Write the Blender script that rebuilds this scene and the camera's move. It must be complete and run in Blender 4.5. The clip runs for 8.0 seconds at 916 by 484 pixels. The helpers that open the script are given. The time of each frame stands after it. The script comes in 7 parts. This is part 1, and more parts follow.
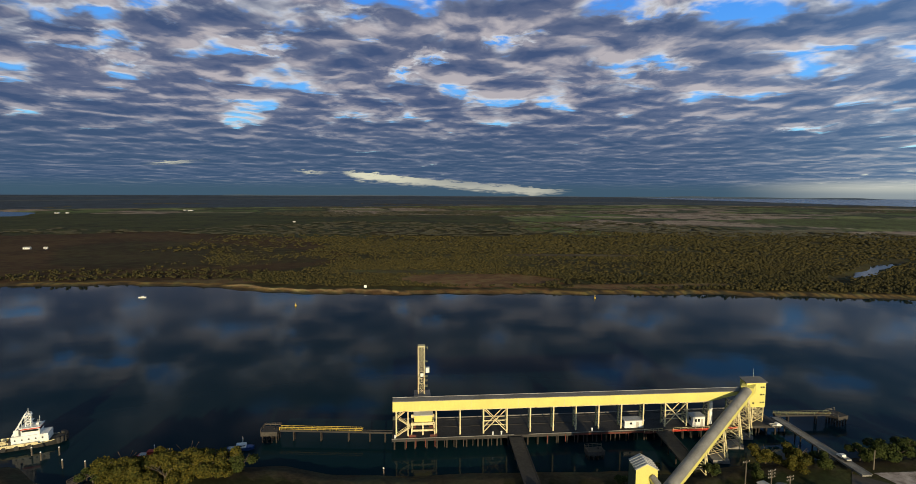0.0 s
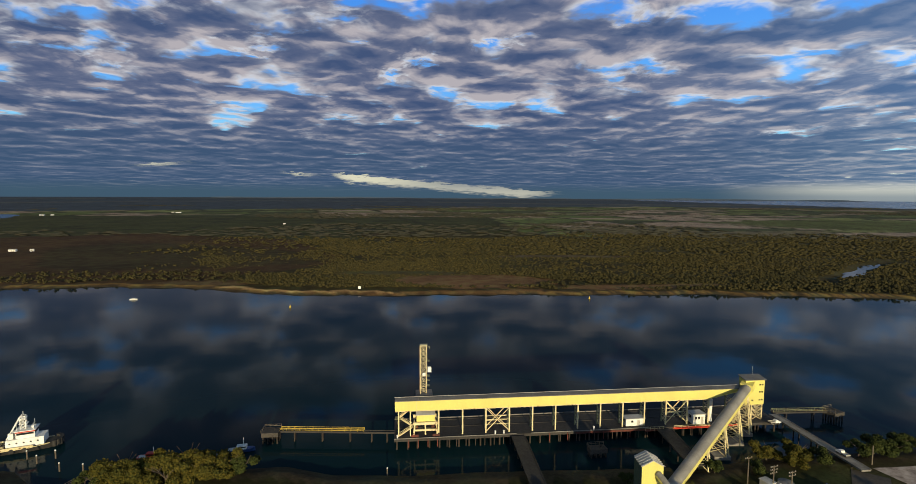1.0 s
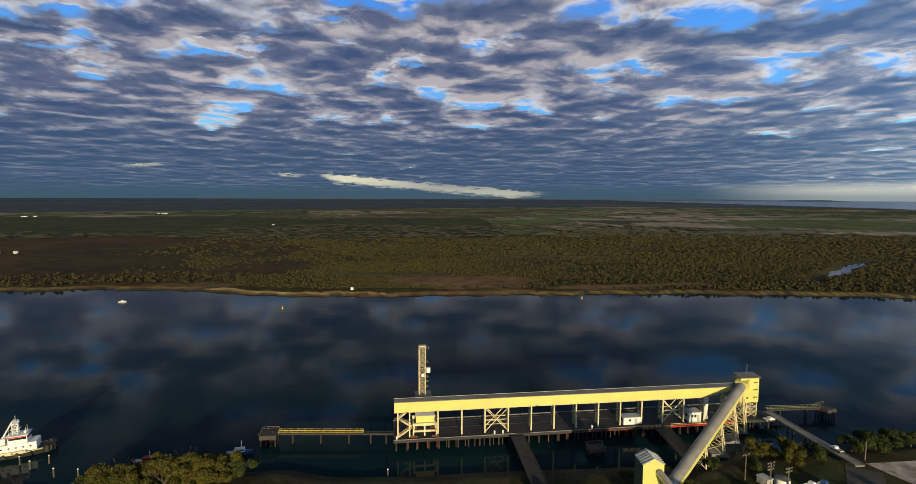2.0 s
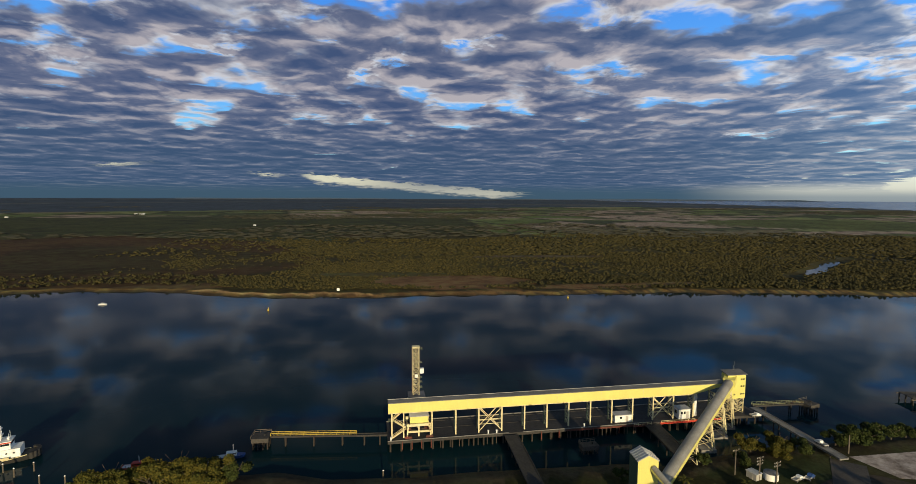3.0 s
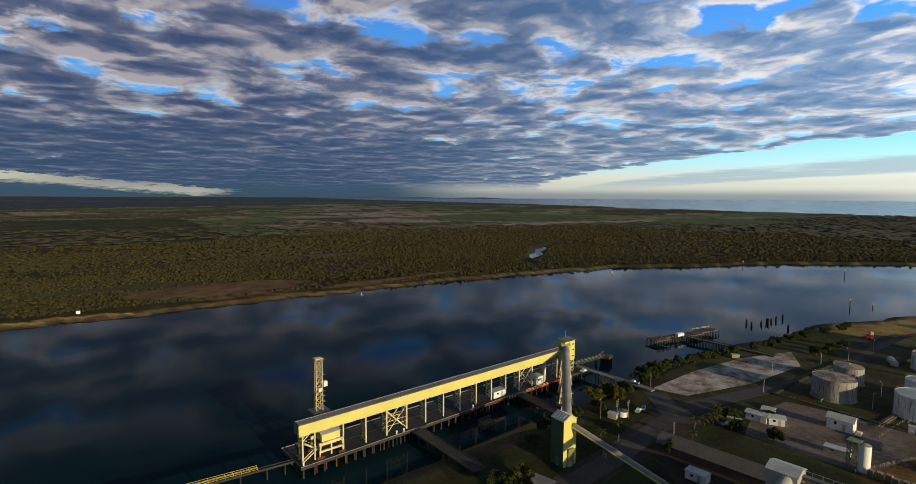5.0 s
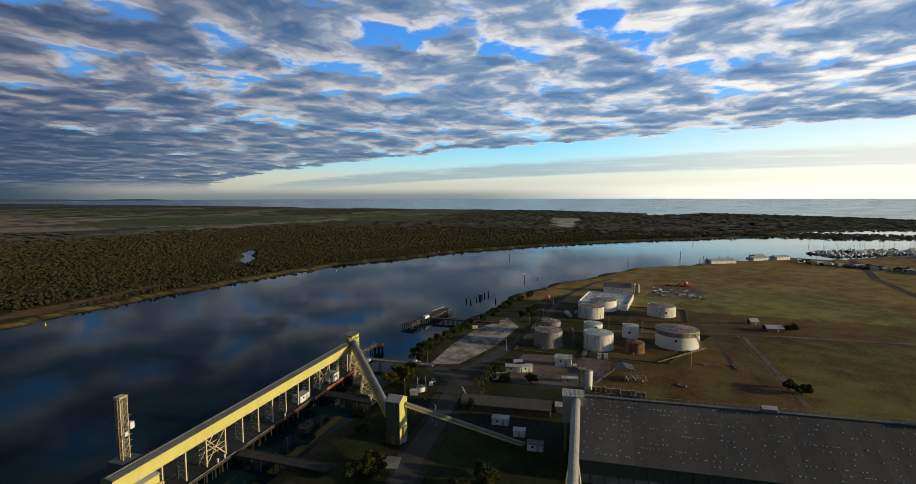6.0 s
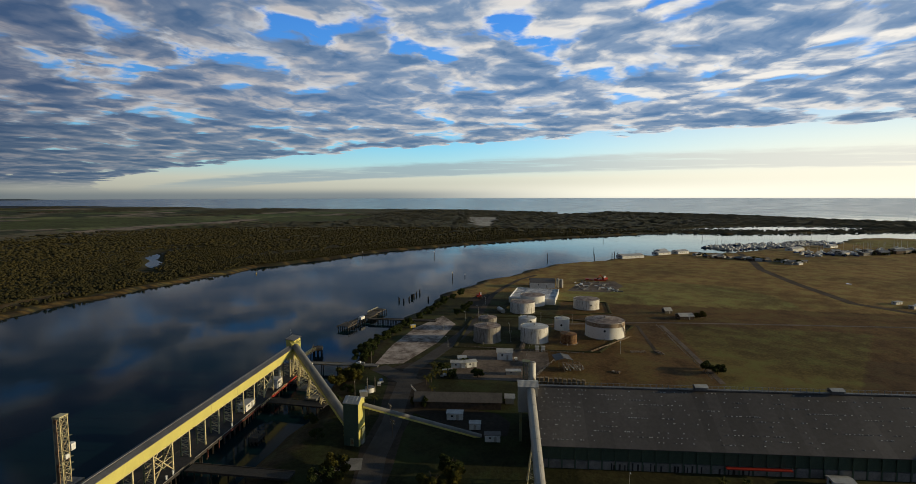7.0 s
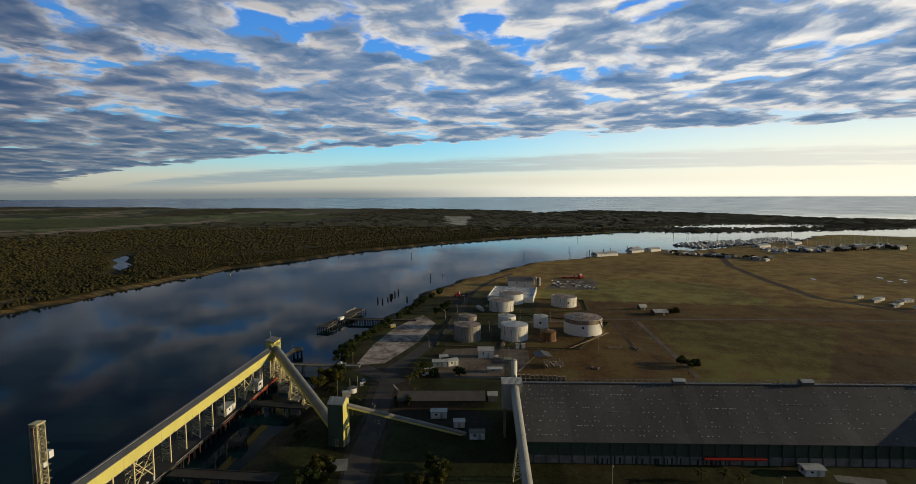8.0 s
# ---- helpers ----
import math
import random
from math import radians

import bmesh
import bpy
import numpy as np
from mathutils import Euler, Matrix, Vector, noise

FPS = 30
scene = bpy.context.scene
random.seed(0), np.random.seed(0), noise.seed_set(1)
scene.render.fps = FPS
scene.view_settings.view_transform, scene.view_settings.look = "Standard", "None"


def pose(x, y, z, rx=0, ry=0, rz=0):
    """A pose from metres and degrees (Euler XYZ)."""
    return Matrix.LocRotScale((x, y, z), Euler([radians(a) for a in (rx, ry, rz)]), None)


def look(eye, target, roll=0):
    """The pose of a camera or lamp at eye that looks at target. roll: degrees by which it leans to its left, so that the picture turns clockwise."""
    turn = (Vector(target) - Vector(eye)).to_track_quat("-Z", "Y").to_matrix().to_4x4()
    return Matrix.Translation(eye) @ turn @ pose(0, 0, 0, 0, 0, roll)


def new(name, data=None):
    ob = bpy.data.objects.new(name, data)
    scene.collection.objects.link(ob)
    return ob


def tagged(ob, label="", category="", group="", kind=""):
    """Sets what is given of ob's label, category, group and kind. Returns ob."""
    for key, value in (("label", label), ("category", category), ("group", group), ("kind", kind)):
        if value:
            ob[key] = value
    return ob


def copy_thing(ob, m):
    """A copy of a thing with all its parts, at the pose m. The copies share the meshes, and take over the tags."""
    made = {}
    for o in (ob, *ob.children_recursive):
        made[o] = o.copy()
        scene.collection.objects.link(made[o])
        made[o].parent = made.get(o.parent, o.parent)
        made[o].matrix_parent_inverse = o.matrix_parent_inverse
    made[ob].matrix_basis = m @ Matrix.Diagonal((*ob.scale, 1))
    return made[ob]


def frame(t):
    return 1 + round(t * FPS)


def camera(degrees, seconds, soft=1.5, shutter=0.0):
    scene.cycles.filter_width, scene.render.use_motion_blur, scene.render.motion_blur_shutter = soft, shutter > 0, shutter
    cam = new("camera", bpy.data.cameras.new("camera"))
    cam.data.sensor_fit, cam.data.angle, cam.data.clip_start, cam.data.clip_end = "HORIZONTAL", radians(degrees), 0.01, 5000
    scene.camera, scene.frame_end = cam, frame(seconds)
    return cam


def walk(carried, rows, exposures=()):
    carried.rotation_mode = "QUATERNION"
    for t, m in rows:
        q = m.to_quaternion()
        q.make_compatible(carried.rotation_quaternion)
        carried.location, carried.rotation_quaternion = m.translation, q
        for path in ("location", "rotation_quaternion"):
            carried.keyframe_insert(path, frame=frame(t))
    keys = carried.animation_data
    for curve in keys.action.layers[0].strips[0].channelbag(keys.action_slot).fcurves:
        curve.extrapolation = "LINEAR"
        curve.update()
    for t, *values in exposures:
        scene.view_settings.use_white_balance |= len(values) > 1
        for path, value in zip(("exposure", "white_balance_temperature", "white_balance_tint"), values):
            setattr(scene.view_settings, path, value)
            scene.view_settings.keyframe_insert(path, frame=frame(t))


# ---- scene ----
cam = camera(82.77, 8.0, 0.6)


def ride(x, y, z, yaw, pitch, roll):
    """The camera's pose: place, heading, tilt and lean."""
    return pose(x, y, z, 0, 0, yaw) @ pose(0, 0, 0, 90 + pitch) @ pose(0, 0, 0, 0, 0, roll)


PATH = [
    (0, ride(0.00, 0.00, 64.04, 0.00, -5.30, 0.29)),
    (0.5, ride(-1.59, 0.01, 63.46, -0.58, -5.14, 0.30)),
    (1, ride(-3.10, 0.05, 63.23, -1.11, -5.06, 0.30)),
    (1.5, ride(-4.52, 0.09, 63.19, -1.65, -5.01, 0.26)),
    (2, ride(-5.57, -0.01, 63.24, -2.33, -4.99, 0.22)),
    (2.5, ride(-6.57, -0.17, 63.33, -3.17, -4.98, 0.21)),
    (3, ride(-8.38, -0.14, 63.34, -4.27, -4.97, 0.23)),
    (3.5, ride(-11.32, 0.19, 63.23, -5.65, -4.93, 0.28)),
    (3.8, ride(-15.53, 0.60, 63.29, -7.84, -4.92, 0.27)),
    (4, ride(-19.23, 1.13, 63.36, -11.01, -4.93, 0.23)),
    (4.2, ride(-23.53, 2.01, 63.43, -16.42, -4.98, 0.14)),
    (4.3, ride(-26.88, 3.43, 63.43, -18.98, -5.00, 0.11)),
    (4.4, ride(-30.23, 4.86, 63.43, -21.37, -5.01, 0.12)),
    (4.5, ride(-33.61, 6.31, 63.44, -23.63, -5.03, 0.14)),
    (4.6, ride(-37.01, 7.78, 63.44, -25.82, -5.04, 0.18)),
    (4.7, ride(-40.45, 9.29, 63.44, -27.97, -5.06, 0.22)),
    (4.8, ride(-43.92, 10.83, 63.44, -30.13, -5.08, 0.26)),
    (4.9, ride(-47.43, 12.40, 63.44, -32.38, -5.09, 0.30)),
    (5, ride(-50.98, 14.01, 63.44, -34.76, -5.10, 0.33)),
    (5.1, ride(-54.55, 15.64, 63.45, -37.30, -5.11, 0.35)),
    (5.2, ride(-58.15, 17.29, 63.45, -40.02, -5.12, 0.35)),
    (5.3, ride(-61.75, 18.95, 63.45, -42.97, -5.12, 0.34)),
    (5.5, ride(-68.05, 22.95, 63.50, -49.35, -5.12, 0.22)),
    (5.7, ride(-72.70, 27.75, 63.55, -57.35, -5.05, 0.10)),
    (5.85, ride(-75.60, 31.55, 63.60, -63.70, -5.02, -0.02)),
    (6, ride(-77.95, 34.90, 63.63, -68.95, -5.01, -0.10)),
    (6.15, ride(-79.31, 37.60, 63.65, -72.24, -5.02, -0.13)),
    (6.3, ride(-80.72, 39.74, 63.69, -74.42, -5.03, -0.15)),
    (6.5, ride(-82.05, 41.96, 63.73, -76.44, -5.05, -0.15)),
    (7, ride(-83.19, 44.23, 63.78, -78.38, -5.09, -0.11)),
    (7.5, ride(-83.75, 45.20, 63.86, -79.82, -5.14, -0.16)),
    (8, ride(-84.42, 46.26, 63.92, -81.16, -5.19, -0.25)),
]
walk(cam, PATH, [(0.0, 0.05, 6180, 10), (4.0, 0.0, 6150, 10), (5.5, -0.3, 6100, 10), (6.2, -0.48, 6150, 10), (6.8, -0.58, 6200, 10), (8.0, -0.6, 6250, 10)])

# ---- sky, sun ----
SUN_TO = Vector((0.12, -0.99, 0.0)).normalized()
SUN_HIGH = radians(10.0)

world = bpy.data.worlds.new("sky")
scene.world = world
world.use_nodes = True
WN, WL = world.node_tree.nodes, world.node_tree.links


class Nodes:
    """Short hand for a node tree."""

    def __init__(self, tree):
        self.n, self.l = tree.nodes, tree.links

    def put(self, socket, value):
        if isinstance(value, bpy.types.NodeSocket):
            self.l.new(value, socket)
        else:
            socket.default_value = value

    def math(self, op, a, b=0.0, c=0.0, clamp=False):
        k = self.n.new("ShaderNodeMath")
        k.operation, k.use_clamp = op, clamp
        for i, v in enumerate((a, b, c)):
            self.put(k.inputs[i], v)
        return k.outputs[0]

    def step(self, v, lo, hi, a=0.0, b=1.0, kind="SMOOTHSTEP"):
        k = self.n.new("ShaderNodeMapRange")
        k.interpolation_type = kind
        for i, s in enumerate((v, lo, hi, a, b)):
            self.put(k.inputs[i], s)
        return k.outputs[0]

    def noise(self, vec, scale, detail=4.0, rough=0.55, distort=0.0):
        k = self.n.new("ShaderNodeTexNoise")
        self.put(k.inputs["Vector"], vec)
        k.inputs["Scale"].default_value = scale
        k.inputs["Detail"].default_value = detail
        k.inputs["Roughness"].default_value = rough
        k.inputs["Distortion"].default_value = distort
        return k.outputs["Fac"]

    def mix(self, fac, a, b, how="MIX"):
        k = self.n.new("ShaderNodeMix")
        k.data_type, k.blend_type = "RGBA", how
        k.clamp_factor = True
        self.put(k.inputs[0], fac)
        for s, v in ((k.inputs[6], a), (k.inputs[7], b)):
            self.put(s, (*v, 1.0) if isinstance(v, tuple) and len(v) == 3 else v)
        return k.outputs[2]

    def xyz(self, x, y, z=0.0):
        k = self.n.new("ShaderNodeCombineXYZ")
        for i, v in enumerate((x, y, z)):
            self.put(k.inputs[i], v)
        return k.outputs[0]

    def split(self, v):
        k = self.n.new("ShaderNodeSeparateXYZ")
        self.put(k.inputs[0], v)
        return k.outputs

    def vec(self, op, a, b, out=0):
        k = self.n.new("ShaderNodeVectorMath")
        k.operation = op
        self.put(k.inputs[0], a)
        self.put(k.inputs[1], b)
        return k.outputs[out]

    def ramp(self, fac, stops):
        k = self.n.new("ShaderNodeValToRGB")
        self.put(k.inputs[0], fac)
        e = k.color_ramp.elements
        while len(e) < len(stops):
            e.new(0.5)
        for el, (p, c) in zip(e, stops):
            el.position, el.color = p, (*c, 1.0)
        return k.outputs[0]


w = Nodes(world.node_tree)
where = WN.new("ShaderNodeTexCoord").outputs["Generated"]
dx, dy, dz = w.split(where)
up = w.math("MAXIMUM", dz, 0.004)
level = w.math("SQRT", w.math("ADD", w.math("MULTIPLY", dx, dx), w.math("MULTIPLY", dy, dy)))
# the cloud deck, seen as a flat layer one unit up
px = w.math("DIVIDE", dx, w.math("ADD", up, 0.012))
py = w.math("DIVIDE", dy, w.math("ADD", up, 0.012))
deck = w.xyz(px, py)
sunward = w.math("DIVIDE", w.math("ADD", w.math("MULTIPLY", dx, 0.60), w.math("MULTIPLY", dy, -0.80)), level)
seaward = w.math("DIVIDE", dx, level)
# past: how far a place lies beyond the seaward edge of the deck
past = w.math("SUBTRACT", px, w.math("ADD", 8.6, w.math("ADD", w.math("MULTIPLY", py, 0.30), w.math("MULTIPLY", w.math("MULTIPLY", py, py), 0.0125))))
past = w.math("ADD", past, w.math("MULTIPLY", w.math("SUBTRACT", w.noise(deck, 0.9, 6.0, 0.65), 0.5), 2.6))
# seen low, puffed clouds look less flattened than a thin layer
flat = w.math("ADD", up, 0.085)
tall = w.xyz(w.math("DIVIDE", dx, flat), w.math("DIVIDE", dy, flat))
outward = w.xyz(w.math("DIVIDE", dx, level), w.math("DIVIDE", dy, level))
big = w.noise(tall, 0.75, 3.0, 0.5)


def bend(at):
    """The layer, pushed about so that the puffs stand in uneven rows."""
    n = w.math("MULTIPLY", w.math("SUBTRACT", w.noise(at, 1.1, 2.0), 0.5), 0.45)
    m = w.math("MULTIPLY", w.math("SUBTRACT", w.noise(w.vec("ADD", at, (7.3, 2.1, 0.0)), 2.6, 3.0), 0.5), 0.28)
    return w.vec("ADD", at, w.xyz(n, m))


def puffs_at(at, fine_part):
    """Height of the puffs: rounded cells, broken up by coarse and fine noise."""
    k = WN.new("ShaderNodeTexVoronoi")
    k.feature, k.inputs["Scale"].default_value, k.inputs["Smoothness"].default_value = "SMOOTH_F1", 3.1, 0.40
    w.put(k.inputs["Vector"], at)
    cell = w.math("SUBTRACT", 1.0, w.math("MULTIPLY", k.outputs["Distance"], 1.15))
    rough = w.math("ADD", w.math("MULTIPLY", w.noise(at, 2.4, 3.0, 0.5), 0.42), w.math("MULTIPLY", w.noise(at, 6.5, 3.5, 0.5), fine_part))
    return w.math("ADD", w.math("MULTIPLY", cell, 0.36), rough)


bent = bend(tall)
puffs = puffs_at(bent, 0.40)
puffs_out = puffs_at(w.vec("ADD", bent, w.vec("MULTIPLY", outward, (0.11, 0.11, 0.0))), 0.40)
small = w.noise(bent, 11.0, 5.0, 0.6)
small_out = w.noise(w.vec("ADD", bent, w.vec("MULTIPLY", outward, (0.03, 0.03, 0.0))), 11.0, 5.0, 0.6)
# openings in the deck: place and width
frayed = w.vec("ADD", tall, w.xyz(w.math("MULTIPLY", w.math("SUBTRACT", w.noise(tall, 5.0, 4.0, 0.6), 0.5), 0.75), w.math("MULTIPLY", w.math("SUBTRACT", small, 0.5), 0.6)))
cover = puffs
for gx, gy, wide, deep in ((-0.40, 2.48, 0.30, 0.13), (-0.20, 2.92, 0.20, 0.14), (-0.34, 3.15, 0.16, 0.10), (-1.01, 2.68, 0.24, 0.13), (0.30, 2.62, 0.20, 0.12), (-0.94, 3.75, 0.20, 0.06), (0.50, 3.75, 0.22, 0.06), (0.77, 2.27, 0.24, 0.08), (-1.80, 2.65, 0.34, 0.13), (1.18, 3.02, 0.28, 0.11), (2.72, 4.40, 0.30, 0.12), (-1.16, 2.25, 0.26, 0.12),
                           (2.44, 0.95, 0.40, 0.13), (2.72, 0.66, 0.36, 0.13), (2.53, 0.34, 0.36, 0.13), (2.25, 1.18, 0.30, 0.09), (2.42, 2.34, 0.36, 0.12), (2.35, 1.75, 0.28, 0.11), (2.45, -0.38, 0.38, 0.12), (3.15, -1.03, 0.36, 0.11)):
    cover = w.math("SUBTRACT", cover, w.step(w.vec("DISTANCE", frayed, (gx, gy, 0.0), 1), 0.0, wide, deep, 0.0))
cover = w.math("ADD", cover, w.step(dz, 0.36, 0.60, 0.0, 0.3))
cover = w.math("ADD", cover, w.math("MULTIPLY", w.step(dz, 0.17, 0.06), w.step(seaward, 0.75, 0.35, 0.03, 0.15)))
cover = w.math("SUBTRACT", cover, w.step(past, -0.9, 0.7, 0.0, 0.6))
cover = w.math("ADD", cover, w.math("MULTIPLY", w.math("SUBTRACT", small, 0.5), 0.07))
OPEN = 0.360
thick = w.step(cover, OPEN, OPEN + 0.125)
strip = w.math("MULTIPLY", w.step(past, 2.6, 4.2), w.step(past, 10.0, 8.4))
strip = w.math("MULTIPLY", strip, w.step(w.noise(w.vec("MULTIPLY", deck, (0.6, 0.30, 1.0)), 1.2, 6.0, 0.62), 0.22, 0.50))
# a long wedge-shaped opening low over the inland plain, and two slits beside it
rag = w.math("SUBTRACT", w.noise(w.xyz(w.math("MULTIPLY", dx, 34.0), w.math("MULTIPLY", dz, 260.0)), 1.0, 6.0, 0.65), 0.5)


def slit(left, right, high_left, high_right, deep):
    """An opening between two azimuths, with a ragged top and a soft foot."""
    top = w.math("ADD", w.step(dx, left, right, high_left, high_right, "LINEAR"), w.math("MULTIPLY", rag, 0.028))
    ends = w.math("MULTIPLY", w.step(dx, left, left + 0.05), w.step(dx, right, right - 0.10))
    foot = w.math("SUBTRACT", top, w.math("MULTIPLY", deep, ends))
    return w.math("MULTIPLY", w.math("MULTIPLY", w.step(dz, w.math("SUBTRACT", foot, 0.002), w.math("ADD", foot, 0.006)), w.step(dz, top, w.math("SUBTRACT", top, 0.002))), w.math("MULTIPLY", ends, w.step(dy, 0.5, 0.7)))


gap = w.math("MAXIMUM", slit(-0.235, 0.24, 0.044, 0.005, 0.016), w.math("MAXIMUM", slit(-0.32, -0.20, 0.044, 0.036, 0.008), slit(-0.53, -0.40, 0.046, 0.062, 0.007)))
# clear sky
sky = WN.new("ShaderNodeTexSky")
sky.sky_type, sky.sun_disc = "NISHITA", False
sky.sun_elevation, sky.sun_rotation = SUN_HIGH, math.atan2(SUN_TO.x, SUN_TO.y)
sky.air_density, sky.dust_density, sky.ozone_density = 1.2, 1.0, 2.5
air = w.mix(0.88, w.vec("MULTIPLY", sky.outputs[0], (0.10, 0.10, 0.10)), w.ramp(w.math("MULTIPLY", dz, 3.0), [(0.0, (0.50, 0.50, 0.42)), (0.10, (0.72, 0.72, 0.58)), (0.18, (0.48, 0.80, 0.82)), (0.27, (0.30, 0.72, 0.92)), (0.48, (0.13, 0.44, 0.90)), (1.0, (0.06, 0.27, 0.80))]))
glow = w.step(sunward, 0.35, 1.0)
air = w.mix(w.math("MULTIPLY", glow, w.step(dz, 0.22, 0.03)), air, (0.96, 0.89, 0.69))
# clouds: pale upper edges, grey-blue undersides, bluer and darker with distance
relief = w.math("ADD", w.math("MULTIPLY", w.math("SUBTRACT", puffs, puffs_out), 3.4), w.math("MULTIPLY", w.math("SUBTRACT", small, small_out), 0.34))
tone = w.math("ADD", relief, w.math("MULTIPLY", w.math("SUBTRACT", 0.60, cover), 1.5))
tone = w.math("ADD", tone, w.math("MULTIPLY", w.math("SUBTRACT", big, 0.5), 0.9))
for gx, gy, wide, more in ((1.9, 2.0, 1.5, -0.20), (0.4, 2.9, 1.3, 0.13), (-1.9, 2.3, 1.0, -0.10)):
    tone = w.math("ADD", tone, w.step(w.vec("DISTANCE", tall, (gx, gy, 0.0), 1), 0.0, wide, more, 0.0))
streaks = w.noise(w.xyz(w.math("MULTIPLY", dx, 9.0), w.math("MULTIPLY", dy, 9.0), w.math("MULTIPLY", dz, 110.0)), 1.0, 3.5, 0.5)
tone = w.math("ADD", tone, w.math("MULTIPLY", w.math("SUBTRACT", streaks, 0.5), w.step(dz, 0.20, 0.05, 0.0, 0.75)))
tone = w.step(tone, -0.42, 0.52, 0.0, 1.0, "LINEAR")
side = w.step(sunward, -0.75, 0.45)
bright_side = w.step(sunward, 0.0, 0.95)
near_dark = w.mix(side, (0.052, 0.082, 0.168), (0.098, 0.192, 0.345))
near_mid = w.mix(side, (0.118, 0.138, 0.215), (0.222, 0.305, 0.430))
near_lit = w.mix(bright_side, w.mix(side, (0.43, 0.39, 0.40), (0.60, 0.57, 0.55)), (0.84, 0.79, 0.71))
far_dark = w.mix(w.step(seaward, 0.35, 0.95), (0.046, 0.084, 0.150), (0.105, 0.18, 0.28))
far_mid = w.mix(w.step(seaward, 0.35, 0.95), (0.080, 0.115, 0.185), (0.19, 0.26, 0.34))
far_lit = w.mix(w.step(seaward, 0.35, 0.95), (0.18, 0.20, 0.255), (0.40, 0.41, 0.42))
close = w.step(dz, 0.035, 0.19)
body = w.mix(w.step(tone, 0.0, 0.5, 0.0, 1.0, "LINEAR"), w.mix(close, far_dark, near_dark), w.mix(close, far_mid, near_mid))
body = w.mix(w.step(tone, 0.5, 1.0, 0.0, 1.0, "LINEAR"), body, w.mix(close, far_lit, near_lit))
rim = w.math("MULTIPLY", w.math("MULTIPLY", w.step(cover, OPEN + 0.19, OPEN + 0.06), w.step(dz, 0.02, 0.12)), w.step(relief, -0.35, 0.15, 0.15, 1.0))
body = w.mix(w.math("MULTIPLY", rim, 0.85), body, w.mix(side, (0.68, 0.68, 0.68), (0.78, 0.76, 0.72)))
# above the view the deck is darkened to dim ambient light and reflections
body = w.mix(w.step(dz, 0.34, 0.54), body, w.mix(bright_side, (0.040, 0.072, 0.105), (0.065, 0.105, 0.155)))
low = w.mix(w.step(seaward, 0.44, 0.64), (0.048, 0.090, 0.130), w.mix(w.step(dz, 0.0, 0.02), (0.24, 0.27, 0.27), (0.62, 0.60, 0.47)))
low = w.mix(w.step(sunward, 0.25, 0.75), low, (0.98, 0.92, 0.73))
skin = w.mix(thick, air, body)
skin = w.mix(w.math("MULTIPLY", strip, 0.85), skin, w.mix(glow, (0.34, 0.43, 0.45), (0.74, 0.71, 0.61)))
skin = w.mix(w.math("MULTIPLY", gap, w.step(dx, 0.06, -0.17, 0.22, 1.0)), skin, (0.66, 0.62, 0.44))
skin = w.mix(w.step(dz, 0.030, 0.004), skin, w.mix(w.math("MULTIPLY", gap, 0.8), low, (0.55, 0.52, 0.40)))
skin = w.mix(w.step(dz, 0.0, -0.02), skin, (0.05, 0.06, 0.06))
w.put(WN["Background"].inputs["Color"], skin)
w.put(WN["Background"].inputs["Strength"], w.step(sunward, -0.7, 0.9, 1.06, 1.68))

lamp = bpy.data.lights.new("sun", "SUN")
lamp.energy, lamp.angle, lamp.color = 5.0, radians(0.6), (1.0, 0.80, 0.46)
sun = new("sun", lamp)
sun.matrix_world = look((0, 0, 400), Vector((0, 0, 400)) - Vector((SUN_TO.x * math.cos(SUN_HIGH), SUN_TO.y * math.cos(SUN_HIGH), math.sin(SUN_HIGH))))

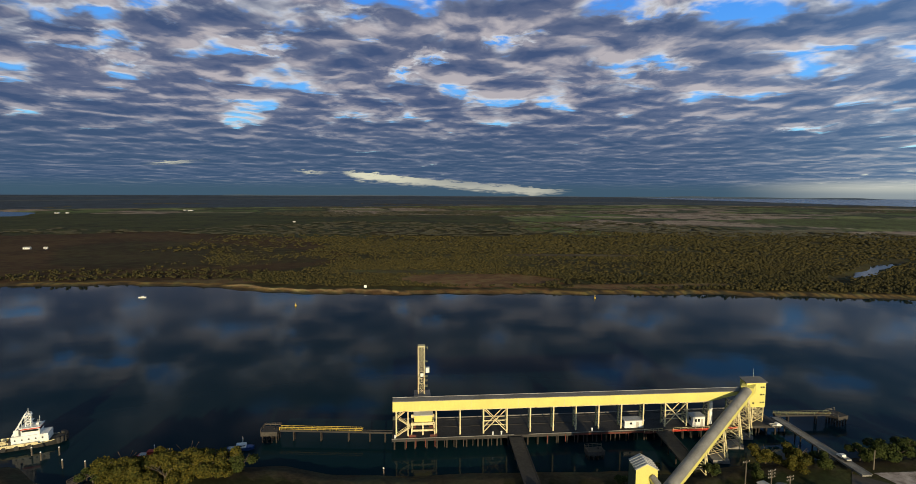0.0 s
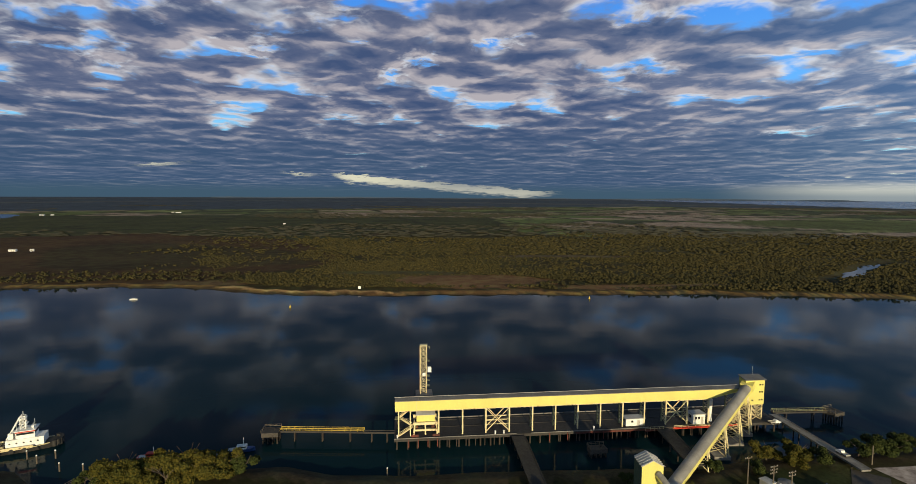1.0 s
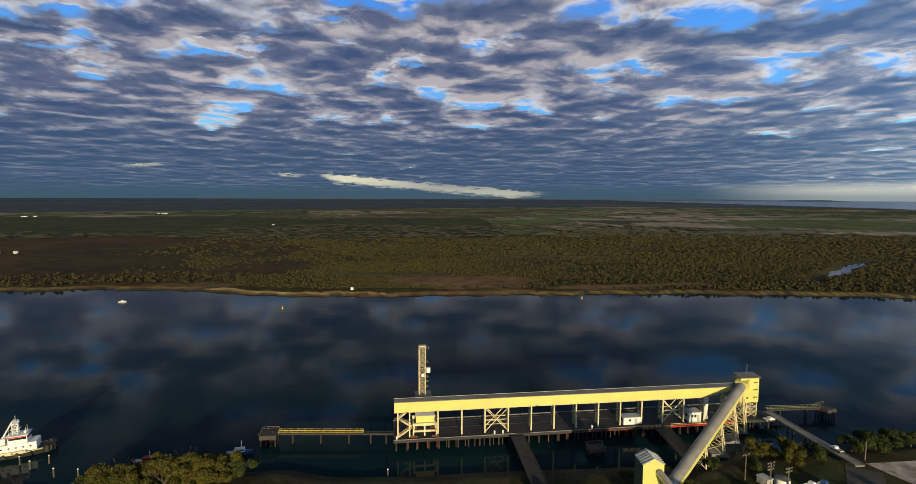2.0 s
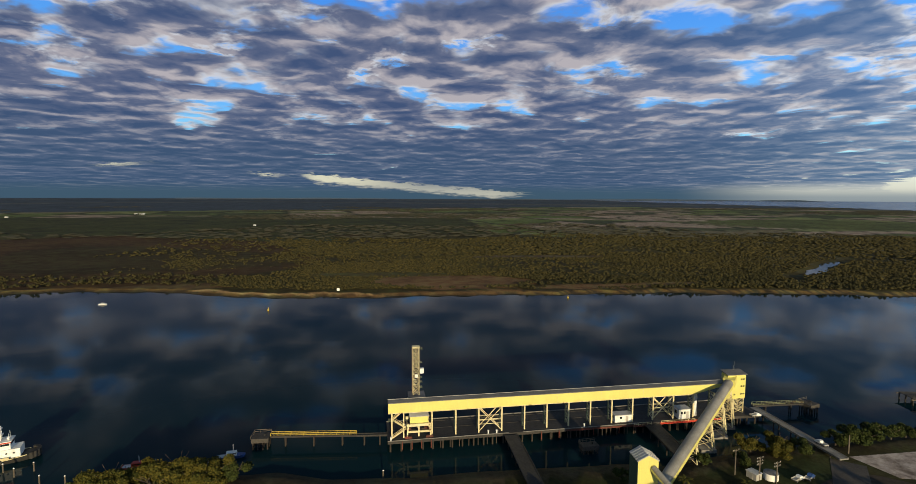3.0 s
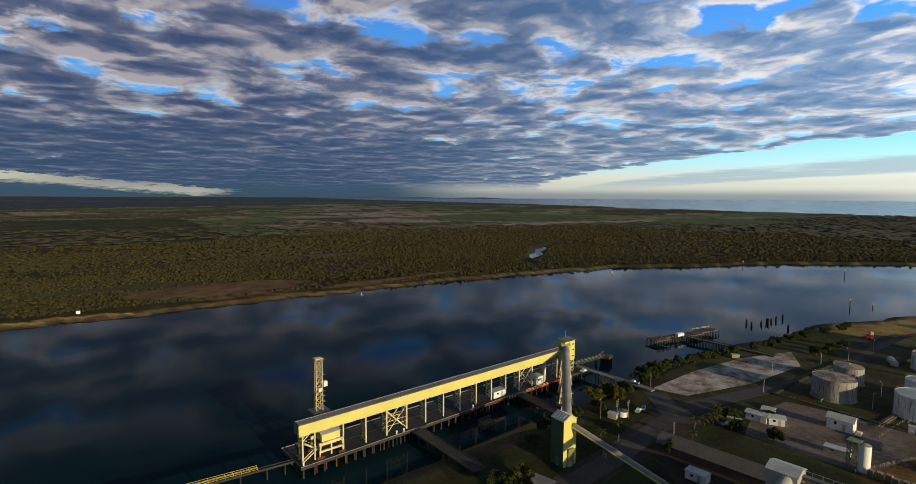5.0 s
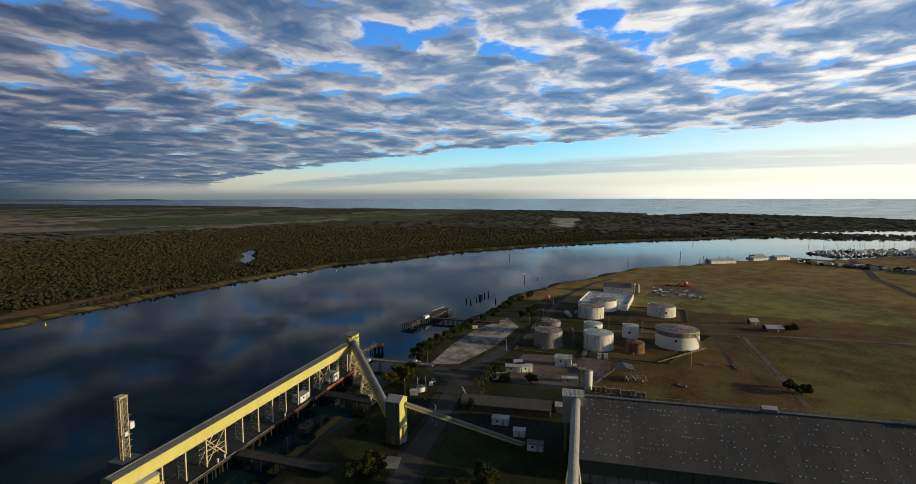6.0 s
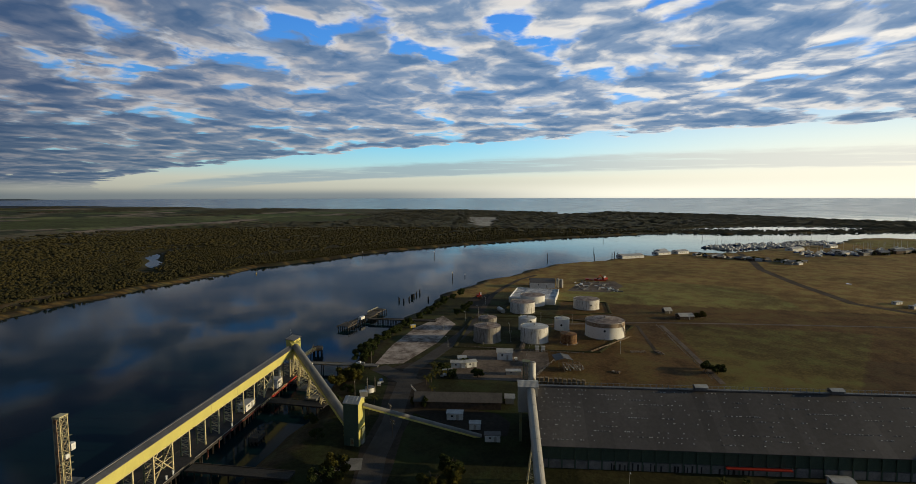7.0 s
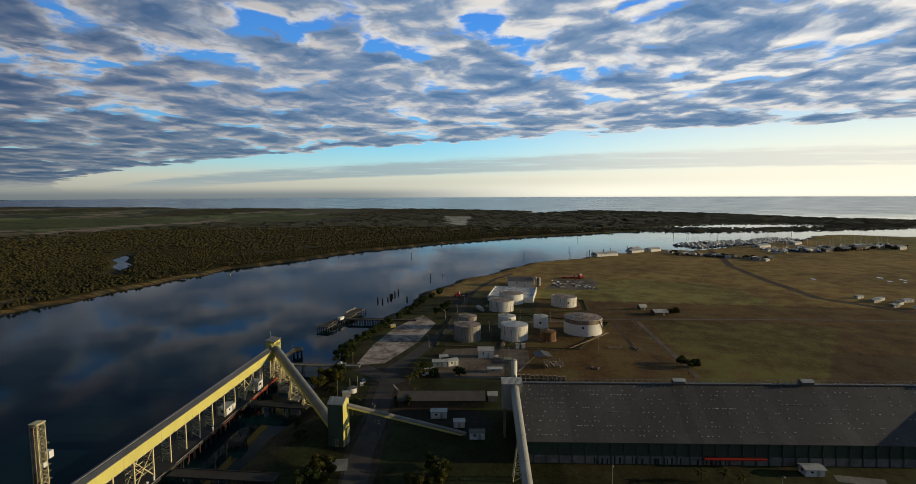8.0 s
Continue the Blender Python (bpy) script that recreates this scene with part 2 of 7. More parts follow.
# ---- materials ----
def surface(name, base, other, rough=0.8, metal=0.0, grain=6.0, blotch=0.35, bump=0.15, streak=False, ribs=0.0, rib_axis=0, each=0.0, rust=0.0, spec=0.3):
    """A worn surface: two colours mixed by coarse and fine noise, with optional streaks, ribs, rust and a change from piece to piece."""
    m = bpy.data.materials.new(name)
    m.use_nodes = True
    k = Nodes(m.node_tree)
    b = k.n["Principled BSDF"]
    at = k.n.new("ShaderNodeTexCoord").outputs["Object"]
    coarse = k.noise(at, blotch, 5.0, 0.6)
    small = k.noise(at, grain, 6.0, 0.65)
    fac = k.step(k.math("ADD", k.math("MULTIPLY", coarse, 0.62), k.math("MULTIPLY", small, 0.38)), 0.36, 0.64)
    colour = k.mix(fac, base, other)
    if streak:
        run = k.noise(k.vec("MULTIPLY", at, (2.6, 2.6, 0.16)), 1.0, 5.0, 0.7)
        colour = k.mix(k.step(run, 0.50, 0.62, 0.0, 0.85), colour, tuple(c * m for c, m in zip(base, (0.26, 0.20, 0.15))))
    if rust:
        spots = k.step(k.noise(at, 0.9, 7.0, 0.7), 0.62 - rust * 0.25, 0.70 - rust * 0.2)
        colour = k.mix(spots, colour, (0.13, 0.055, 0.022))
    if each:
        r = k.n.new("ShaderNodeObjectInfo").outputs["Random"]
        colour = k.mix(k.math("MULTIPLY", r, each), colour, tuple(c * 0.35 for c in base))
    k.put(b.inputs["Base Color"], colour)
    k.put(b.inputs["Roughness"], k.step(small, 0.2, 0.8, max(rough - 0.12, 0.02), min(rough + 0.1, 1.0)))
    b.inputs["Metallic"].default_value = metal
    b.inputs["Specular IOR Level"].default_value = spec
    high = small
    if ribs:
        axis = k.split(at)[rib_axis]
        high = k.math("ADD", k.math("MULTIPLY", k.math("SINE", k.math("MULTIPLY", axis, 6.2832 / ribs)), 0.8), k.math("MULTIPLY", small, 0.3))
    if bump:
        h = k.n.new("ShaderNodeBump")
        h.inputs["Strength"].default_value = bump
        h.inputs["Distance"].default_value = 0.08
        k.put(h.inputs["Height"], high)
        k.put(b.inputs["Normal"], h.outputs[0])
    return m


YELLOW = surface("cream_yellow_cladding", (0.67, 0.605, 0.165), (0.58, 0.525, 0.15), 0.55, ribs=0.35, bump=0.10, grain=3.0, blotch=0.2)
YELLOW_STEEL = surface("cream_painted_steel", (0.70, 0.62, 0.36), (0.52, 0.44, 0.24), 0.5, grain=4.0, rust=0.25)
GREEN_STEEL = surface("weathered_green_steel", (0.24, 0.25, 0.13), (0.15, 0.16, 0.09), 0.6, grain=4.0, rust=0.3)
ROOF_GREY = surface("grey_roof_sheet", (0.16, 0.155, 0.15), (0.10, 0.098, 0.095), 0.55, ribs=0.3, grain=3.0, blotch=0.15, bump=0.2)
ROOF_PALE = surface("pale_roof_sheet", (0.52, 0.51, 0.48), (0.36, 0.35, 0.33), 0.45, ribs=0.3, grain=3.0, bump=0.2)
SHED_ROOF = surface("dark_weathered_roof_sheet", (0.138, 0.125, 0.116), (0.084, 0.076, 0.072), 0.6, ribs=0.0, grain=1.2, blotch=0.05, bump=0.1, each=0.5)
SHED_WALL = surface("dark_green_sheet_wall", (0.070, 0.105, 0.068), (0.045, 0.070, 0.048), 0.6, grain=2.0, blotch=0.2)
TUBE_GREY = surface("galvanised_tube_cladding", (0.47, 0.45, 0.40), (0.36, 0.34, 0.30), 0.5, 0.2, grain=3.0, ribs=0.0, blotch=0.2)
COVER_GREY = surface("dull_conveyor_cover", (0.275, 0.262, 0.235), (0.19, 0.18, 0.16), 0.6, 0.1, grain=3.0, blotch=0.25)
WHITE = surface("white_paint", (0.80, 0.80, 0.77), (0.62, 0.62, 0.58), 0.5, grain=3.0, blotch=0.5)
TANK_WHITE = surface("white_tank_plate", (0.82, 0.79, 0.73), (0.66, 0.63, 0.56), 0.5, grain=2.0, blotch=0.15, streak=True)
TANK_CLEAN = surface("clean_white_tank_plate", (0.84, 0.82, 0.77), (0.74, 0.72, 0.66), 0.5, grain=2.0, blotch=0.15)
TANK_DULL = surface("dull_stained_tank_plate", (0.36, 0.34, 0.30), (0.22, 0.20, 0.18), 0.65, grain=2.0, blotch=0.2, streak=True)
TANK_RUST = surface("rusted_tank_plate", (0.30, 0.17, 0.07), (0.10, 0.055, 0.03), 0.8, grain=2.0, blotch=0.6, rust=0.6)
TANK_ROOF = surface("stained_tank_roof", (0.40, 0.32, 0.26), (0.12, 0.082, 0.062), 0.7, grain=1.6, blotch=0.5, rust=0.25)
RUST_BAND = surface("rust_streaked_band", (0.40, 0.33, 0.24), (0.26, 0.18, 0.11), 0.75, grain=2.0, streak=True, rust=0.4)
DECK = surface("dark_wharf_deck", (0.050, 0.046, 0.042), (0.030, 0.028, 0.027), 0.85, grain=2.0, blotch=0.15)
CONCRETE = surface("weathered_concrete", (0.26, 0.245, 0.22), (0.15, 0.14, 0.125), 0.85, grain=2.5, blotch=0.3)
PILE_DARK = surface("wet_dark_pile", (0.055, 0.045, 0.036), (0.026, 0.022, 0.019), 0.8, grain=3.0, each=0.5)
TIMBER = surface("grey_old_timber", (0.17, 0.145, 0.11), (0.085, 0.07, 0.055), 0.9, grain=5.0, each=0.6)
RED = surface("red_paint", (0.50, 0.045, 0.02), (0.34, 0.03, 0.02), 0.5)
RED_EDGE = surface("faded_red_edge_beam", (0.15, 0.035, 0.022), (0.05, 0.024, 0.018), 0.7, grain=3.0)
BLUE = surface("blue_paint", (0.03, 0.08, 0.25), (0.02, 0.05, 0.16), 0.45)
BLACK = surface("black_rubber", (0.02, 0.02, 0.02), (0.035, 0.033, 0.03), 0.8)
GLASS = surface("dark_window_glass", (0.015, 0.018, 0.02), (0.02, 0.024, 0.028), 0.08, bump=0.0, spec=0.6)
YELLOW_BRIGHT = surface("bright_yellow_paint", (0.62, 0.44, 0.05), (0.45, 0.33, 0.06), 0.5)
ASPHALT = surface("worn_asphalt", (0.098, 0.088, 0.078), (0.060, 0.054, 0.050), 0.9, grain=3.0, blotch=0.12, spec=0.06)
GRAVEL = surface("pale_bare_gravel", (0.52, 0.44, 0.385), (0.13, 0.098, 0.078), 0.95, grain=0.5, blotch=0.17, bump=0.3, spec=0.06)
DIRT = surface("trodden_dirt", (0.125, 0.092, 0.066), (0.060, 0.046, 0.034), 0.95, grain=1.2, blotch=0.06, spec=0.06)
PALE_DIRT = surface("pale_trodden_dirt", (0.21, 0.165, 0.13), (0.105, 0.082, 0.064), 0.95, grain=0.8, blotch=0.1, spec=0.06)
PUDDLE = surface("standing_water", (0.02, 0.022, 0.02), (0.03, 0.03, 0.026), 0.14, bump=0.0, spec=0.5)
TURF = surface("rough_turf", (0.055, 0.050, 0.022), (0.036, 0.034, 0.016), 0.95, grain=2.0, blotch=0.2, spec=0.06)
MUD = surface("wet_mud", (0.16, 0.14, 0.125), (0.10, 0.09, 0.085), 0.35, grain=0.2, blotch=0.02, spec=0.5)
BARK = surface("bark", (0.10, 0.08, 0.06), (0.05, 0.04, 0.03), 0.95)


def foliage(name, base, other, even=0.0):
    """Leaves; even: how far crowns are lit as one soft canopy and not leaf by leaf."""
    m = bpy.data.materials.new(name)
    m.use_nodes = True
    k = Nodes(m.node_tree)
    b = k.n["Principled BSDF"]
    r = k.n.new("ShaderNodeNewGeometry").outputs["Random Per Island"]
    o = k.n.new("ShaderNodeObjectInfo").outputs["Random"]
    at = k.n.new("ShaderNodeTexCoord").outputs["Object"]
    f = k.math("ADD", k.math("MULTIPLY", r, 0.5), k.math("ADD", k.math("MULTIPLY", o, 0.15), k.math("MULTIPLY", k.noise(at, 0.012, 4.0), 0.5)))
    k.put(b.inputs["Base Color"], k.mix(k.step(f, 0.25, 0.85), base, other))
    b.inputs["Roughness"].default_value = 0.85
    b.inputs["Specular IOR Level"].default_value = 0.08
    if even:
        facing = k.vec("MULTIPLY", k.n.new("ShaderNodeNewGeometry").outputs["Normal"], (1.0 - even,) * 3)
        k.put(b.inputs["Normal"], k.vec("NORMALIZE", k.vec("ADD", facing, (0.0, -0.12 * even, even)), (0.0, 0.0, 0.0)))
    return m


LEAF = foliage("leaf_green", (0.098, 0.080, 0.014), (0.040, 0.044, 0.010))
LEAF_DARK = foliage("dark_leaf_green", (0.050, 0.060, 0.016), (0.022, 0.032, 0.010))
MANGROVE = foliage("mangrove_green", (0.067, 0.055, 0.019), (0.038, 0.035, 0.015), 0.50)
# leaf colour paled past its own green, to hold distance haze
HAZED_LEAF = foliage("hazed_wood_green", (0.115, 0.106, 0.068), (0.092, 0.088, 0.058), 0.9)


def ground_material():
    m = bpy.data.materials.new("land")
    m.use_nodes = True
    k = Nodes(m.node_tree)
    b = k.n["Principled BSDF"]
    c = k.n.new("ShaderNodeAttribute")
    c.attribute_name = "cover"
    at = k.n.new("ShaderNodeTexCoord").outputs["Object"]
    small, mid, wide = k.noise(at, 0.9, 6.0, 0.65), k.noise(at, 0.09, 6.0, 0.6), k.noise(at, 0.013, 5.0)
    f = k.math("ADD", k.math("MULTIPLY", small, 0.3), k.math("ADD", k.math("MULTIPLY", mid, 0.4), k.math("MULTIPLY", wide, 0.3)))
    shade = k.step(f, 0.39, 0.61, 0.55, 1.45)
    tint = k.mix(k.step(mid, 0.45, 0.62), (1.04, 0.95, 0.85), (0.92, 1.03, 0.85))
    col = k.vec("MULTIPLY", c.outputs["Color"], k.xyz(shade, shade, shade))
    k.put(b.inputs["Base Color"], k.mix(1.0, col, tint, "MULTIPLY"))
    b.inputs["Roughness"].default_value = 0.95
    b.inputs["Specular IOR Level"].default_value = 0.1
    h = k.n.new("ShaderNodeBump")
    h.inputs["Strength"].default_value = 0.5
    h.inputs["Distance"].default_value = 0.25
    k.put(h.inputs["Height"], k.math("ADD", small, mid))
    k.put(b.inputs["Normal"], h.outputs[0])
    return m


def water_material():
    m = bpy.data.materials.new("river_water")
    m.use_nodes = True
    k = Nodes(m.node_tree)
    b = k.n["Principled BSDF"]
    at = k.n.new("ShaderNodeTexCoord").outputs["Object"]
    k.put(b.inputs["Base Color"], k.mix(k.noise(at, 0.012, 4.0), (0.004, 0.017, 0.023), (0.006, 0.021, 0.026)))
    b.inputs["IOR"].default_value = 1.33
    east = k.split(at)[0]
    k.put(b.inputs["Specular IOR Level"], k.step(east, 420.0, 1150.0, 0.054, 0.50))
    k.put(b.inputs["Roughness"], k.math("ADD", k.step(k.noise(at, 0.008, 4.0), 0.35, 0.65, 0.045, 0.085), k.step(east, 1100.0, 1800.0, 0.0, 0.14)))
    h = k.n.new("ShaderNodeBump")
    k.put(h.inputs["Strength"], k.step(east, 700.0, 1300.0, 0.020, 0.0))
    h.inputs["Distance"].default_value = 0.5
    k.put(h.inputs["Height"], k.math("ADD", k.noise(k.vec("MULTIPLY", at, (0.10, 0.16, 1.0)), 1.0, 2.0), k.math("MULTIPLY", k.noise(at, 0.05, 2.0), 2.0)))
    k.put(b.inputs["Normal"], h.outputs[0])
    return m


LAND, WATER = ground_material(), water_material()


# ---- building blocks ----
class Geo:
    """Vertices and faces that become one mesh."""

    def __init__(self):
        self.v, self.f = [], []

    def add(self, verts, faces):
        n = len(self.v)
        self.v += [tuple(p) for p in verts]
        self.f += [tuple(i + n for i in f) for f in faces]
        return self

    def box(self, x0, y0, z0, x1, y1, z1):
        return self.add([(x0, y0, z0), (x1, y0, z0), (x1, y1, z0), (x0, y1, z0), (x0, y0, z1), (x1, y0, z1), (x1, y1, z1), (x0, y1, z1)],
                        [(3, 2, 1, 0), (4, 5, 6, 7), (0, 1, 5, 4), (1, 2, 6, 5), (2, 3, 7, 6), (3, 0, 4, 7)])

    def rod(self, a, b, r0, r1=None, n=8, caps=True):
        a, b = Vector(a), Vector(b)
        r1 = r0 if r1 is None else r1
        q = (b - a).to_track_quat("Z", "Y")
        ring = [q @ Vector((math.cos(6.28318 * i / n), math.sin(6.28318 * i / n), 0)) for i in range(n)]
        faces = [(i, (i + 1) % n, n + (i + 1) % n, n + i) for i in range(n)]
        if caps:
            faces += [tuple(range(n - 1, -1, -1)), tuple(range(n, 2 * n))]
        return self.add([a + p * r0 for p in ring] + [b + p * r1 for p in ring], faces)

    def beam(self, a, b, w, h=None):
        a, b = Vector(a), Vector(b)
        h = w if h is None else h
        q = (b - a).to_track_quat("Z", "Y")
        c = [q @ Vector((sx * w / 2, sy * h / 2, 0)) for sx, sy in ((-1, -1), (1, -1), (1, 1), (-1, 1))]
        return self.add([a + p for p in c] + [b + p for p in c], [(3, 2, 1, 0), (4, 5, 6, 7), (0, 1, 5, 4), (1, 2, 6, 5), (2, 3, 7, 6), (3, 0, 4, 7)])

    def sweep(self, a, b, outline):
        """A straight body with an upright outline [(across, up)] from a to b."""
        a, b = Vector(a), Vector(b)
        d = (b - a).normalized()
        side = d.cross(Vector((0, 0, 1))).normalized()
        top = side.cross(d)
        n = len(outline)
        pts = [p + side * u + top * t for p in (a, b) for u, t in outline]
        return self.add(pts, [(i, (i + 1) % n, n + (i + 1) % n, n + i) for i in range(n)] + [tuple(range(n - 1, -1, -1)), tuple(range(n, 2 * n))])

    def gable(self, x0, y0, x1, y1, eave, ridge, over=0.25, thick=0.12, along="x"):
        """Two roof slopes, with thickness."""
        if along == "x":
            m = (y0 + y1) / 2
            prof = [(y0 - over, eave - over * (ridge - eave) / (m - y0)), (m, ridge), (y1 + over, eave - over * (ridge - eave) / (m - y0))]
            pts = [(x, y, z + k) for x in (x0 - over, x1 + over) for k in (0, thick) for y, z in prof]
        else:
            m = (x0 + x1) / 2
            prof = [(x0 - over, eave - over * (ridge - eave) / (m - x0)), (m, ridge), (x1 + over, eave - over * (ridge - eave) / (m - x0))]
            pts = [(x, y, z + k) for y in (y0 - over, y1 + over) for k in (0, thick) for x, z in prof]
        return self.add(pts, [(0, 6, 7, 1), (1, 7, 8, 2), (3, 4, 10, 9), (4, 5, 11, 10), (0, 1, 4, 3), (1, 2, 5, 4), (6, 9, 10, 7), (7, 10, 11, 8), (0, 3, 9, 6), (2, 8, 11, 5)])

    def house_body(self, x0, y0, x1, y1, z0, eave, ridge, along="x"):
        """Walls that close up to a ridge."""
        if along == "x":
            m = (y0 + y1) / 2
            end = lambda x: [(x, y0, z0), (x, y1, z0), (x, y1, eave), (x, m, ridge), (x, y0, eave)]
            return self.add(end(x0) + end(x1), [(4, 3, 2, 1, 0), (5, 6, 7, 8, 9), (0, 1, 6, 5), (1, 2, 7, 6), (2, 3, 8, 7), (3, 4, 9, 8), (4, 0, 5, 9)])
        m = (x0 + x1) / 2
        end = lambda y: [(x0, y, z0), (x1, y, z0), (x1, y, eave), (m, y, ridge), (x0, y, eave)]
        return self.add(end(y0) + end(y1), [(0, 1, 2, 3, 4), (9, 8, 7, 6, 5), (1, 0, 5, 6), (2, 1, 6, 7), (3, 2, 7, 8), (4, 3, 8, 9), (0, 4, 9, 5)])

    def mesh(self, name, mat, smooth=False):
        me = bpy.data.meshes.new(name)
        me.from_pydata(self.v, [], self.f)
        me.materials.append(mat)
        if smooth:
            me.shade_smooth()
        return me


def part(name, geo, mat, parent, label="", smooth=False):
    ob = new(name, geo.mesh(name, mat, smooth) if isinstance(geo, Geo) else geo)
    ob.parent = parent
    return tagged(ob, label)


def thing(name, m, label, category, group="", kind=""):
    ob = new(name)
    ob.matrix_world = m
    ob.empty_display_size = 0.5
    return tagged(ob, label, category, group, kind)


def spot(name, mesh, parent, m=None):
    """One more piece that shares a mesh."""
    ob = new(name, mesh)
    ob.parent = parent
    if m is not None:
        ob.matrix_basis = m
    return ob


# ---- land and water ----
MIDDLE = (0.0, 60.0)
LAND_Z = 1.5
NEAR_SHORE = [(-2600, -900), (-900, -160), (-300, 70), (-150, 112), (-103, 115.7), (-93, 109), (-84, 108), (-78, 113.5), (-66, 116.5), (-47, 116.3), (-41, 116.9), (-29, 113.4), (-11, 112.8), (7, 114.2), (23, 114.9),
              (38, 115.8), (52, 114), (62, 117), (76, 120), (100, 122.5), (135, 125.7), (163, 126), (185, 123), (221, 121.3), (262, 115.8), (302, 99.5), (365, 68), (394, 57.6), (450, 0.5), (480, -26)]
MARINA_SHORE = [(534, -91), (524, -120), (569, -171), (619, -229), (658, -287), (751, -352), (789, -395), (782, -440), (755, -491), (640, -900), (300, -2600)]
FAR_SHORE = [(-3000, 100), (-700, 290), (-308, 345), (-221, 357), (-194, 353), (-150, 345), (-128, 332), (-83, 327), (0, 329), (82, 331), (150, 331), (222, 326), (333, 310), (408, 270), (470, 252), (520, 217), (576, 174),
             (602, 150), (662, 101), (709, 50), (766, -26), (824, -88), (858, -152), (836, -223), (874, -328), (914, -439), (956, -556), (997, -646)]
COAST = [(1110, -880), (1274, -822), (1387, -667), (1670, -551), (2030, -120), (1890, 50), (2200, 500), (2300, 937), (2306, 1547), (2309, 1871), (2554, 2094), (2735, 3381), (3300, 9000), (6000, 20000), (-20000, 20000), (-20000, 100)]
LAKE = [(-1800, 1800), (-1463, 1680), (-1290, 1590), (-1140, 1350), (-1160, 1310), (-1700, 1500)]
LAGOON = [(869, -105), (1018, -220), (1115, -363), (1101, -473), (1045, -555), (965, -464), (917, -296), (925, -197)]
CREEK = [(279, 374), (288, 391), (306, 401), (345, 431), (368, 455), (405, 482), (430, 494)]
STREAM = [(1700, 90), (1890, 55), (2040, -120), (1850, -50)]
SALT_PAN = [(1408, 323), (1412, 234), (909, 188), (1046, 247)]
NEAR_LAND = NEAR_SHORE + MARINA_SHORE + [(-2600, -2600)]
FAR_LAND = FAR_SHORE + COAST


def lift(r):
    """Far off, the sheets rise towards the height of the horizon as it is seen."""
    return 40.0 * (np.clip((r - 1500.0) / 3400.0, 0.0, 1.0)) ** 1.6


def plan(x, y):
    """The place on the flat map that a place on the rising sheets stands for."""
    r = np.hypot(x - MIDDLE[0], y - MIDDLE[1])
    k = 62.0 / (62.0 - lift(r))
    return MIDDLE[0] + (x - MIDDLE[0]) * k, MIDDLE[1] + (y - MIDDLE[1]) * k


def inside(poly, x, y):
    hit = np.zeros(x.shape, bool)
    for (x0, y0), (x1, y1) in zip(poly, poly[1:] + poly[:1]):
        if y0 != y1:
            hit ^= ((y0 > y) != (y1 > y)) & (x < (x1 - x0) * (y - y0) / (y1 - y0) + x0)
    return hit


def away(line, x, y, closed=False):
    best = np.full(x.shape, 1e9)
    ends = line[1:] + line[:1] if closed else line[1:]
    for (x0, y0), (x1, y1) in zip(line, ends):
        ux, uy = x1 - x0, y1 - y0
        s = np.clip(((x - x0) * ux + (y - y0) * uy) / (ux * ux + uy * uy), 0, 1)
        best = np.minimum(best, np.hypot(x - x0 - s * ux, y - y0 - s * uy))
    return best


def ripple(x, y):
    """Small wanderings of a shore line."""
    return 1.3 * np.sin(x * 0.11 + 0.6 * np.sin(y * 0.07)) + 0.9 * np.sin(x * 0.31 + y * 0.23) + 0.8 * np.sin(y * 0.17 - x * 0.05)


def ashore(x, y):
    """Metres from the water's edge, above nought on land."""
    near = np.where(inside(NEAR_LAND, x, y), 1, -1) * away(NEAR_LAND, x, y, True)
    far = np.where(inside(FAR_LAND, x, y), 1, -1) * away(FAR_LAND, x, y, True)
    lagoon = np.where(inside(LAGOON, x, y), -1, 1) * away(LAGOON, x, y, True)
    creek = away(CREEK, x, y) - np.interp(x, [279, 291, 306, 345, 368, 405, 440], [1.2, 1.5, 2.5, 4.5, 6, 5.5, 3.5])
    stream = np.where(inside(STREAM, x, y), -1, 1) * away(STREAM, x, y, True)
    lake = np.where(inside(LAKE, x, y), -1, 1) * away(LAKE, x, y, True)
    return np.minimum.reduce([np.maximum(near, far), lagoon, creek, lake, stream]), near > far


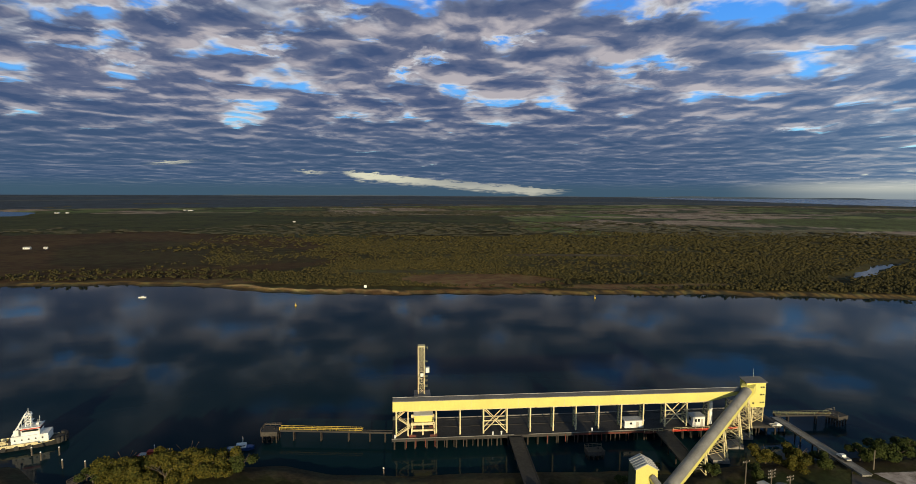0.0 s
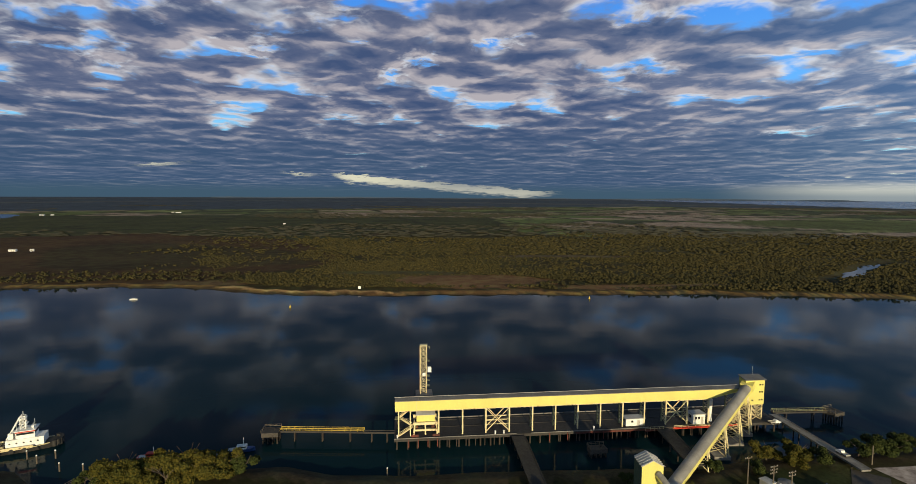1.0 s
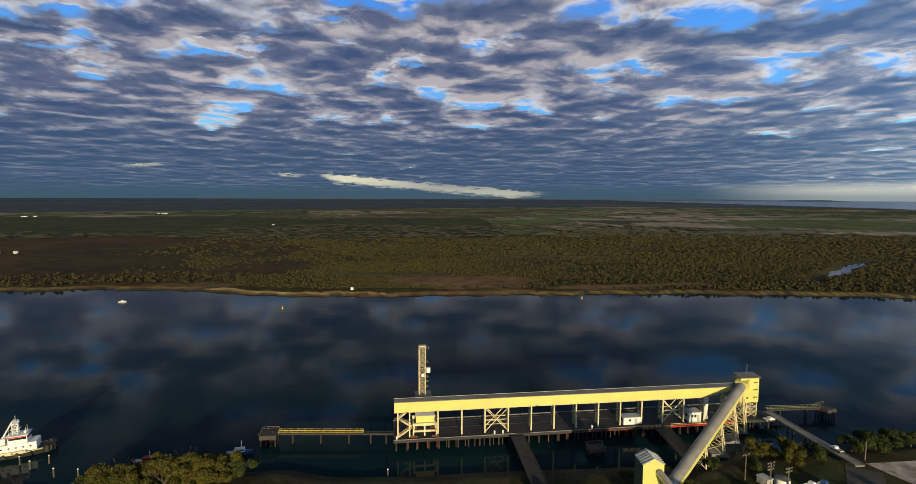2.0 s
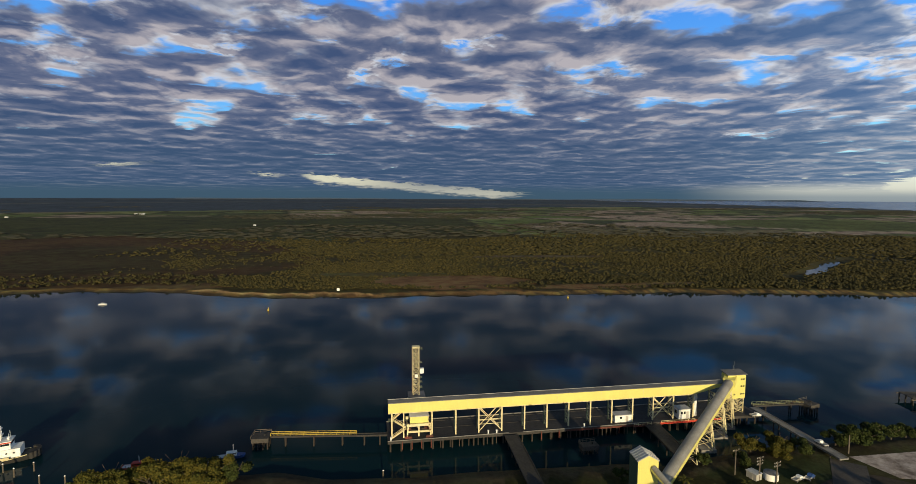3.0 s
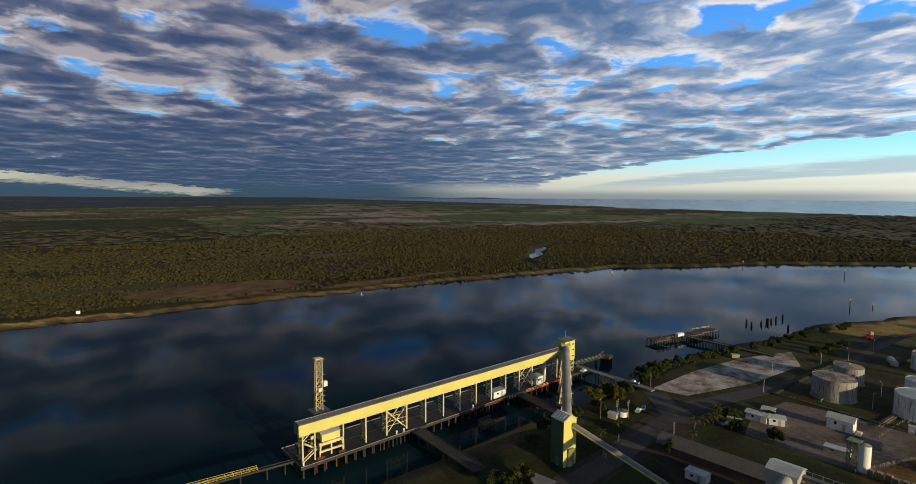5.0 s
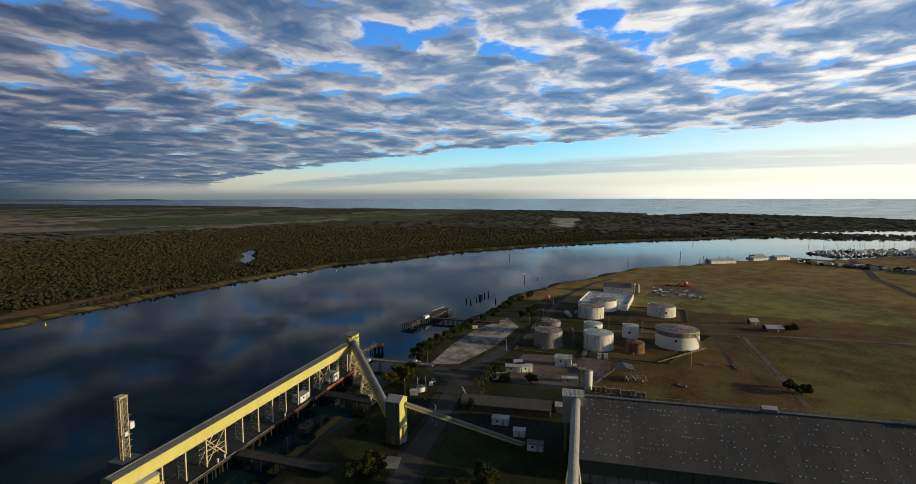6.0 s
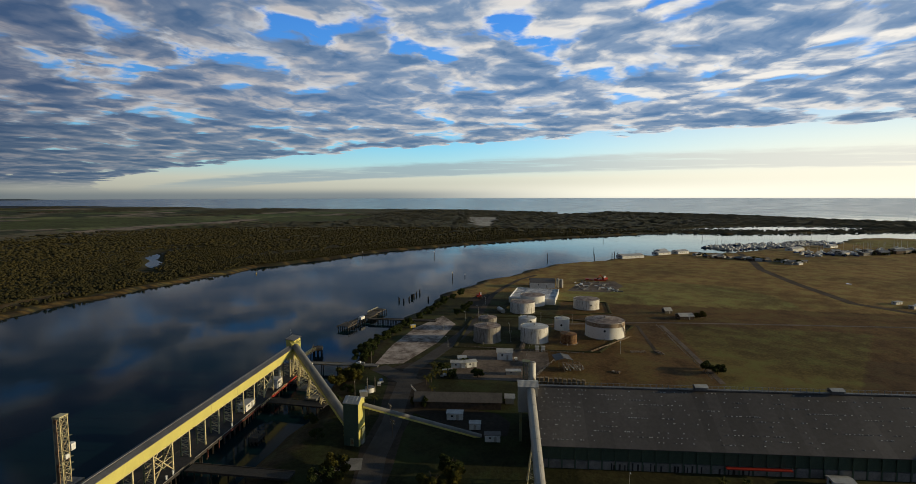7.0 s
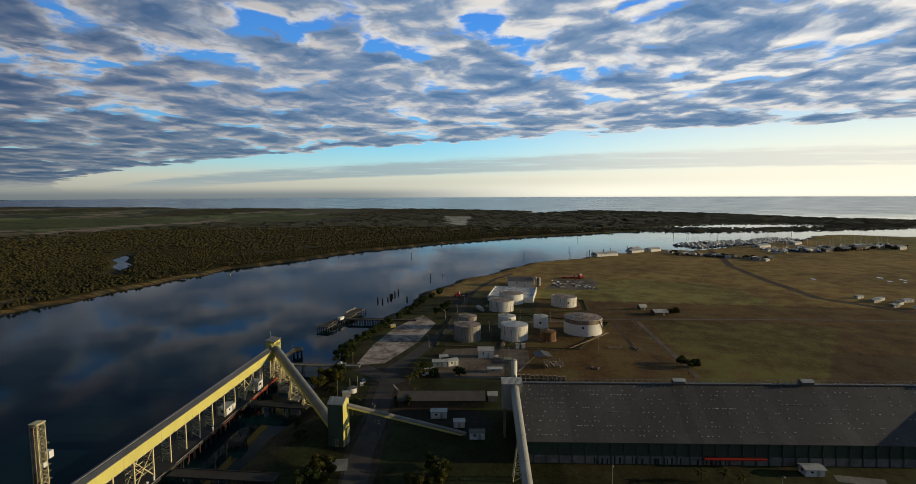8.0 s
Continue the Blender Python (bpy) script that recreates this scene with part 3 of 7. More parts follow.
def cover(x, y, edge, near):
    """The colour of the ground cover, with some cloud shade and haze put in."""
    n = len(x)
    col = np.tile(np.array((0.052, 0.050, 0.022)), (n, 1))
    wander = np.sin(x * 0.012 + np.sin(y * 0.009) * 1.5) + np.sin(y * 0.017 + x * 0.004)
    far = ~near
    col[far] = (0.044, 0.039, 0.016)
    # eastern ground paled, distance haze put into its colour
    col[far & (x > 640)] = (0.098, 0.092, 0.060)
    # plain darker than its own cover: cloud shade put into the colour
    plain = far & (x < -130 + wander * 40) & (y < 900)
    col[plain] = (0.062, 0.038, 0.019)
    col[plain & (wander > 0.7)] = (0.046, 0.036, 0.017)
    # farmland behind the woods, in strips, lightened to hold haze
    r = np.hypot(x, y - 60)
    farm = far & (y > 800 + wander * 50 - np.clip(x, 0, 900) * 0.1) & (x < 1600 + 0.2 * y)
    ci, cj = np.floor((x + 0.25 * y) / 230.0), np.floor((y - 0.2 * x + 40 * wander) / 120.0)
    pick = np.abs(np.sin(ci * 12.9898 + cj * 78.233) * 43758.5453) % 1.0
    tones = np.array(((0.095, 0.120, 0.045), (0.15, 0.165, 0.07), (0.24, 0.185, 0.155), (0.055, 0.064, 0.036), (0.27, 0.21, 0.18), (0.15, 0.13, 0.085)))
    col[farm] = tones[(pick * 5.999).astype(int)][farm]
    # inland fields darkened likewise, with cloud shade in their tone
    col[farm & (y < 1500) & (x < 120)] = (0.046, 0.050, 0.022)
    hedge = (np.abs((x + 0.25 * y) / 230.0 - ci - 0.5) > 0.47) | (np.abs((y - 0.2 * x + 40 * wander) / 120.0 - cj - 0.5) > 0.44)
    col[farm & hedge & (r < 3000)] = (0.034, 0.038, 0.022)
    # woods out to the horizon, with a few pale fields, blued for haze
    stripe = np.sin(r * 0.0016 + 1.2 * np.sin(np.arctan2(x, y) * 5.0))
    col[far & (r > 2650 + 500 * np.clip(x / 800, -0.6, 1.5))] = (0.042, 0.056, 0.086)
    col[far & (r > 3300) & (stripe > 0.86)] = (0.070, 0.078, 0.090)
    for cx, cy, rx, ry, tone in ((15, 374, 62, 31, (0.150, 0.090, 0.046)), (120, 527, 75, 13, (0.105, 0.080, 0.052)), (166, 355, 30, 8, (0.125, 0.085, 0.042)), (-160, 365, 50, 10, (0.10, 0.068, 0.036)), (62, 570, 50, 16, (0.11, 0.08, 0.05)), (112, 350, 45, 9, (0.15, 0.090, 0.046)), (860, 1030, 160, 60, (0.10, 0.11, 0.05)), (1300, 620, 90, 35, (0.14, 0.12, 0.06)), (1190, 1070, 120, 60, (0.12, 0.125, 0.06)),
                                 (1250, 720, 210, 140, (0.080, 0.090, 0.032)), (950, 1180, 260, 240, (0.080, 0.092, 0.034)), (-40, 410, 60, 14, (0.08, 0.07, 0.03))):
        col[far & (((x - cx) / rx) ** 2 + ((y - cy) / ry) ** 2 < 1 + 0.25 * np.sin(x * 0.2) * np.sin(y * 0.3))] = tone
    # grass, browner by the paddocks
    dry = near & (x > 85) & (y < 58 - 0.05 * x)
    col[dry] = (0.125, 0.077, 0.030)
    col[dry & (x < 135) & (wander < 0.9)] = (0.085, 0.055, 0.027)
    # far paddocks lightened, sun-haze glow put into the grass colour
    lush = near & (x > 225)
    col[lush] = (0.255, 0.168, 0.060)
    col[near & (x > 225) & (wander > 0.5)] = (0.215, 0.178, 0.060)
    field = near & (x > 85) & (x < 178) & (y < -8)
    col[field & (wander > 0.1)] = (0.130, 0.104, 0.034)
    col[near & (x > 85) & (x < 178) & (y > -6) & (y < 12)] = (0.125, 0.078, 0.034)
    yard = near & (x < 85) & (y > 40)
    col[yard] = (0.042, 0.033, 0.019)
    col[yard & (wander > 0.6)] = (0.030, 0.033, 0.013)
    bank = (edge < 7) & (edge > -30) & (away(FAR_SHORE, x, y) < 14)
    bank |= near & (edge < 7)
    col[bank & far] = (0.046, 0.038, 0.026)
    shore = away(FAR_SHORE, x, y)
    col[far & (edge > 2.6) & (edge < 5.2) & (shore < 14)] = (0.150, 0.104, 0.042)
    sand = far & (shore < 30) & (edge > 1.5) & (x > -160) & (x < 60)
    col[sand & (edge < 9 + 4 * wander)] = (0.135, 0.086, 0.042)
    col[sand & (edge > 4) & (edge < 7.0) & (x < -40)] = (0.38, 0.26, 0.13)
    col[bank & near] = (0.060, 0.050, 0.032)
    col[inside(SALT_PAN, x, y) & far] = (0.38, 0.36, 0.35)
    return col


def sheet_grid(rings, sectors):
    a = np.linspace(0, 2 * np.pi, sectors, endpoint=False)
    r, a = np.meshgrid(rings, a, indexing="ij")
    x, y = MIDDLE[0] + r * np.cos(a), MIDDLE[1] + r * np.sin(a)
    i, j = np.meshgrid(np.arange(len(rings) - 1), np.arange(sectors), indexing="ij")
    k = (j + 1) % sectors
    faces = np.stack([i * sectors + j, (i + 1) * sectors + j, (i + 1) * sectors + k, i * sectors + k], -1).reshape(-1, 4)
    return x.ravel(), y.ravel(), r.ravel(), faces


def grid_mesh(name, x, y, z, faces, mat):
    me = bpy.data.meshes.new(name)
    me.vertices.add(len(x))
    me.vertices.foreach_set("co", np.stack([x, y, z], -1).ravel().astype(np.float32))
    me.loops.add(faces.size)
    me.loops.foreach_set("vertex_index", faces.ravel().astype(np.int32))
    me.polygons.add(len(faces))
    me.polygons.foreach_set("loop_start", np.arange(0, faces.size, faces.shape[1], dtype=np.int32))
    me.materials.append(mat)
    me.update(calc_edges=True)
    me.validate()
    me.shade_smooth()
    return me


RINGS = np.concatenate([np.linspace(0.5, 420, 132), 420 * 1.027 ** np.arange(1, 93)])
RINGS = RINGS[RINGS < 4880]
gx, gy, gr, gfaces = sheet_grid(RINGS, 640)
mx, my = plan(gx, gy)
edge, near_side = ashore(mx, my)
edge = edge + ripple(gx, gy) * np.where(near_side & (np.abs(gx) < 130), 0.35, 1.0) * np.clip(gr / 200, 0.4, 1.5)
height = np.clip(edge * 0.36, -2.5, LAND_Z)
swell = (np.sin(gx * 0.021) * np.sin(gy * 0.027 + 1.0) + 1.0) * 0.5
height = np.where((height >= LAND_Z) & ~near_side, LAND_Z + swell * np.clip((edge - 5) * 0.05, 0, 1.0), height)
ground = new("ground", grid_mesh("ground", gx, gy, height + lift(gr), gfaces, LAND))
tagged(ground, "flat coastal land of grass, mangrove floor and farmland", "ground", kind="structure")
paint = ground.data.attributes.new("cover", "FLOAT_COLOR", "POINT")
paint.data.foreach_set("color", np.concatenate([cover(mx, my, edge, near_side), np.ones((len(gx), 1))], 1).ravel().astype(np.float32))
wx, wy, wr, wfaces = sheet_grid(RINGS, 144)
river = new("water", grid_mesh("water", wx, wy, lift(wr), wfaces, WATER))
tagged(river, "calm dark river and sea mirroring the clouds", "water", kind="structure")


def sheet(name, outline, mat, label, rise=0.03, category="ground"):
    """A flat patch of ground cover with a shallow edge, laid over the land."""
    n = len(outline)
    g = Geo().add([(x, y, LAND_Z + rise) for x, y in outline] + [(x, y, LAND_Z - 0.3) for x, y in outline], [tuple(range(n))] + [(i, n + i, n + (i + 1) % n, (i + 1) % n) for i in range(n)])
    return tagged(new(name, g.mesh(name, mat)), label, category, kind="structure")


def ribbon(name, line, wide, mat, label, rise=0.05, category="road"):
    """A road or track along a line."""
    pts = [Vector((x, y, 0)) for x, y in line]
    left, right = [], []
    for i, p in enumerate(pts):
        d = (pts[min(i + 1, len(pts) - 1)] - pts[max(i - 1, 0)]).normalized()
        s = Vector((-d.y, d.x, 0)) * wide / 2
        left.append(p + s)
        right.append(p - s)
    n = len(pts)
    v = [(p.x, p.y, LAND_Z + rise) for p in left + right] + [(p.x, p.y, LAND_Z - 0.3) for p in left + right]
    f = [(i, n + i, n + i + 1, i + 1) for i in range(n - 1)] + [(i, i + 1, 2 * n + i + 1, 2 * n + i) for i in range(n - 1)] + [(n + i, 3 * n + i, 3 * n + i + 1, n + i + 1) for i in range(n - 1)]
    return tagged(new(name, Geo().add(v, f).mesh(name, mat)), label, category, kind="structure")


LOT = [(94.5, 112.5), (98, 102.6), (105, 101), (127, 96.5), (160, 95.5), (176, 105.5), (150, 112.8), (120, 114.2)]
sheet("gravel_lot", LOT, GRAVEL, "pale bare gravel lot beside the river bank")
sheet("yard", [(86, 79), (101, 84), (119, 83), (124, 60), (122, 50), (108, 49), (88, 54)], PALE_DIRT, "bare trodden dirt yard", 0.02)
# darker dirt for the terminal apron and one clearing
DARK_DIRT = surface("dark_dirt", (0.070, 0.055, 0.042), (0.036, 0.030, 0.024), 0.92, grain=0.8, blotch=0.07, spec=0.06)
sheet("dirt_apron", [(-30, 84), (19, 89), (33, 93), (52, 95), (63, 98), (77, 101), (88, 106), (94, 104), (98, 101), (103, 96), (100, 91), (82, 89), (72, 83), (64, 80), (60, 62), (55, 58), (47, 58), (44, 66), (52, 79), (56, 86), (42, 85), (25, 82), (-28, 76)], DARK_DIRT, "dark dirt apron round the terminal road", 0.025)
ribbon("road", [(-40, 76), (5, 82), (30, 88), (48, 90), (63, 93), (78, 95.5), (92, 97.5), (106, 94.5), (126, 91), (150, 88), (172, 87)], 5.6, ASPHALT, "worn dark asphalt road through the terminal", 0.05)
ribbon("side_road", [(78, 92), (86, 102), (92, 110)], 7.0, ASPHALT, "worn asphalt apron at the ramp", 0.045)
ribbon("track", [(112, 61), (166, 60), (182, 0), (189, -60), (197, -137), (205, -260)], 2.4, PALE_DIRT, "straight pale dirt farm track", 0.04)
ribbon("track", [(177, -2), (140, -5), (98, -8)], 2.0, PALE_DIRT, "narrow pale dirt track beside a fence", 0.04)
ribbon("track", [(174, 9.4), (130, 7.6)], 1.5, DIRT, "narrow dirt track beside the bund", 0.035)
ribbon("track", [(520, -140), (440, -128), (393, -118), (320, -116), (251, -119), (216, -147), (190, -230)], 6.0, DIRT, "wide unsealed road over the grass", 0.05)
ribbon("track", [(180, 38), (196, 22), (200, 5)], 1.5, DIRT, "narrow track round the tank bund", 0.035)


# ---- woods ----
def blob(sub, seed):
    rng = np.random.RandomState(seed)
    bm = bmesh.new()
    bmesh.ops.create_icosphere(bm, subdivisions=sub, radius=1.0)
    v = np.array([p.co[:] for p in bm.verts])
    f = np.array([[q.index for q in p.verts] for p in bm.faces])
    bm.free()
    return v * rng.uniform(0.72, 1.22, (len(v), 1)), f


def clump(seed, lumps, leaves, sub=1):
    """One crown: a few uneven lumps and loose leaf sprays round them."""
    rng = np.random.RandomState(seed)
    vs, fs, n = [], [], 0
    for i in range(lumps):
        v, f = blob(sub, seed * 31 + i)
        c = rng.normal(0, (0.55, 0.55, 0.22))
        v = v * rng.uniform(0.42, 0.75) * np.array((1, 1, 0.8)) + c + (0, 0, 0.75)
        vs.append(v)
        fs.append(f + n)
        n += len(v)
    for i in range(leaves):
        d = rng.normal(size=3)
        d /= np.linalg.norm(d)
        c = d * np.array((1.05, 1.05, 0.62)) * rng.uniform(0.75, 1.1) + (0, 0, 0.8)
        a, b = rng.normal(size=3) * 0.2, rng.normal(size=3) * 0.2
        vs.append(np.array([c - a, c + b, c + a * rng.uniform(0.5, 1.2)]))
        fs.append(np.array([[n, n + 1, n + 2]]))
        n += 3
    return np.concatenate(vs), np.concatenate(fs)


def scatter(name, x, y, z, size, tall, kinds, mat, label, category):
    """Many crowns as one mesh, for woods that nobody could count."""
    rng = np.random.RandomState(len(x))
    vs, fs, n = [], [], 0
    turn = rng.uniform(0, 6.28, len(x))
    kind = rng.randint(0, len(kinds), len(x))
    for q, (v, f) in enumerate(kinds):
        sel = np.where(kind == q)[0]
        if not len(sel):
            continue
        c, s = np.cos(turn[sel])[:, None], np.sin(turn[sel])[:, None]
        px = (v[:, 0] * c - v[:, 1] * s) * size[sel, None] + x[sel, None]
        py = (v[:, 0] * s + v[:, 1] * c) * size[sel, None] + y[sel, None]
        pz = v[:, 2] * tall[sel, None] + z[sel, None]
        vs.append(np.stack([px, py, pz], -1).reshape(-1, 3))
        fs.append((f[None] + (np.arange(len(sel)) * len(v))[:, None, None]).reshape(-1, 3) + n)
        n += len(sel) * len(v)
    v, f = np.concatenate(vs), np.concatenate(fs)
    me = grid_mesh(name, v[:, 0], v[:, 1], v[:, 2], f, mat)
    return tagged(new(name, me), label, category, kind="stuff")


def lattice_points(x0, x1, y0, y1, gap, seed):
    rng = np.random.RandomState(seed)
    x, y = np.meshgrid(np.arange(x0, x1, gap), np.arange(y0, y1, gap))
    x, y = x.ravel(), y.ravel()
    return x + rng.uniform(-0.5, 0.5, len(x)) * gap, y + rng.uniform(-0.5, 0.5, len(x)) * gap, rng.uniform(0, 1, (3, len(x)))


def bare(x, y):
    b = np.zeros(x.shape, bool)
    for cx, cy, rx, ry in ((15, 374, 58, 27), (112, 350, 42, 7), (120, 527, 72, 12), (166, 355, 28, 6), (-40, 410, 55, 10), (1250, 720, 200, 130), (950, 1180, 250, 230)):
        b |= ((x - cx) / rx) ** 2 + ((y - cy) / ry) ** 2 < 1
    return b | inside(SALT_PAN, x, y)


def wander(x, y):
    return np.sin(x * 0.031 + np.sin(y * 0.023) * 2) + np.sin(y * 0.043 + x * 0.017)


CROWNS = [clump(s, 4, 8) for s in range(5)]
WOOD = [clump(20 + s, 3, 4) for s in range(5)]
FAR = [clump(40 + s, 2, 0) for s in range(4)]

# fringe of the far bank
x, y, r = lattice_points(-330, 860, -120, 420, 2.5, 1)
e, nr = ashore(x, y)
keep = (~nr) & (e > 9) & (e < 60) & (r[2] < np.where(x < -150, 0.22, 0.72 + 0.22 * wander(x, y))) & ~bare(x, y)
keep &= (e > 17) | (x > 60) | (x < -230)
keep &= (e > 14) | (wander(x * 3, y) > 0.2) | (x > 150)
x, y, s = x[keep], y[keep], r[0][keep]
scatter("bank_woods", x, y, np.full(len(x), LAND_Z + 0.2), 0.85 + 0.95 * s ** 1.5, 0.75 + 1.2 * s ** 2, CROWNS, MANGROVE, "olive green mangroves along the far bank", "trees")
# woods behind, thinning out towards the plain
def wood_cover(x, y):
    """How thickly the woods stand, from 0 to 1."""
    thick = 0.80 + 0.26 * wander(x * 0.8, y * 0.8) + 0.16 * wander(x * 2.3, y * 2.1)
    return thick * np.clip((x + 185 - 45 * wander(y, x)) / 70, 0.04, 1) * np.clip((840 + 50 * wander(x, y) - y) / 120, 0, 1)


x, y, r = lattice_points(-260, 470, 330, 540, 2.8, 2)
e, nr = ashore(x, y)
keep = (~nr) & ((e > 52) | ((e > 5) & (away(FAR_SHORE, x, y) > 52))) & ~bare(x, y) & (r[2] < wood_cover(x, y))
x, y, s = x[keep], y[keep], r[0][keep]
scatter("mangrove_woods", x, y, np.full(len(x), LAND_Z + 0.2), 0.95 + 0.9 * s, 0.6 + 1.0 * s ** 2, WOOD, MANGROVE, "dense olive green mangrove woods", "trees")
x, y, r = lattice_points(-330, 900, -120, 860, 5.0, 6)
e, nr = ashore(x, y)
keep = (~nr) & (e > 52) & (np.abs(e) < 420) & ~((x < 470) & (y > 330) & (y < 540)) & ~bare(x, y) & (r[2] < wood_cover(x, y) + 0.15)
x, y, s = x[keep], y[keep], r[0][keep]
scatter("mangrove_woods", x, y, np.full(len(x), LAND_Z + 0.3), 2.1 + 1.5 * s, 0.8 + 1.1 * s ** 2, WOOD, MANGROVE, "dense olive green mangrove woods farther off", "trees")
# far woods
x, y, r = lattice_points(-1500, 2900, -900, 2700, 13.5, 3)
rr = np.hypot(x - MIDDLE[0], y - MIDDLE[1])
sx, sy = x, y
x, y = plan(x, y)
e, nr = ashore(x, y)
belt = (np.sin(x * 0.0031 + 1.7) + np.sin((y - 0.2 * x) * 0.0085) + 0.5 * np.sin(x * 0.011 + y * 0.004)) > 0.75
wild = (x > 330) & (y < 900 - 0.1 * x)
calm = (away(LAGOON, x, y, True) > 70) & ~inside(LAGOON, x, y)
keep = (~nr) & (e > 12) & calm & ~bare(x, y) & np.where(wild, True, (y > 760) & belt) & ((e > 400) | (x > 780) | (y > 760)) & (r[2] < np.where(e < 90, 0.9, 0.5))
x, y, s, rr = sx[keep], sy[keep], r[0][keep], rr[keep]
scatter("far_woods", x, y, LAND_Z + lift(rr), 8.0 + 5 * s, 0.9 + 0.7 * s + 1.5 * s ** 7, FAR, HAZED_LEAF, "green woods on the far plain, paled for haze", "trees")
# bushes on the marina spit and along the lagoon
x, y, r = lattice_points(800, 1300, -760, -60, 7.0, 4)
e, nr = ashore(x, y)
keep = (~nr) & (e > 3) & (e < 45) & (r[2] < 0.5)
scatter("spit_bushes", x[keep], y[keep], np.full(keep.sum(), LAND_Z), 2.6 + 2 * r[0][keep], 1.2 + 1.6 * r[1][keep], WOOD, HAZED_LEAF, "scrub on the sand spit, paled for haze", "bushes")

# low hills and woods on the horizon, haze blue put into their colour
n = 900
a = np.linspace(-0.35, 2.0, n)
ridge = 5.0 + 2.0 * np.sin(a * 23.0) + 1.4 * np.sin(a * 61.0 + 1.0) + 0.6 * np.sin(a * 173.0) + 5.0 * np.clip(np.sin(a * 9.0 + 4.2), 0, 1) ** 3
ridge = np.where(a < 0.90, -14.0 + 18.0 * np.clip((a - 0.82) / 0.08, 0, 1) + 0 * a, ridge)
x, y = MIDDLE[0] + 4790 * np.cos(a), MIDDLE[1] + 4790 * np.sin(a)
base = float(lift(4790.0)) - 8.0
i = np.arange(n - 1)
faces = np.stack([i, i + 1, n + i + 1, n + i], -1)
hills = grid_mesh("distant_hills", np.concatenate([x, x]), np.concatenate([y, y]), np.concatenate([np.full(n, base), base + 10.0 + ridge]), faces, surface("hazed_slate_hills", (0.050, 0.070, 0.105), (0.042, 0.060, 0.092), 1.0, grain=0.02, blotch=0.004, bump=0.0, spec=0.0))
tagged(new("distant_hills", hills), "low hills along the horizon, coloured slate blue for haze", "hills", kind="structure")


# ---- the wharf and its loading gallery ----
WHARF = pose(-15.7, 124.8, 0, 0, 0, 5.25)
DECK_Z = 2.8


def strut(parent, a, b, w, mat, name="brace"):
    """One straight steel member."""
    return part(name, Geo().beam(a, b, w), mat, parent)


def lacing(parent, a, b, c, d, n, w, mat):
    """Zigzag braces between the edges a-b and c-d."""
    a, b, c, d = map(Vector, (a, b, c, d))
    for i in range(n):
        s, t = i / n, (i + 1) / n
        p, q = (a.lerp(b, s), c.lerp(d, t)) if i % 2 == 0 else (c.lerp(d, s), a.lerp(b, t))
        strut(parent, p, q, w, mat)
        strut(parent, a.lerp(b, t), c.lerp(d, t), w, mat)


def crosses(parent, a, b, c, d, n, w, mat):
    """Crossed braces between the edges a-b and c-d."""
    a, b, c, d = map(Vector, (a, b, c, d))
    for i in range(n):
        s, t = i / n, (i + 1) / n
        strut(parent, a.lerp(b, s), c.lerp(d, t), w, mat)
        strut(parent, c.lerp(d, s), a.lerp(b, t), w, mat)
        strut(parent, a.lerp(b, t), c.lerp(d, t), w, mat)


def braced_tower(parent, x0, y0, x1, y1, z0, z1, n, post, brace, mat, spread=0.0):
    """Four posts and a braced panel on each side."""
    s = spread
    foot = [(x0 - s, y0 - s, z0), (x1 + s, y0 - s, z0), (x1 + s, y1 + s, z0), (x0 - s, y1 + s, z0)]
    head = [(x0, y0, z1), (x1, y0, z1), (x1, y1, z1), (x0, y1, z1)]
    for a, b in zip(foot, head):
        strut(parent, a, b, post, mat, "post")
    for i in range(4):
        j = (i + 1) % 4
        crosses(parent, foot[i], head[i], foot[j], head[j], n, brace, mat)


CAP = surface("dark_stained_concrete", (0.065, 0.058, 0.05), (0.035, 0.032, 0.03), 0.85, grain=2.5, blotch=0.3)
wharf = thing("wharf", WHARF, "long dark concrete wharf on many piles", "wharf")
part("deck", Geo().box(-0.6, 0, 2.1, 103, 11.7, DECK_Z), DECK, wharf)
part("kerb", Geo().box(-0.6, 0.0, DECK_Z, 30.4, 0.14, DECK_Z + 0.14), CONCRETE, wharf)
part("kerb", Geo().box(34.2, 0.0, DECK_Z, 66, 0.14, DECK_Z + 0.14), CONCRETE, wharf)
part("kerb", Geo().box(-0.6, 11.45, DECK_Z, 103, 11.68, DECK_Z + 0.2), CONCRETE, wharf)
part("edge_beam", Geo().box(46, -0.12, 2.15, 66.5, -0.01, 2.6), RED_EDGE, wharf, "faded red edge beam")
part("edge_beam", Geo().box(72.5, -0.12, 2.3, 91, -0.01, 2.75), RED, wharf, "red edge beam")
part("crane_rail", Geo().box(0, 6.0, DECK_Z, 102, 6.12, DECK_Z + 0.08), CAP, wharf)
part("crane_rail", Geo().box(0, 10.2, DECK_Z, 102, 10.32, DECK_Z + 0.08), CAP, wharf)
pile_mesh = Geo().rod((0, 0, -2.5), (0, 0, 2.15), 0.22, n=8).mesh("pier_post", PILE_DARK)
rng = random.Random(4)
for row in (0.35, 4.2, 7.8, 11.3):
    for i in range(40):
        spot("pier_post", pile_mesh, wharf, pose(0.2 + i * 2.6 + rng.uniform(-0.25, 0.25), row + rng.uniform(-0.1, 0.1), 0))
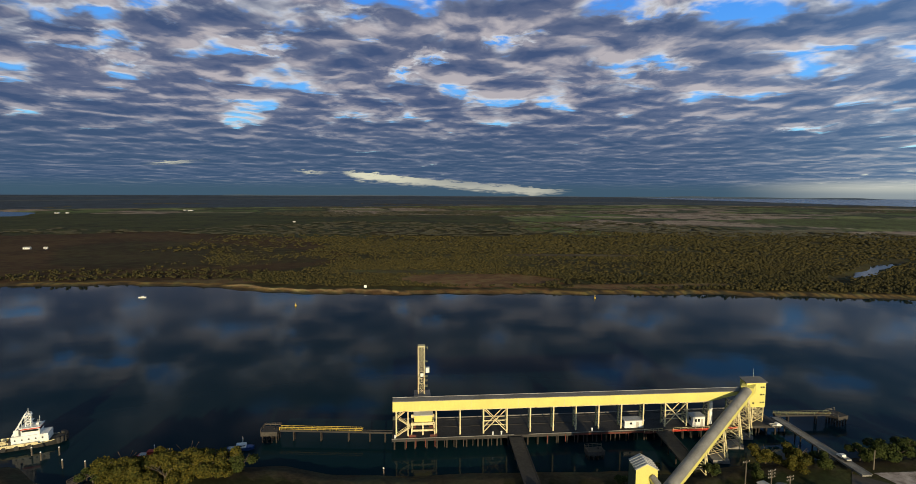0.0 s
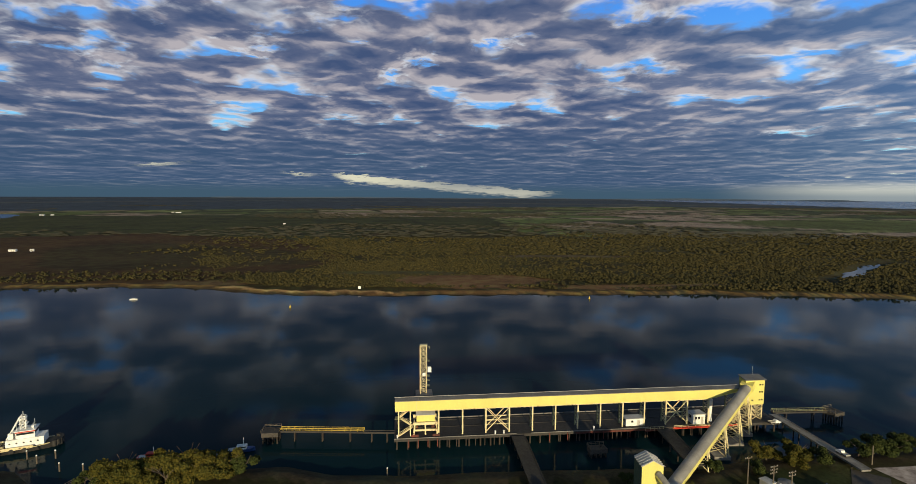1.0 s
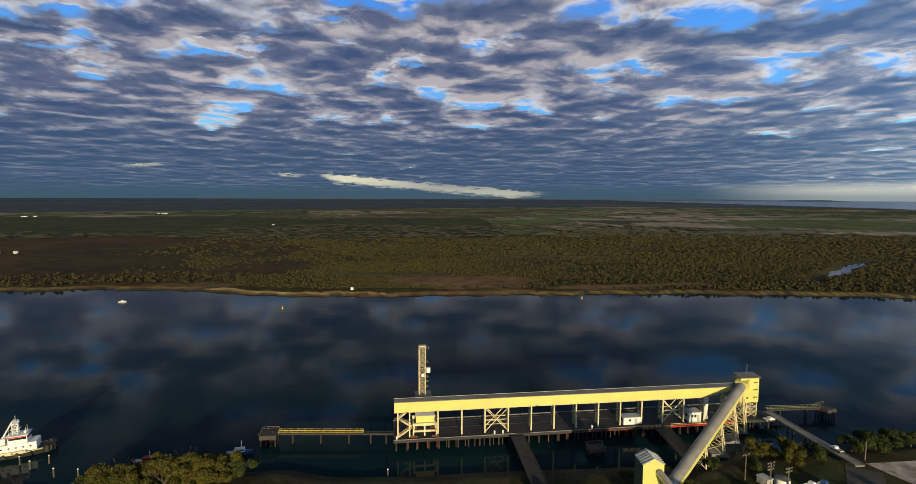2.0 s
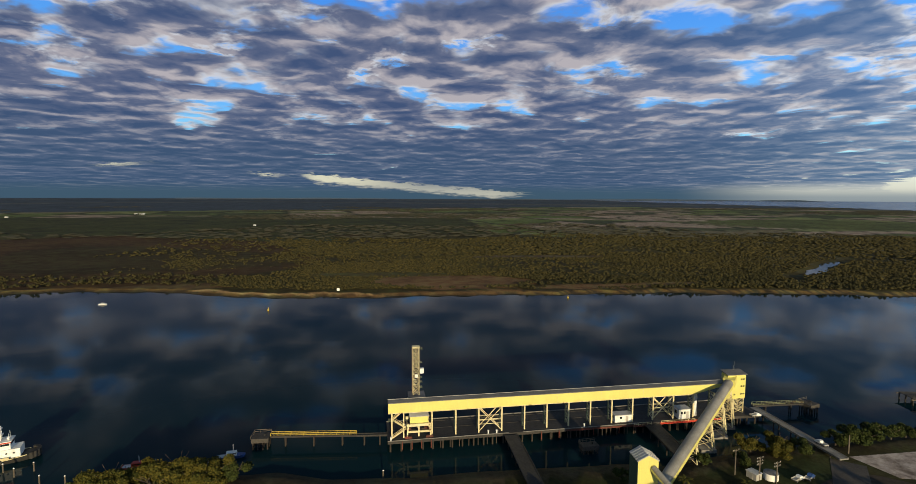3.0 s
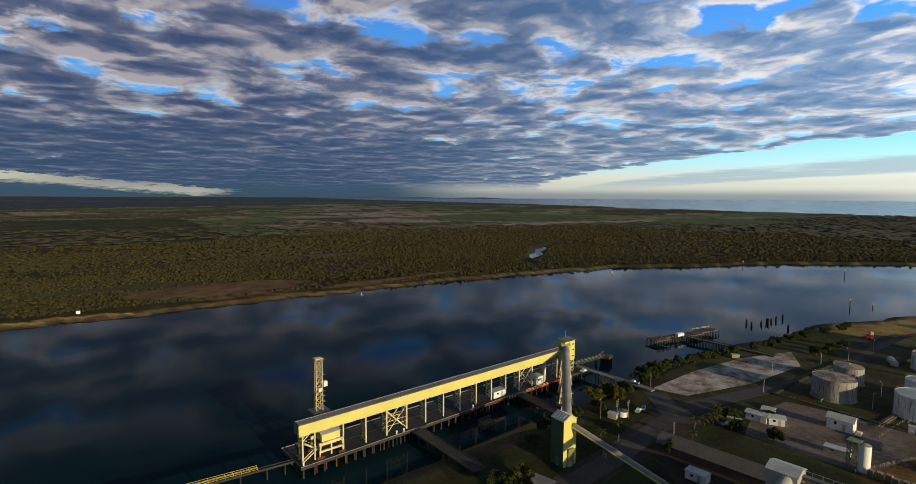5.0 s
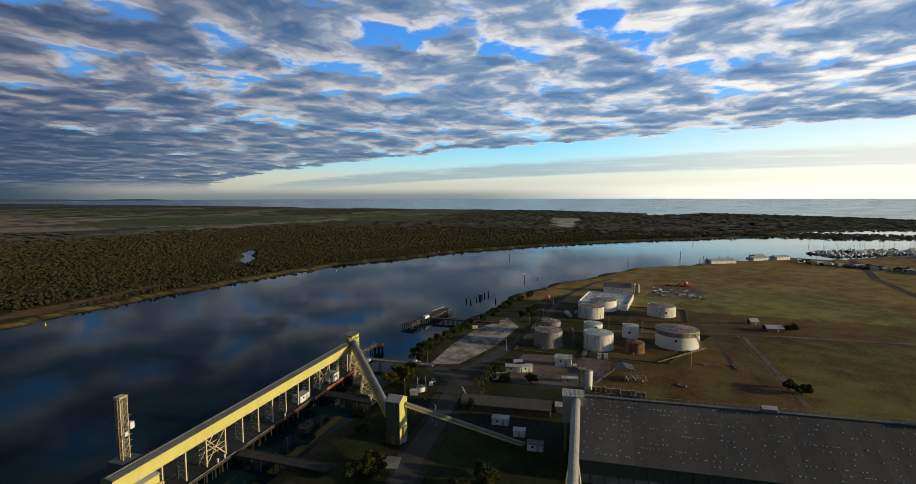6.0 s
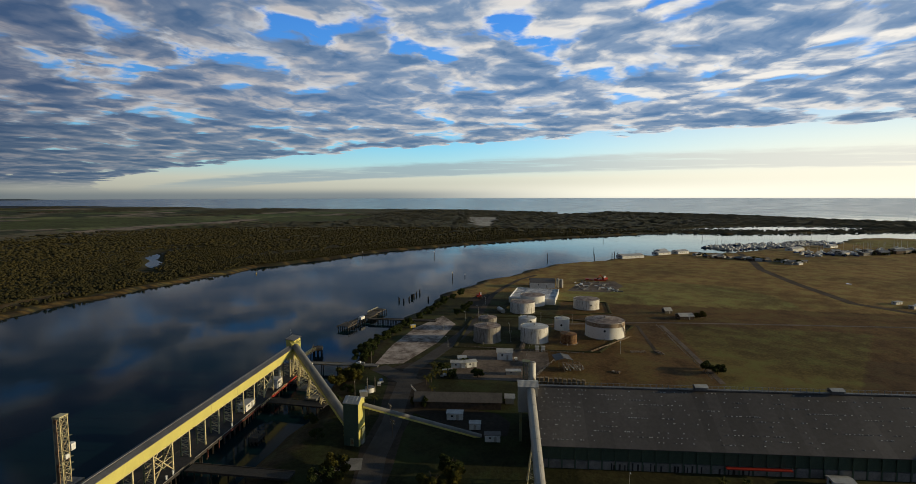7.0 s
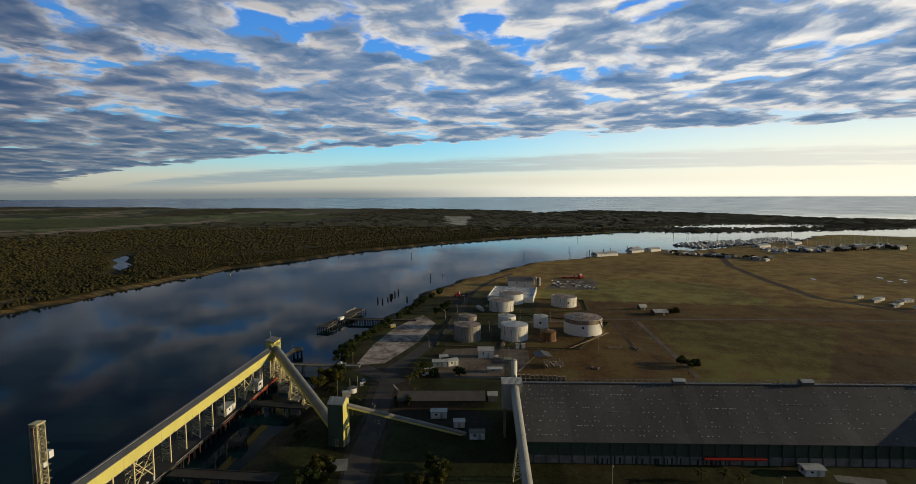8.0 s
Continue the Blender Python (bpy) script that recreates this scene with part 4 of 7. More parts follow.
fender_mesh = Geo().box(-0.1, -0.3, 0.6, 0.1, -0.13, 2.7).mesh("fender", RED_EDGE)
dark_fender = Geo().box(-0.1, -0.26, 0.4, 0.1, -0.03, 2.3).mesh("fender", PILE_DARK)
for i in range(40):
    u = 3.0 + i * 2.4
    if u < 30 or 36 < u < 66 or 73 < u:
        spot("fender", fender_mesh if i in (0, 1, 2, 3, 15, 17, 21, 24) else dark_fender, wharf, pose(u, 0, 0))


def railing(parent, a, b, high, gap, mat, name="handrail", w=0.07):
    """Posts and two rails from a to b."""
    a, b = Vector(a), Vector(b)
    n = max(2, round((b - a).length / gap))
    g = Geo()
    for k in (0.5, 1.0):
        g.beam(a + Vector((0, 0, high * k)), b + Vector((0, 0, high * k)), w)
    part(name, g, mat, parent)
    post = Geo().box(-w / 2, -w / 2, 0, w / 2, w / 2, high).mesh("rail_post", mat)
    for i in range(n + 1):
        p = a.lerp(b, i / n)
        spot("rail_post", post, parent, pose(*p))


def jetty(name, a, b, wide, top, label, rail=None, pile_gap=4.0, deck=None, sides=(-1, 1)):
    """A narrow deck on pairs of piles from a to b."""
    a, b = Vector((*a, 0)), Vector((*b, 0))
    d = b - a
    ob = thing(name, pose(a.x, a.y, 0, 0, 0, math.degrees(math.atan2(d.y, d.x))), label, "jetty")
    n, h = d.length, wide / 2
    part("deck", Geo().box(0, -h, top - 0.35, n, h, top), deck or DECK, ob)
    for s in (-1, 1):
        part("kerb", Geo().box(0, s * h - 0.1, top, n, s * h + 0.1, top + 0.16), CONCRETE if deck is CONCRETE else DECK, ob)
    pm = Geo().rod((0, 0, -2.6), (0, 0, top - 0.3), 0.17, n=8).mesh("pier_post", PILE_DARK)
    for i in range(max(2, int(n / pile_gap))):
        for s in (-0.7, 0.7):
            spot("pier_post", pm, ob, pose((i + 0.5) * n / max(2, int(n / pile_gap)), s * h, 0))
    if rail:
        for s in sides:
            railing(ob, (0, s * h, top), (n, s * h, top), 0.8, 1.6, rail)
    return ob


jetty("access_jetty", (14.9, 126.6), (16.2, 102), 3.4, 2.75, "dark wharf access jetty with low kerbs on piles")
jetty("access_jetty", (53.7, 130.2), (53.6, 112), 3.8, 2.75, "dark wharf access jetty with low kerbs on piles")
jetty("ramp_jetty", (88.3, 139.5), (90.6, 109.5), 2.3, 2.7, "narrow pale concrete ramp from wharf to shore", deck=CONCRETE, pile_gap=6)
jetty("footbridge", (-46, 130.2), (-24.5, 129.5), 1.1, 2.75, "narrow footbridge with a bright yellow handrail", YELLOW_BRIGHT, 6.5)
jetty("footbridge", (-24.5, 129.5), (-16.6, 129.3), 1.0, 2.7, "narrow dark footbridge end by the wharf", None, 5)
jetty("footbridge", (88.9, 140.8), (105, 141.4), 1.0, 2.75, "narrow footbridge with a dull yellow handrail", GREEN_STEEL, 6.0)




def dolphin(x, y, lx, ly, rz, label, top=2.7):
    """A mooring platform on a cluster of piles."""
    ob = thing("mooring_dolphin", pose(x, y, 0, 0, 0, rz), label, "dolphin", "mooring dolphins")
    part("cap", Geo().box(-lx / 2, -ly / 2, top - 1.1, lx / 2, ly / 2, top), CAP, ob)
    pm = Geo().rod((0, 0, -2.6), (0, 0, top - 1.0), 0.2, n=8).mesh("pier_post", PILE_DARK)
    for i in range(4):
        for j in range(3):
            spot("pier_post", pm, ob, pose(-lx * 0.42 + i * lx * 0.28, -ly * 0.4 + j * ly * 0.4, 0))
    part("bollard", Geo().rod((lx * 0.2, 0, top), (lx * 0.2, 0, top + 0.45), 0.18, 0.22), BLACK, ob)
    railing(ob, (-lx / 2, ly / 2, top), (lx / 2, ly / 2, top), 0.8, 1.2, TIMBER)
    railing(ob, (-lx / 2, -ly / 2, top), (-lx / 2, ly / 2, top), 0.8, 1.2, TIMBER)
    return ob


dolphin(-48.3, 129.8, 4.2, 3.6, 3, "square concrete mooring dolphin with grey rails", 3.0)
dolphin(106.8, 141.3, 4.0, 3.8, 20, "concrete mooring dolphin at the end of a footbridge", 2.9)
dolphin(33.6, 121.6, 4.4, 2.4, 8, "small concrete mooring platform between wharf and shore", 2.2)

# -- gallery
V0, V1, G0, GE, GR = 1.35, 4.05, 9.45, 12.02, 12.24
END = 93.9
gallery = thing("conveyor_gallery", WHARF, "long cream yellow conveyor gallery on steel trestles along the wharf", "gallery")
KINK, LIFTED = 83.6, 11.55


def gallery_side(v, thick):
    g = Geo()
    s = thick
    pts = [(-0.4, G0), (KINK, G0), (END, LIFTED), (END, GE), (-0.4, GE)]
    n = len(pts)
    return g.add([(u, v, z) for u, z in pts] + [(u, v + s, z) for u, z in pts], [tuple(range(n)), tuple(range(2 * n - 1, n - 1, -1))] + [(i, n + i, n + (i + 1) % n, (i + 1) % n) for i in range(n)])


part("side_wall", gallery_side(V0, 0.1), YELLOW, gallery, "ribbed cream yellow side cladding")
part("side_wall", gallery_side(V1 - 0.1, 0.1), YELLOW, gallery, "ribbed cream yellow side cladding")
part("floor", Geo().add([(-0.4, V0 + 0.1, G0 + 0.05), (KINK, V0 + 0.1, G0 + 0.05), (END, V0 + 0.1, LIFTED + 0.05), (-0.4, V1 - 0.1, G0 + 0.05), (KINK, V1 - 0.1, G0 + 0.05), (END, V1 - 0.1, LIFTED + 0.05)],
                        [(0, 3, 4, 1), (1, 4, 5, 2)]), GREEN_STEEL, gallery)
m = (V0 + V1) / 2
# end wall in olive green, its shade put into the colour
part("end_wall", Geo().add([(-0.38, V0 + 0.1, G0), (-0.38, V1 - 0.1, G0), (-0.38, V1 - 0.1, GE), (-0.38, m, GR), (-0.38, V0 + 0.1, GE), (-0.30, V0 + 0.1, G0), (-0.30, V1 - 0.1, G0), (-0.30, V1 - 0.1, GE), (-0.30, m, GR), (-0.30, V0 + 0.1, GE)],
                           [(4, 3, 2, 1, 0), (5, 6, 7, 8, 9), (0, 1, 6, 5), (1, 2, 7, 6), (2, 3, 8, 7), (3, 4, 9, 8), (4, 0, 5, 9)]), GREEN_STEEL, gallery, "end wall coloured olive for shade")
for i in range(16):
    a, b = -0.4 + i * 94.3 / 16, -0.4 + (i + 1) * 94.3 / 16 - 0.02
    part("roof_sheet", Geo().gable(a, V0, b, V1, GE, GR, 0.0, 0.07).box(a, V0 - 0.12, GE - 0.1, b, V0, GE + 0.07), ROOF_GREY, gallery)
part("ridge_pipe", Geo().rod((-0.5, m + 0.2, GR + 0.2), (END, m + 0.2, GR + 0.2), 0.06, n=6), TUBE_GREY, gallery)
joint = Geo().box(-0.03, V0 - 0.03, G0 + 0.02, 0.03, V0, GE - 0.02).mesh("panel_joint", YELLOW_STEEL)
for u in (5.0, 19.6, 31.7, 43.8, 56.0, 68.1, 80.2):
    spot("panel_joint", joint, gallery, pose(u, 0, 0))
part("sill_beam", Geo().beam((-0.4, V0 + 0.05, G0 - 0.1), (KINK, V0 + 0.05, G0 - 0.1), 0.2, 0.16), YELLOW_STEEL, gallery)
part("sill_beam", Geo().beam((-0.4, V1 - 0.1, G0 - 0.1), (KINK, V1 - 0.1, G0 - 0.1), 0.2, 0.16), YELLOW_STEEL, gallery)
leg_mesh = Geo().box(-0.17, -0.17, DECK_Z, 0.17, 0.17, G0 - 0.1).mesh("leg", YELLOW_STEEL)
leg_green = Geo().box(-0.15, -0.15, DECK_Z, 0.15, 0.15, G0 - 0.1).mesh("leg", GREEN_STEEL)
LEGS = [0.5, 10.6, 16.7, 22.7, 28.8, 34.9, 41.0, 47.0, 53.1, 59.2, 65.2, 71.2, 77.2, 83.2, 89.5]
for u in LEGS:
    spot("leg", leg_mesh, gallery, pose(u, V0 + 0.25, 0))
    spot("leg", leg_green, gallery, pose(u, V1 - 0.25, 0))
    lacing(gallery, (u, V0 + 0.3, DECK_Z + 0.3), (u, V0 + 0.3, G0 - 0.2), (u, V1 - 0.3, DECK_Z + 0.3), (u, V1 - 0.3, G0 - 0.2), 7, 0.10, YELLOW_STEEL)
for a, b in ((22.7, 28.8), (71.2, 77.2)):
    for v in (V0 + 0.25, V1 - 0.25):
        strut(gallery, (a, v, DECK_Z + 0.3), (b, v, G0 - 0.2), 0.17, YELLOW_STEEL)
        strut(gallery, (b, v, DECK_Z + 0.3), (a, v, G0 - 0.2), 0.17, YELLOW_STEEL)
        strut(gallery, (a, v, 6.2), (b, v, 6.2), 0.12, YELLOW_STEEL)
        strut(gallery, (a, v, 5.0), (b, v, 5.0), 0.10, YELLOW_STEEL)
# end stairs
for i, (a, b) in enumerate((((0.6, DECK_Z), (4.0, 5.0)), ((4.0, 5.0), (0.8, 7.2)), ((0.8, 7.2), (3.6, G0)))):
    v = V0 + 0.4 + 0.5 * i
    g = Geo().beam((a[0], v, a[1]), (b[0], v, b[1]), 0.12, 0.25).beam((a[0], v, a[1] + 0.8), (b[0], v, b[1] + 0.8), 0.08).beam((a[0], v + 0.7, a[1]), (b[0], v + 0.7, b[1]), 0.12, 0.25)
    part("stair_flight", g, YELLOW_STEEL, gallery)
part("stair_post", Geo().box(3.3, V0 + 0.1, DECK_Z, 3.6, V0 + 0.4, G0 - 0.1), YELLOW_STEEL, gallery)
part("stair_landing", Geo().box(3.2, V0 + 0.3, 4.9, 5.0, V0 + 1.8, 5.0).box(-0.4, V0 + 0.3, 7.1, 1.2, V0 + 2.2, 7.2), GREEN_STEEL, gallery)

# -- ship loader under and behind the gallery
loader = thing("ship_loader", WHARF, "cream ship loader carriage with a raised lattice boom", "ship loader")
part("machine_house", Geo().box(5.0, 1.2, 6.6, 9.6, 4.0, 8.3), YELLOW, loader, "cream machine house")
part("house_roof", Geo().gable(5.0, 1.2, 9.6, 4.0, 8.3, 8.7, 0.15, 0.08), ROOF_PALE, loader)
for u in (4.6, 7.2, 9.9):
    for v in (0.95, 5.6):
        part("portal_leg", Geo().beam((u + (0.3 if u > 8 else -0.3 if u < 6 else 0), v, DECK_Z + 0.5), (u, v, 6.6), 0.34), YELLOW_STEEL, loader, "cream portal leg")
part("portal_beam", Geo().box(4.2, 0.75, 5.9, 10.3, 1.2, 6.55), YELLOW_STEEL, loader, "cream portal beam")
part("portal_beam", Geo().box(4.2, 5.4, 5.9, 10.3, 5.9, 6.55), YELLOW_STEEL, loader, "cream portal beam")
part("portal_beam", Geo().box(4.2, 0.75, 4.3, 10.3, 1.15, 4.75), YELLOW_STEEL, loader, "cream portal beam")
for u in (4.6, 9.9):
    part("bogie", Geo().box(u - 0.9, 0.7, DECK_Z, u + 0.9, 1.2, DECK_Z + 0.6), RED_EDGE, loader, "rust red wheel bogie")
    part("bogie", Geo().box(u - 0.9, 5.8, DECK_Z, u + 0.9, 6.3, DECK_Z + 0.6), RED_EDGE, loader, "rust red wheel bogie")
part("slewing_deck", Geo().box(4.4, 4.6, 8.6, 9.8, 9.4, 9.0), GREEN_STEEL, loader)
part("boom_house", Geo().box(5.0, 5.0, 9.0, 9.3, 9.0, 11.9), ROOF_GREY, loader, "dark grey boom pivot house")
braced_tower(loader, 6.2, 6.3, 7.8, 7.6, 11.9, 24.3, 9, 0.13, 0.06, YELLOW_STEEL)
part("boom_head", Geo().box(6.05, 6.15, 24.5, 7.95, 7.75, 24.7), YELLOW_STEEL, loader)
part("boom_tray", Geo().box(5.95, 6.75, 12.2, 6.1, 7.35, 24.3), RUST_BAND, loader, "brown boom belt tray")
part("cab", Geo().box(8.05, 6.1, 17.6, 9.0, 7.0, 18.9), WHITE, loader, "white operator cab")
part("box", Geo().box(6.7, 6.05, 16.6, 7.5, 6.28, 17.4), WHITE, loader, "white control box")
part("winch_hook", Geo().rod((8.1, 7, 24.0), (8.6, 7, 24.3), 0.06).rod((8.6, 7, 24.3), (8.6, 7, 23.6), 0.06), GREEN_STEEL, loader)
for z in (13.8, 15.2, 16.4, 20.4):
    part("platform", Geo().box(7.95, 6.3, z, 8.6, 7.6, z + 0.06), GREEN_STEEL, loader)

# -- tower at the end of the gallery
tower = thing("transfer_tower", WHARF, "tall cream yellow gallery end tower on braced legs", "tower", "transfer towers")
TA, TB, TV0, TV1, TZ = 93.9, 99.4, 1.9, 4.7, 7.1
tz1, tz2 = 13.95, 14.35
part("wall", Geo().add([(TA, TV0, TZ), (TB, TV0, TZ), (TB, TV1, TZ), (TA, TV1, TZ), (TA, TV0, tz1), (TB, TV0, tz1), (TB, TV1, tz2), (TA, TV1, tz2)],
                       [(3, 2, 1, 0), (0, 1, 5, 4), (1, 2, 6, 5), (2, 3, 7, 6), (3, 0, 4, 7), (4, 5, 6, 7)]), YELLOW, tower, "cream yellow cladding")
part("roof", Geo().add([(TA - 0.3, TV0 - 0.3, tz1 - 0.03), (TB + 0.3, TV0 - 0.3, tz1 - 0.03), (TB + 0.3, TV1 + 0.3, tz2 + 0.05), (TA - 0.3, TV1 + 0.3, tz2 + 0.05), (TA - 0.3, TV0 - 0.3, tz1 + 0.14), (TB + 0.3, TV0 - 0.3, tz1 + 0.14), (TB + 0.3, TV1 + 0.3, tz2 + 0.22), (TA - 0.3, TV1 + 0.3, tz2 + 0.22)],
                       [(3, 2, 1, 0), (0, 1, 5, 4), (1, 2, 6, 5), (2, 3, 7, 6), (3, 0, 4, 7), (4, 5, 6, 7)]), ROOF_GREY, tower, "dark grey roof")
for z in (12.4, 10.4, 8.2):
    for u in (97.9, 98.6):
        part("window", Geo().box(u, TV0 - 0.05, z, u + 0.42, TV0 + 0.02, z + 0.42), GLASS, tower, "small dark window")
part("window", Geo().box(95.8, TV0 - 0.05, 8.1, 96.3, TV0 + 0.02, 8.5), GLASS, tower, "small dark window")
braced_tower(tower, TA + 2.2, TV0 + 0.3, TB - 0.3, TV1 - 0.3, DECK_Z, TZ, 3, 0.26, 0.12, YELLOW_STEEL)
part("hood", Geo().sweep((WHARF.inverted() @ Vector((79.3, 136.6, 12.5))), (WHARF.inverted() @ Vector((77.3, 134.4, 12.05))), [(-1.5, -0.9), (1.5, -0.9), (1.5, 1.1), (-1.5, 1.1)]), YELLOW, tower)
part("lightning_rod", Geo().rod((97.5, 4.5, tz2), (97.5, 4.5, tz2 + 2.6), 0.04, n=5), TUBE_GREY, tower)


def tube_outline(r, skirt):
    """A round-topped box."""
    top = [(r * math.cos(a), r * math.sin(a)) for a in np.linspace(0, math.pi, 11)]
    return [(r, -skirt)] + top + [(-r, -skirt)]


def covered_conveyor(name, a, b, r, skirt, label, bents=(), shell=None, sides=None, foot=None):
    """An enclosed conveyor with a rounded cover, side skirts and trestle bents."""
    a, b = Vector(a), Vector(b)
    ob = thing(name, pose(a.x, a.y, 0), label, "conveyor")
    o = Vector((a.x, a.y, 0))
    n = max(4, round((b - a).length / 4.0))
    for i in range(n):
        p, q = a.lerp(b, i / n) - o, a.lerp(b, (i + 1) / n - 0.0008) - o
        part("cover", Geo().sweep(p, q, tube_outline(r, 0.02)), shell or COVER_GREY, ob)
    d = (b - a).normalized()
    side = d.cross(Vector((0, 0, 1))).normalized()
    up = side.cross(d)
    for s in (-1, 1):
        e = side * s * (r - 0.05)
        part("skirt", Geo().sweep(a - o + e - up * 0.04, b - o + e - up * 0.04, [(-0.05, -skirt), (0.05, -skirt), (0.05, 0), (-0.05, 0)]), sides or YELLOW, ob)
    part("underside", Geo().sweep(a - o, b - o, [(-r + 0.1, -skirt), (r - 0.1, -skirt), (r - 0.1, -skirt + 0.12), (-r + 0.1, -skirt + 0.12)]), GREEN_STEEL, ob)
    for s, base in bents:
        p = a.lerp(b, s) - o - up * skirt
        flat = Vector((d.x, d.y, 0)).normalized()
        high = p.z - base
        feet = []
        for e in (-1, 1):
            for k in (-1, 1):
                f = Vector((p.x, p.y, base)) + side * e * (r + high * 0.10) + flat * k * (0.7 + high * 0.05)
                t = p + side * e * (r - 0.2) + flat * k * 0.5
                part("bent_post", Geo().beam(f, t, 0.2), YELLOW_STEEL, ob)
                feet.append((f, t))
        for i, j in ((0, 1), (2, 3), (0, 2), (1, 3)):
            crosses(ob, *feet[i], *feet[j], max(2, round(high / 2.4)), 0.1, YELLOW_STEEL)
        if base < 1.0:
            part("pier", Geo().box(p.x - 2.0, p.y - 1.8, -2, p.x + 2.0, p.y + 1.8, base), CONCRETE, ob)
    return ob


covered_conveyor("inclined_conveyor", (38.2, 96.3, 3.0), (78.6, 135.8, 12.2), 1.25, 1.0, "long inclined conveyor tube, grey cover over cream skirts",
                 ((0.42, 1.5), (0.62, 0.9), (0.80, 0.9), (0.93, 0.9)))

xt = thing("transfer_tower", pose(33.8, 93.6, 1.5), "olive cream transfer tower with a pale gabled roof", "tower", "transfer towers")
part("wall", Geo().house_body(0, 0, 4.1, 4.0, 0, 10.9, 12.0, "y"), YELLOW, xt, "cream yellow sheet walls")
for i in range(5):
    part("roof_sheet", Geo().gable(0, i * 0.82 - 0.05, 4.1, i * 0.82 + 0.72, 10.9, 12.0, 0.1, 0.08, "y").gable(-0.2, i * 0.82 - 0.05, 4.3, i * 0.82 + 0.1, 10.93, 12.06, 0.05, 0.08, "y"), ROOF_PALE, xt)
part("portal", Geo().box(1.2, -0.5, 0, 3.0, 0.0, 4.2), GREEN_STEEL, xt)
part("chute", Geo().sweep((3.6, -0.35, 0.2), (3.6, -0.35, 7.2), [(-0.25, -0.3), (0.25, -0.3), (0.25, 0.3), (-0.25, 0.3)]), YELLOW, xt)
part("side_cladding", Geo().box(-0.05, 0.03, 0, -0.004, 3.97, 10.75), SHED_WALL, xt, "dark green side cladding")
part("door", Geo().box(-0.12, 1.3, 0, -0.06, 2.3, 2.0), GREEN_STEEL, xt)
part("vent_box", Geo().box(1.0, -0.6, 0.2, 2.2, -0.02, 1.3), TUBE_GREY, xt)
covered_conveyor("low_conveyor", (36.9, 93.5, 11.0), (45.2, 64.6, 1.5), 0.62, 0.45, "narrow inclined conveyor running down from the transfer tower")

# -- things on the wharf
def cabin(name, m, lx, ly, high, label, wall=None, roof=None, pitched=0.0, doors=1, windows=2, group="", along="x"):
    """A small building: walls, roof, doors and windows."""
    ob = thing(name, m, label, "hut" if high < 4 else "building", group)
    wall, roof = wall or WHITE, roof or ROOF_PALE
    if pitched:
        part("wall", Geo().house_body(0, 0, lx, ly, 0, high, high + pitched, along), wall, ob)
        part("roof", Geo().gable(0, 0, lx, ly, high + 0.02, high + pitched + 0.02, 0.3, 0.1, along), roof, ob)
    else:
        part("wall", Geo().box(0, 0, 0, lx, ly, high), wall, ob)
        part("roof", Geo().box(-0.15, -0.15, high, lx + 0.15, ly + 0.15, high + 0.14), roof, ob)
    for i in range(windows):
        u = lx * (i + 1) / (windows + doors + 1)
        w = part("window", Geo().box(u - 0.3, -0.05, high * 0.5, u + 0.3, 0.02, high * 0.78), GLASS, ob)
        part("frame", Geo().box(u - 0.38, -0.08, high * 0.46, u + 0.38, -0.055, high * 0.5), WHITE, w)
    for i in range(doors):
        u = lx * (windows + i + 1) / (windows + doors + 1)
        d = part("door", Geo().box(u - 0.35, -0.05, 0.02, u + 0.35, 0.02, min(high * 0.85, 2.0)), TUBE_GREY, ob)
        part("handle", Geo().box(u + 0.2, -0.09, 0.9, u + 0.28, -0.055, 0.98), BLACK, d)
    part("end_window", Geo().box(-0.05, ly * 0.35, high * 0.45, 0.02, ly * 0.65, high * 0.8), GLASS, ob)
    return ob


cabin("wharf_shed", WHARF @ pose(60.2, 1.5, DECK_Z), 5.2, 2.4, 1.9, "long low white shed on the wharf deck", windows=1)
cabin("wharf_cabin", WHARF @ pose(78.6, 0.9, DECK_Z), 3.4, 2.8, 2.6, "white two storey cabin with an outside stair on the wharf", windows=2)
for u, v in ((0.2, 0.5), (25.0, 0.5), (27.2, 0.5), (51.0, 0.45)):
    ob = thing("mooring_post", WHARF @ pose(u, v, DECK_Z), "white mooring post on the wharf edge", "bollard", "wharf mooring posts")
    part("shaft", Geo().rod((0, 0, 0), (0, 0, 0.75), 0.2, n=10), WHITE, ob)
    part("cap", Geo().rod((0, 0, 0.75), (0, 0, 0.9), 0.28, 0.24, 10), WHITE, ob)
work = thing("work_platform", WHARF @ pose(72.6, -0.5, 2.35), "low red steel work platform by the wharf edge", "platform")
part("frame", Geo().box(0, 0, 0, 10, 0.9, 0.25), RED, work)
railing(work, (0, 0.05, 0.25), (10, 0.05, 0.25), 0.7, 2.0, YELLOW_STEEL)
platform = thing("work_platform", WHARF @ pose(64.5, -1.0, 2.3), "small yellow railed platform beside the jetty", "platform")
part("frame", Geo().box(0, 0, 0, 5, 1.0, 0.25), RED_EDGE, platform)
railing(platform, (0, 0.05, 0.25), (5, 0.05, 0.25), 0.9, 1.2, YELLOW_STEEL)
tank = thing("wharf_tank", WHARF @ pose(84.4, 2.6, DECK_Z), "tall slim white tank standing on the wharf", "tank")
part("shell", Geo().rod((0, 0, 0), (0, 0, 6.0), 0.55, n=20), WHITE, tank)
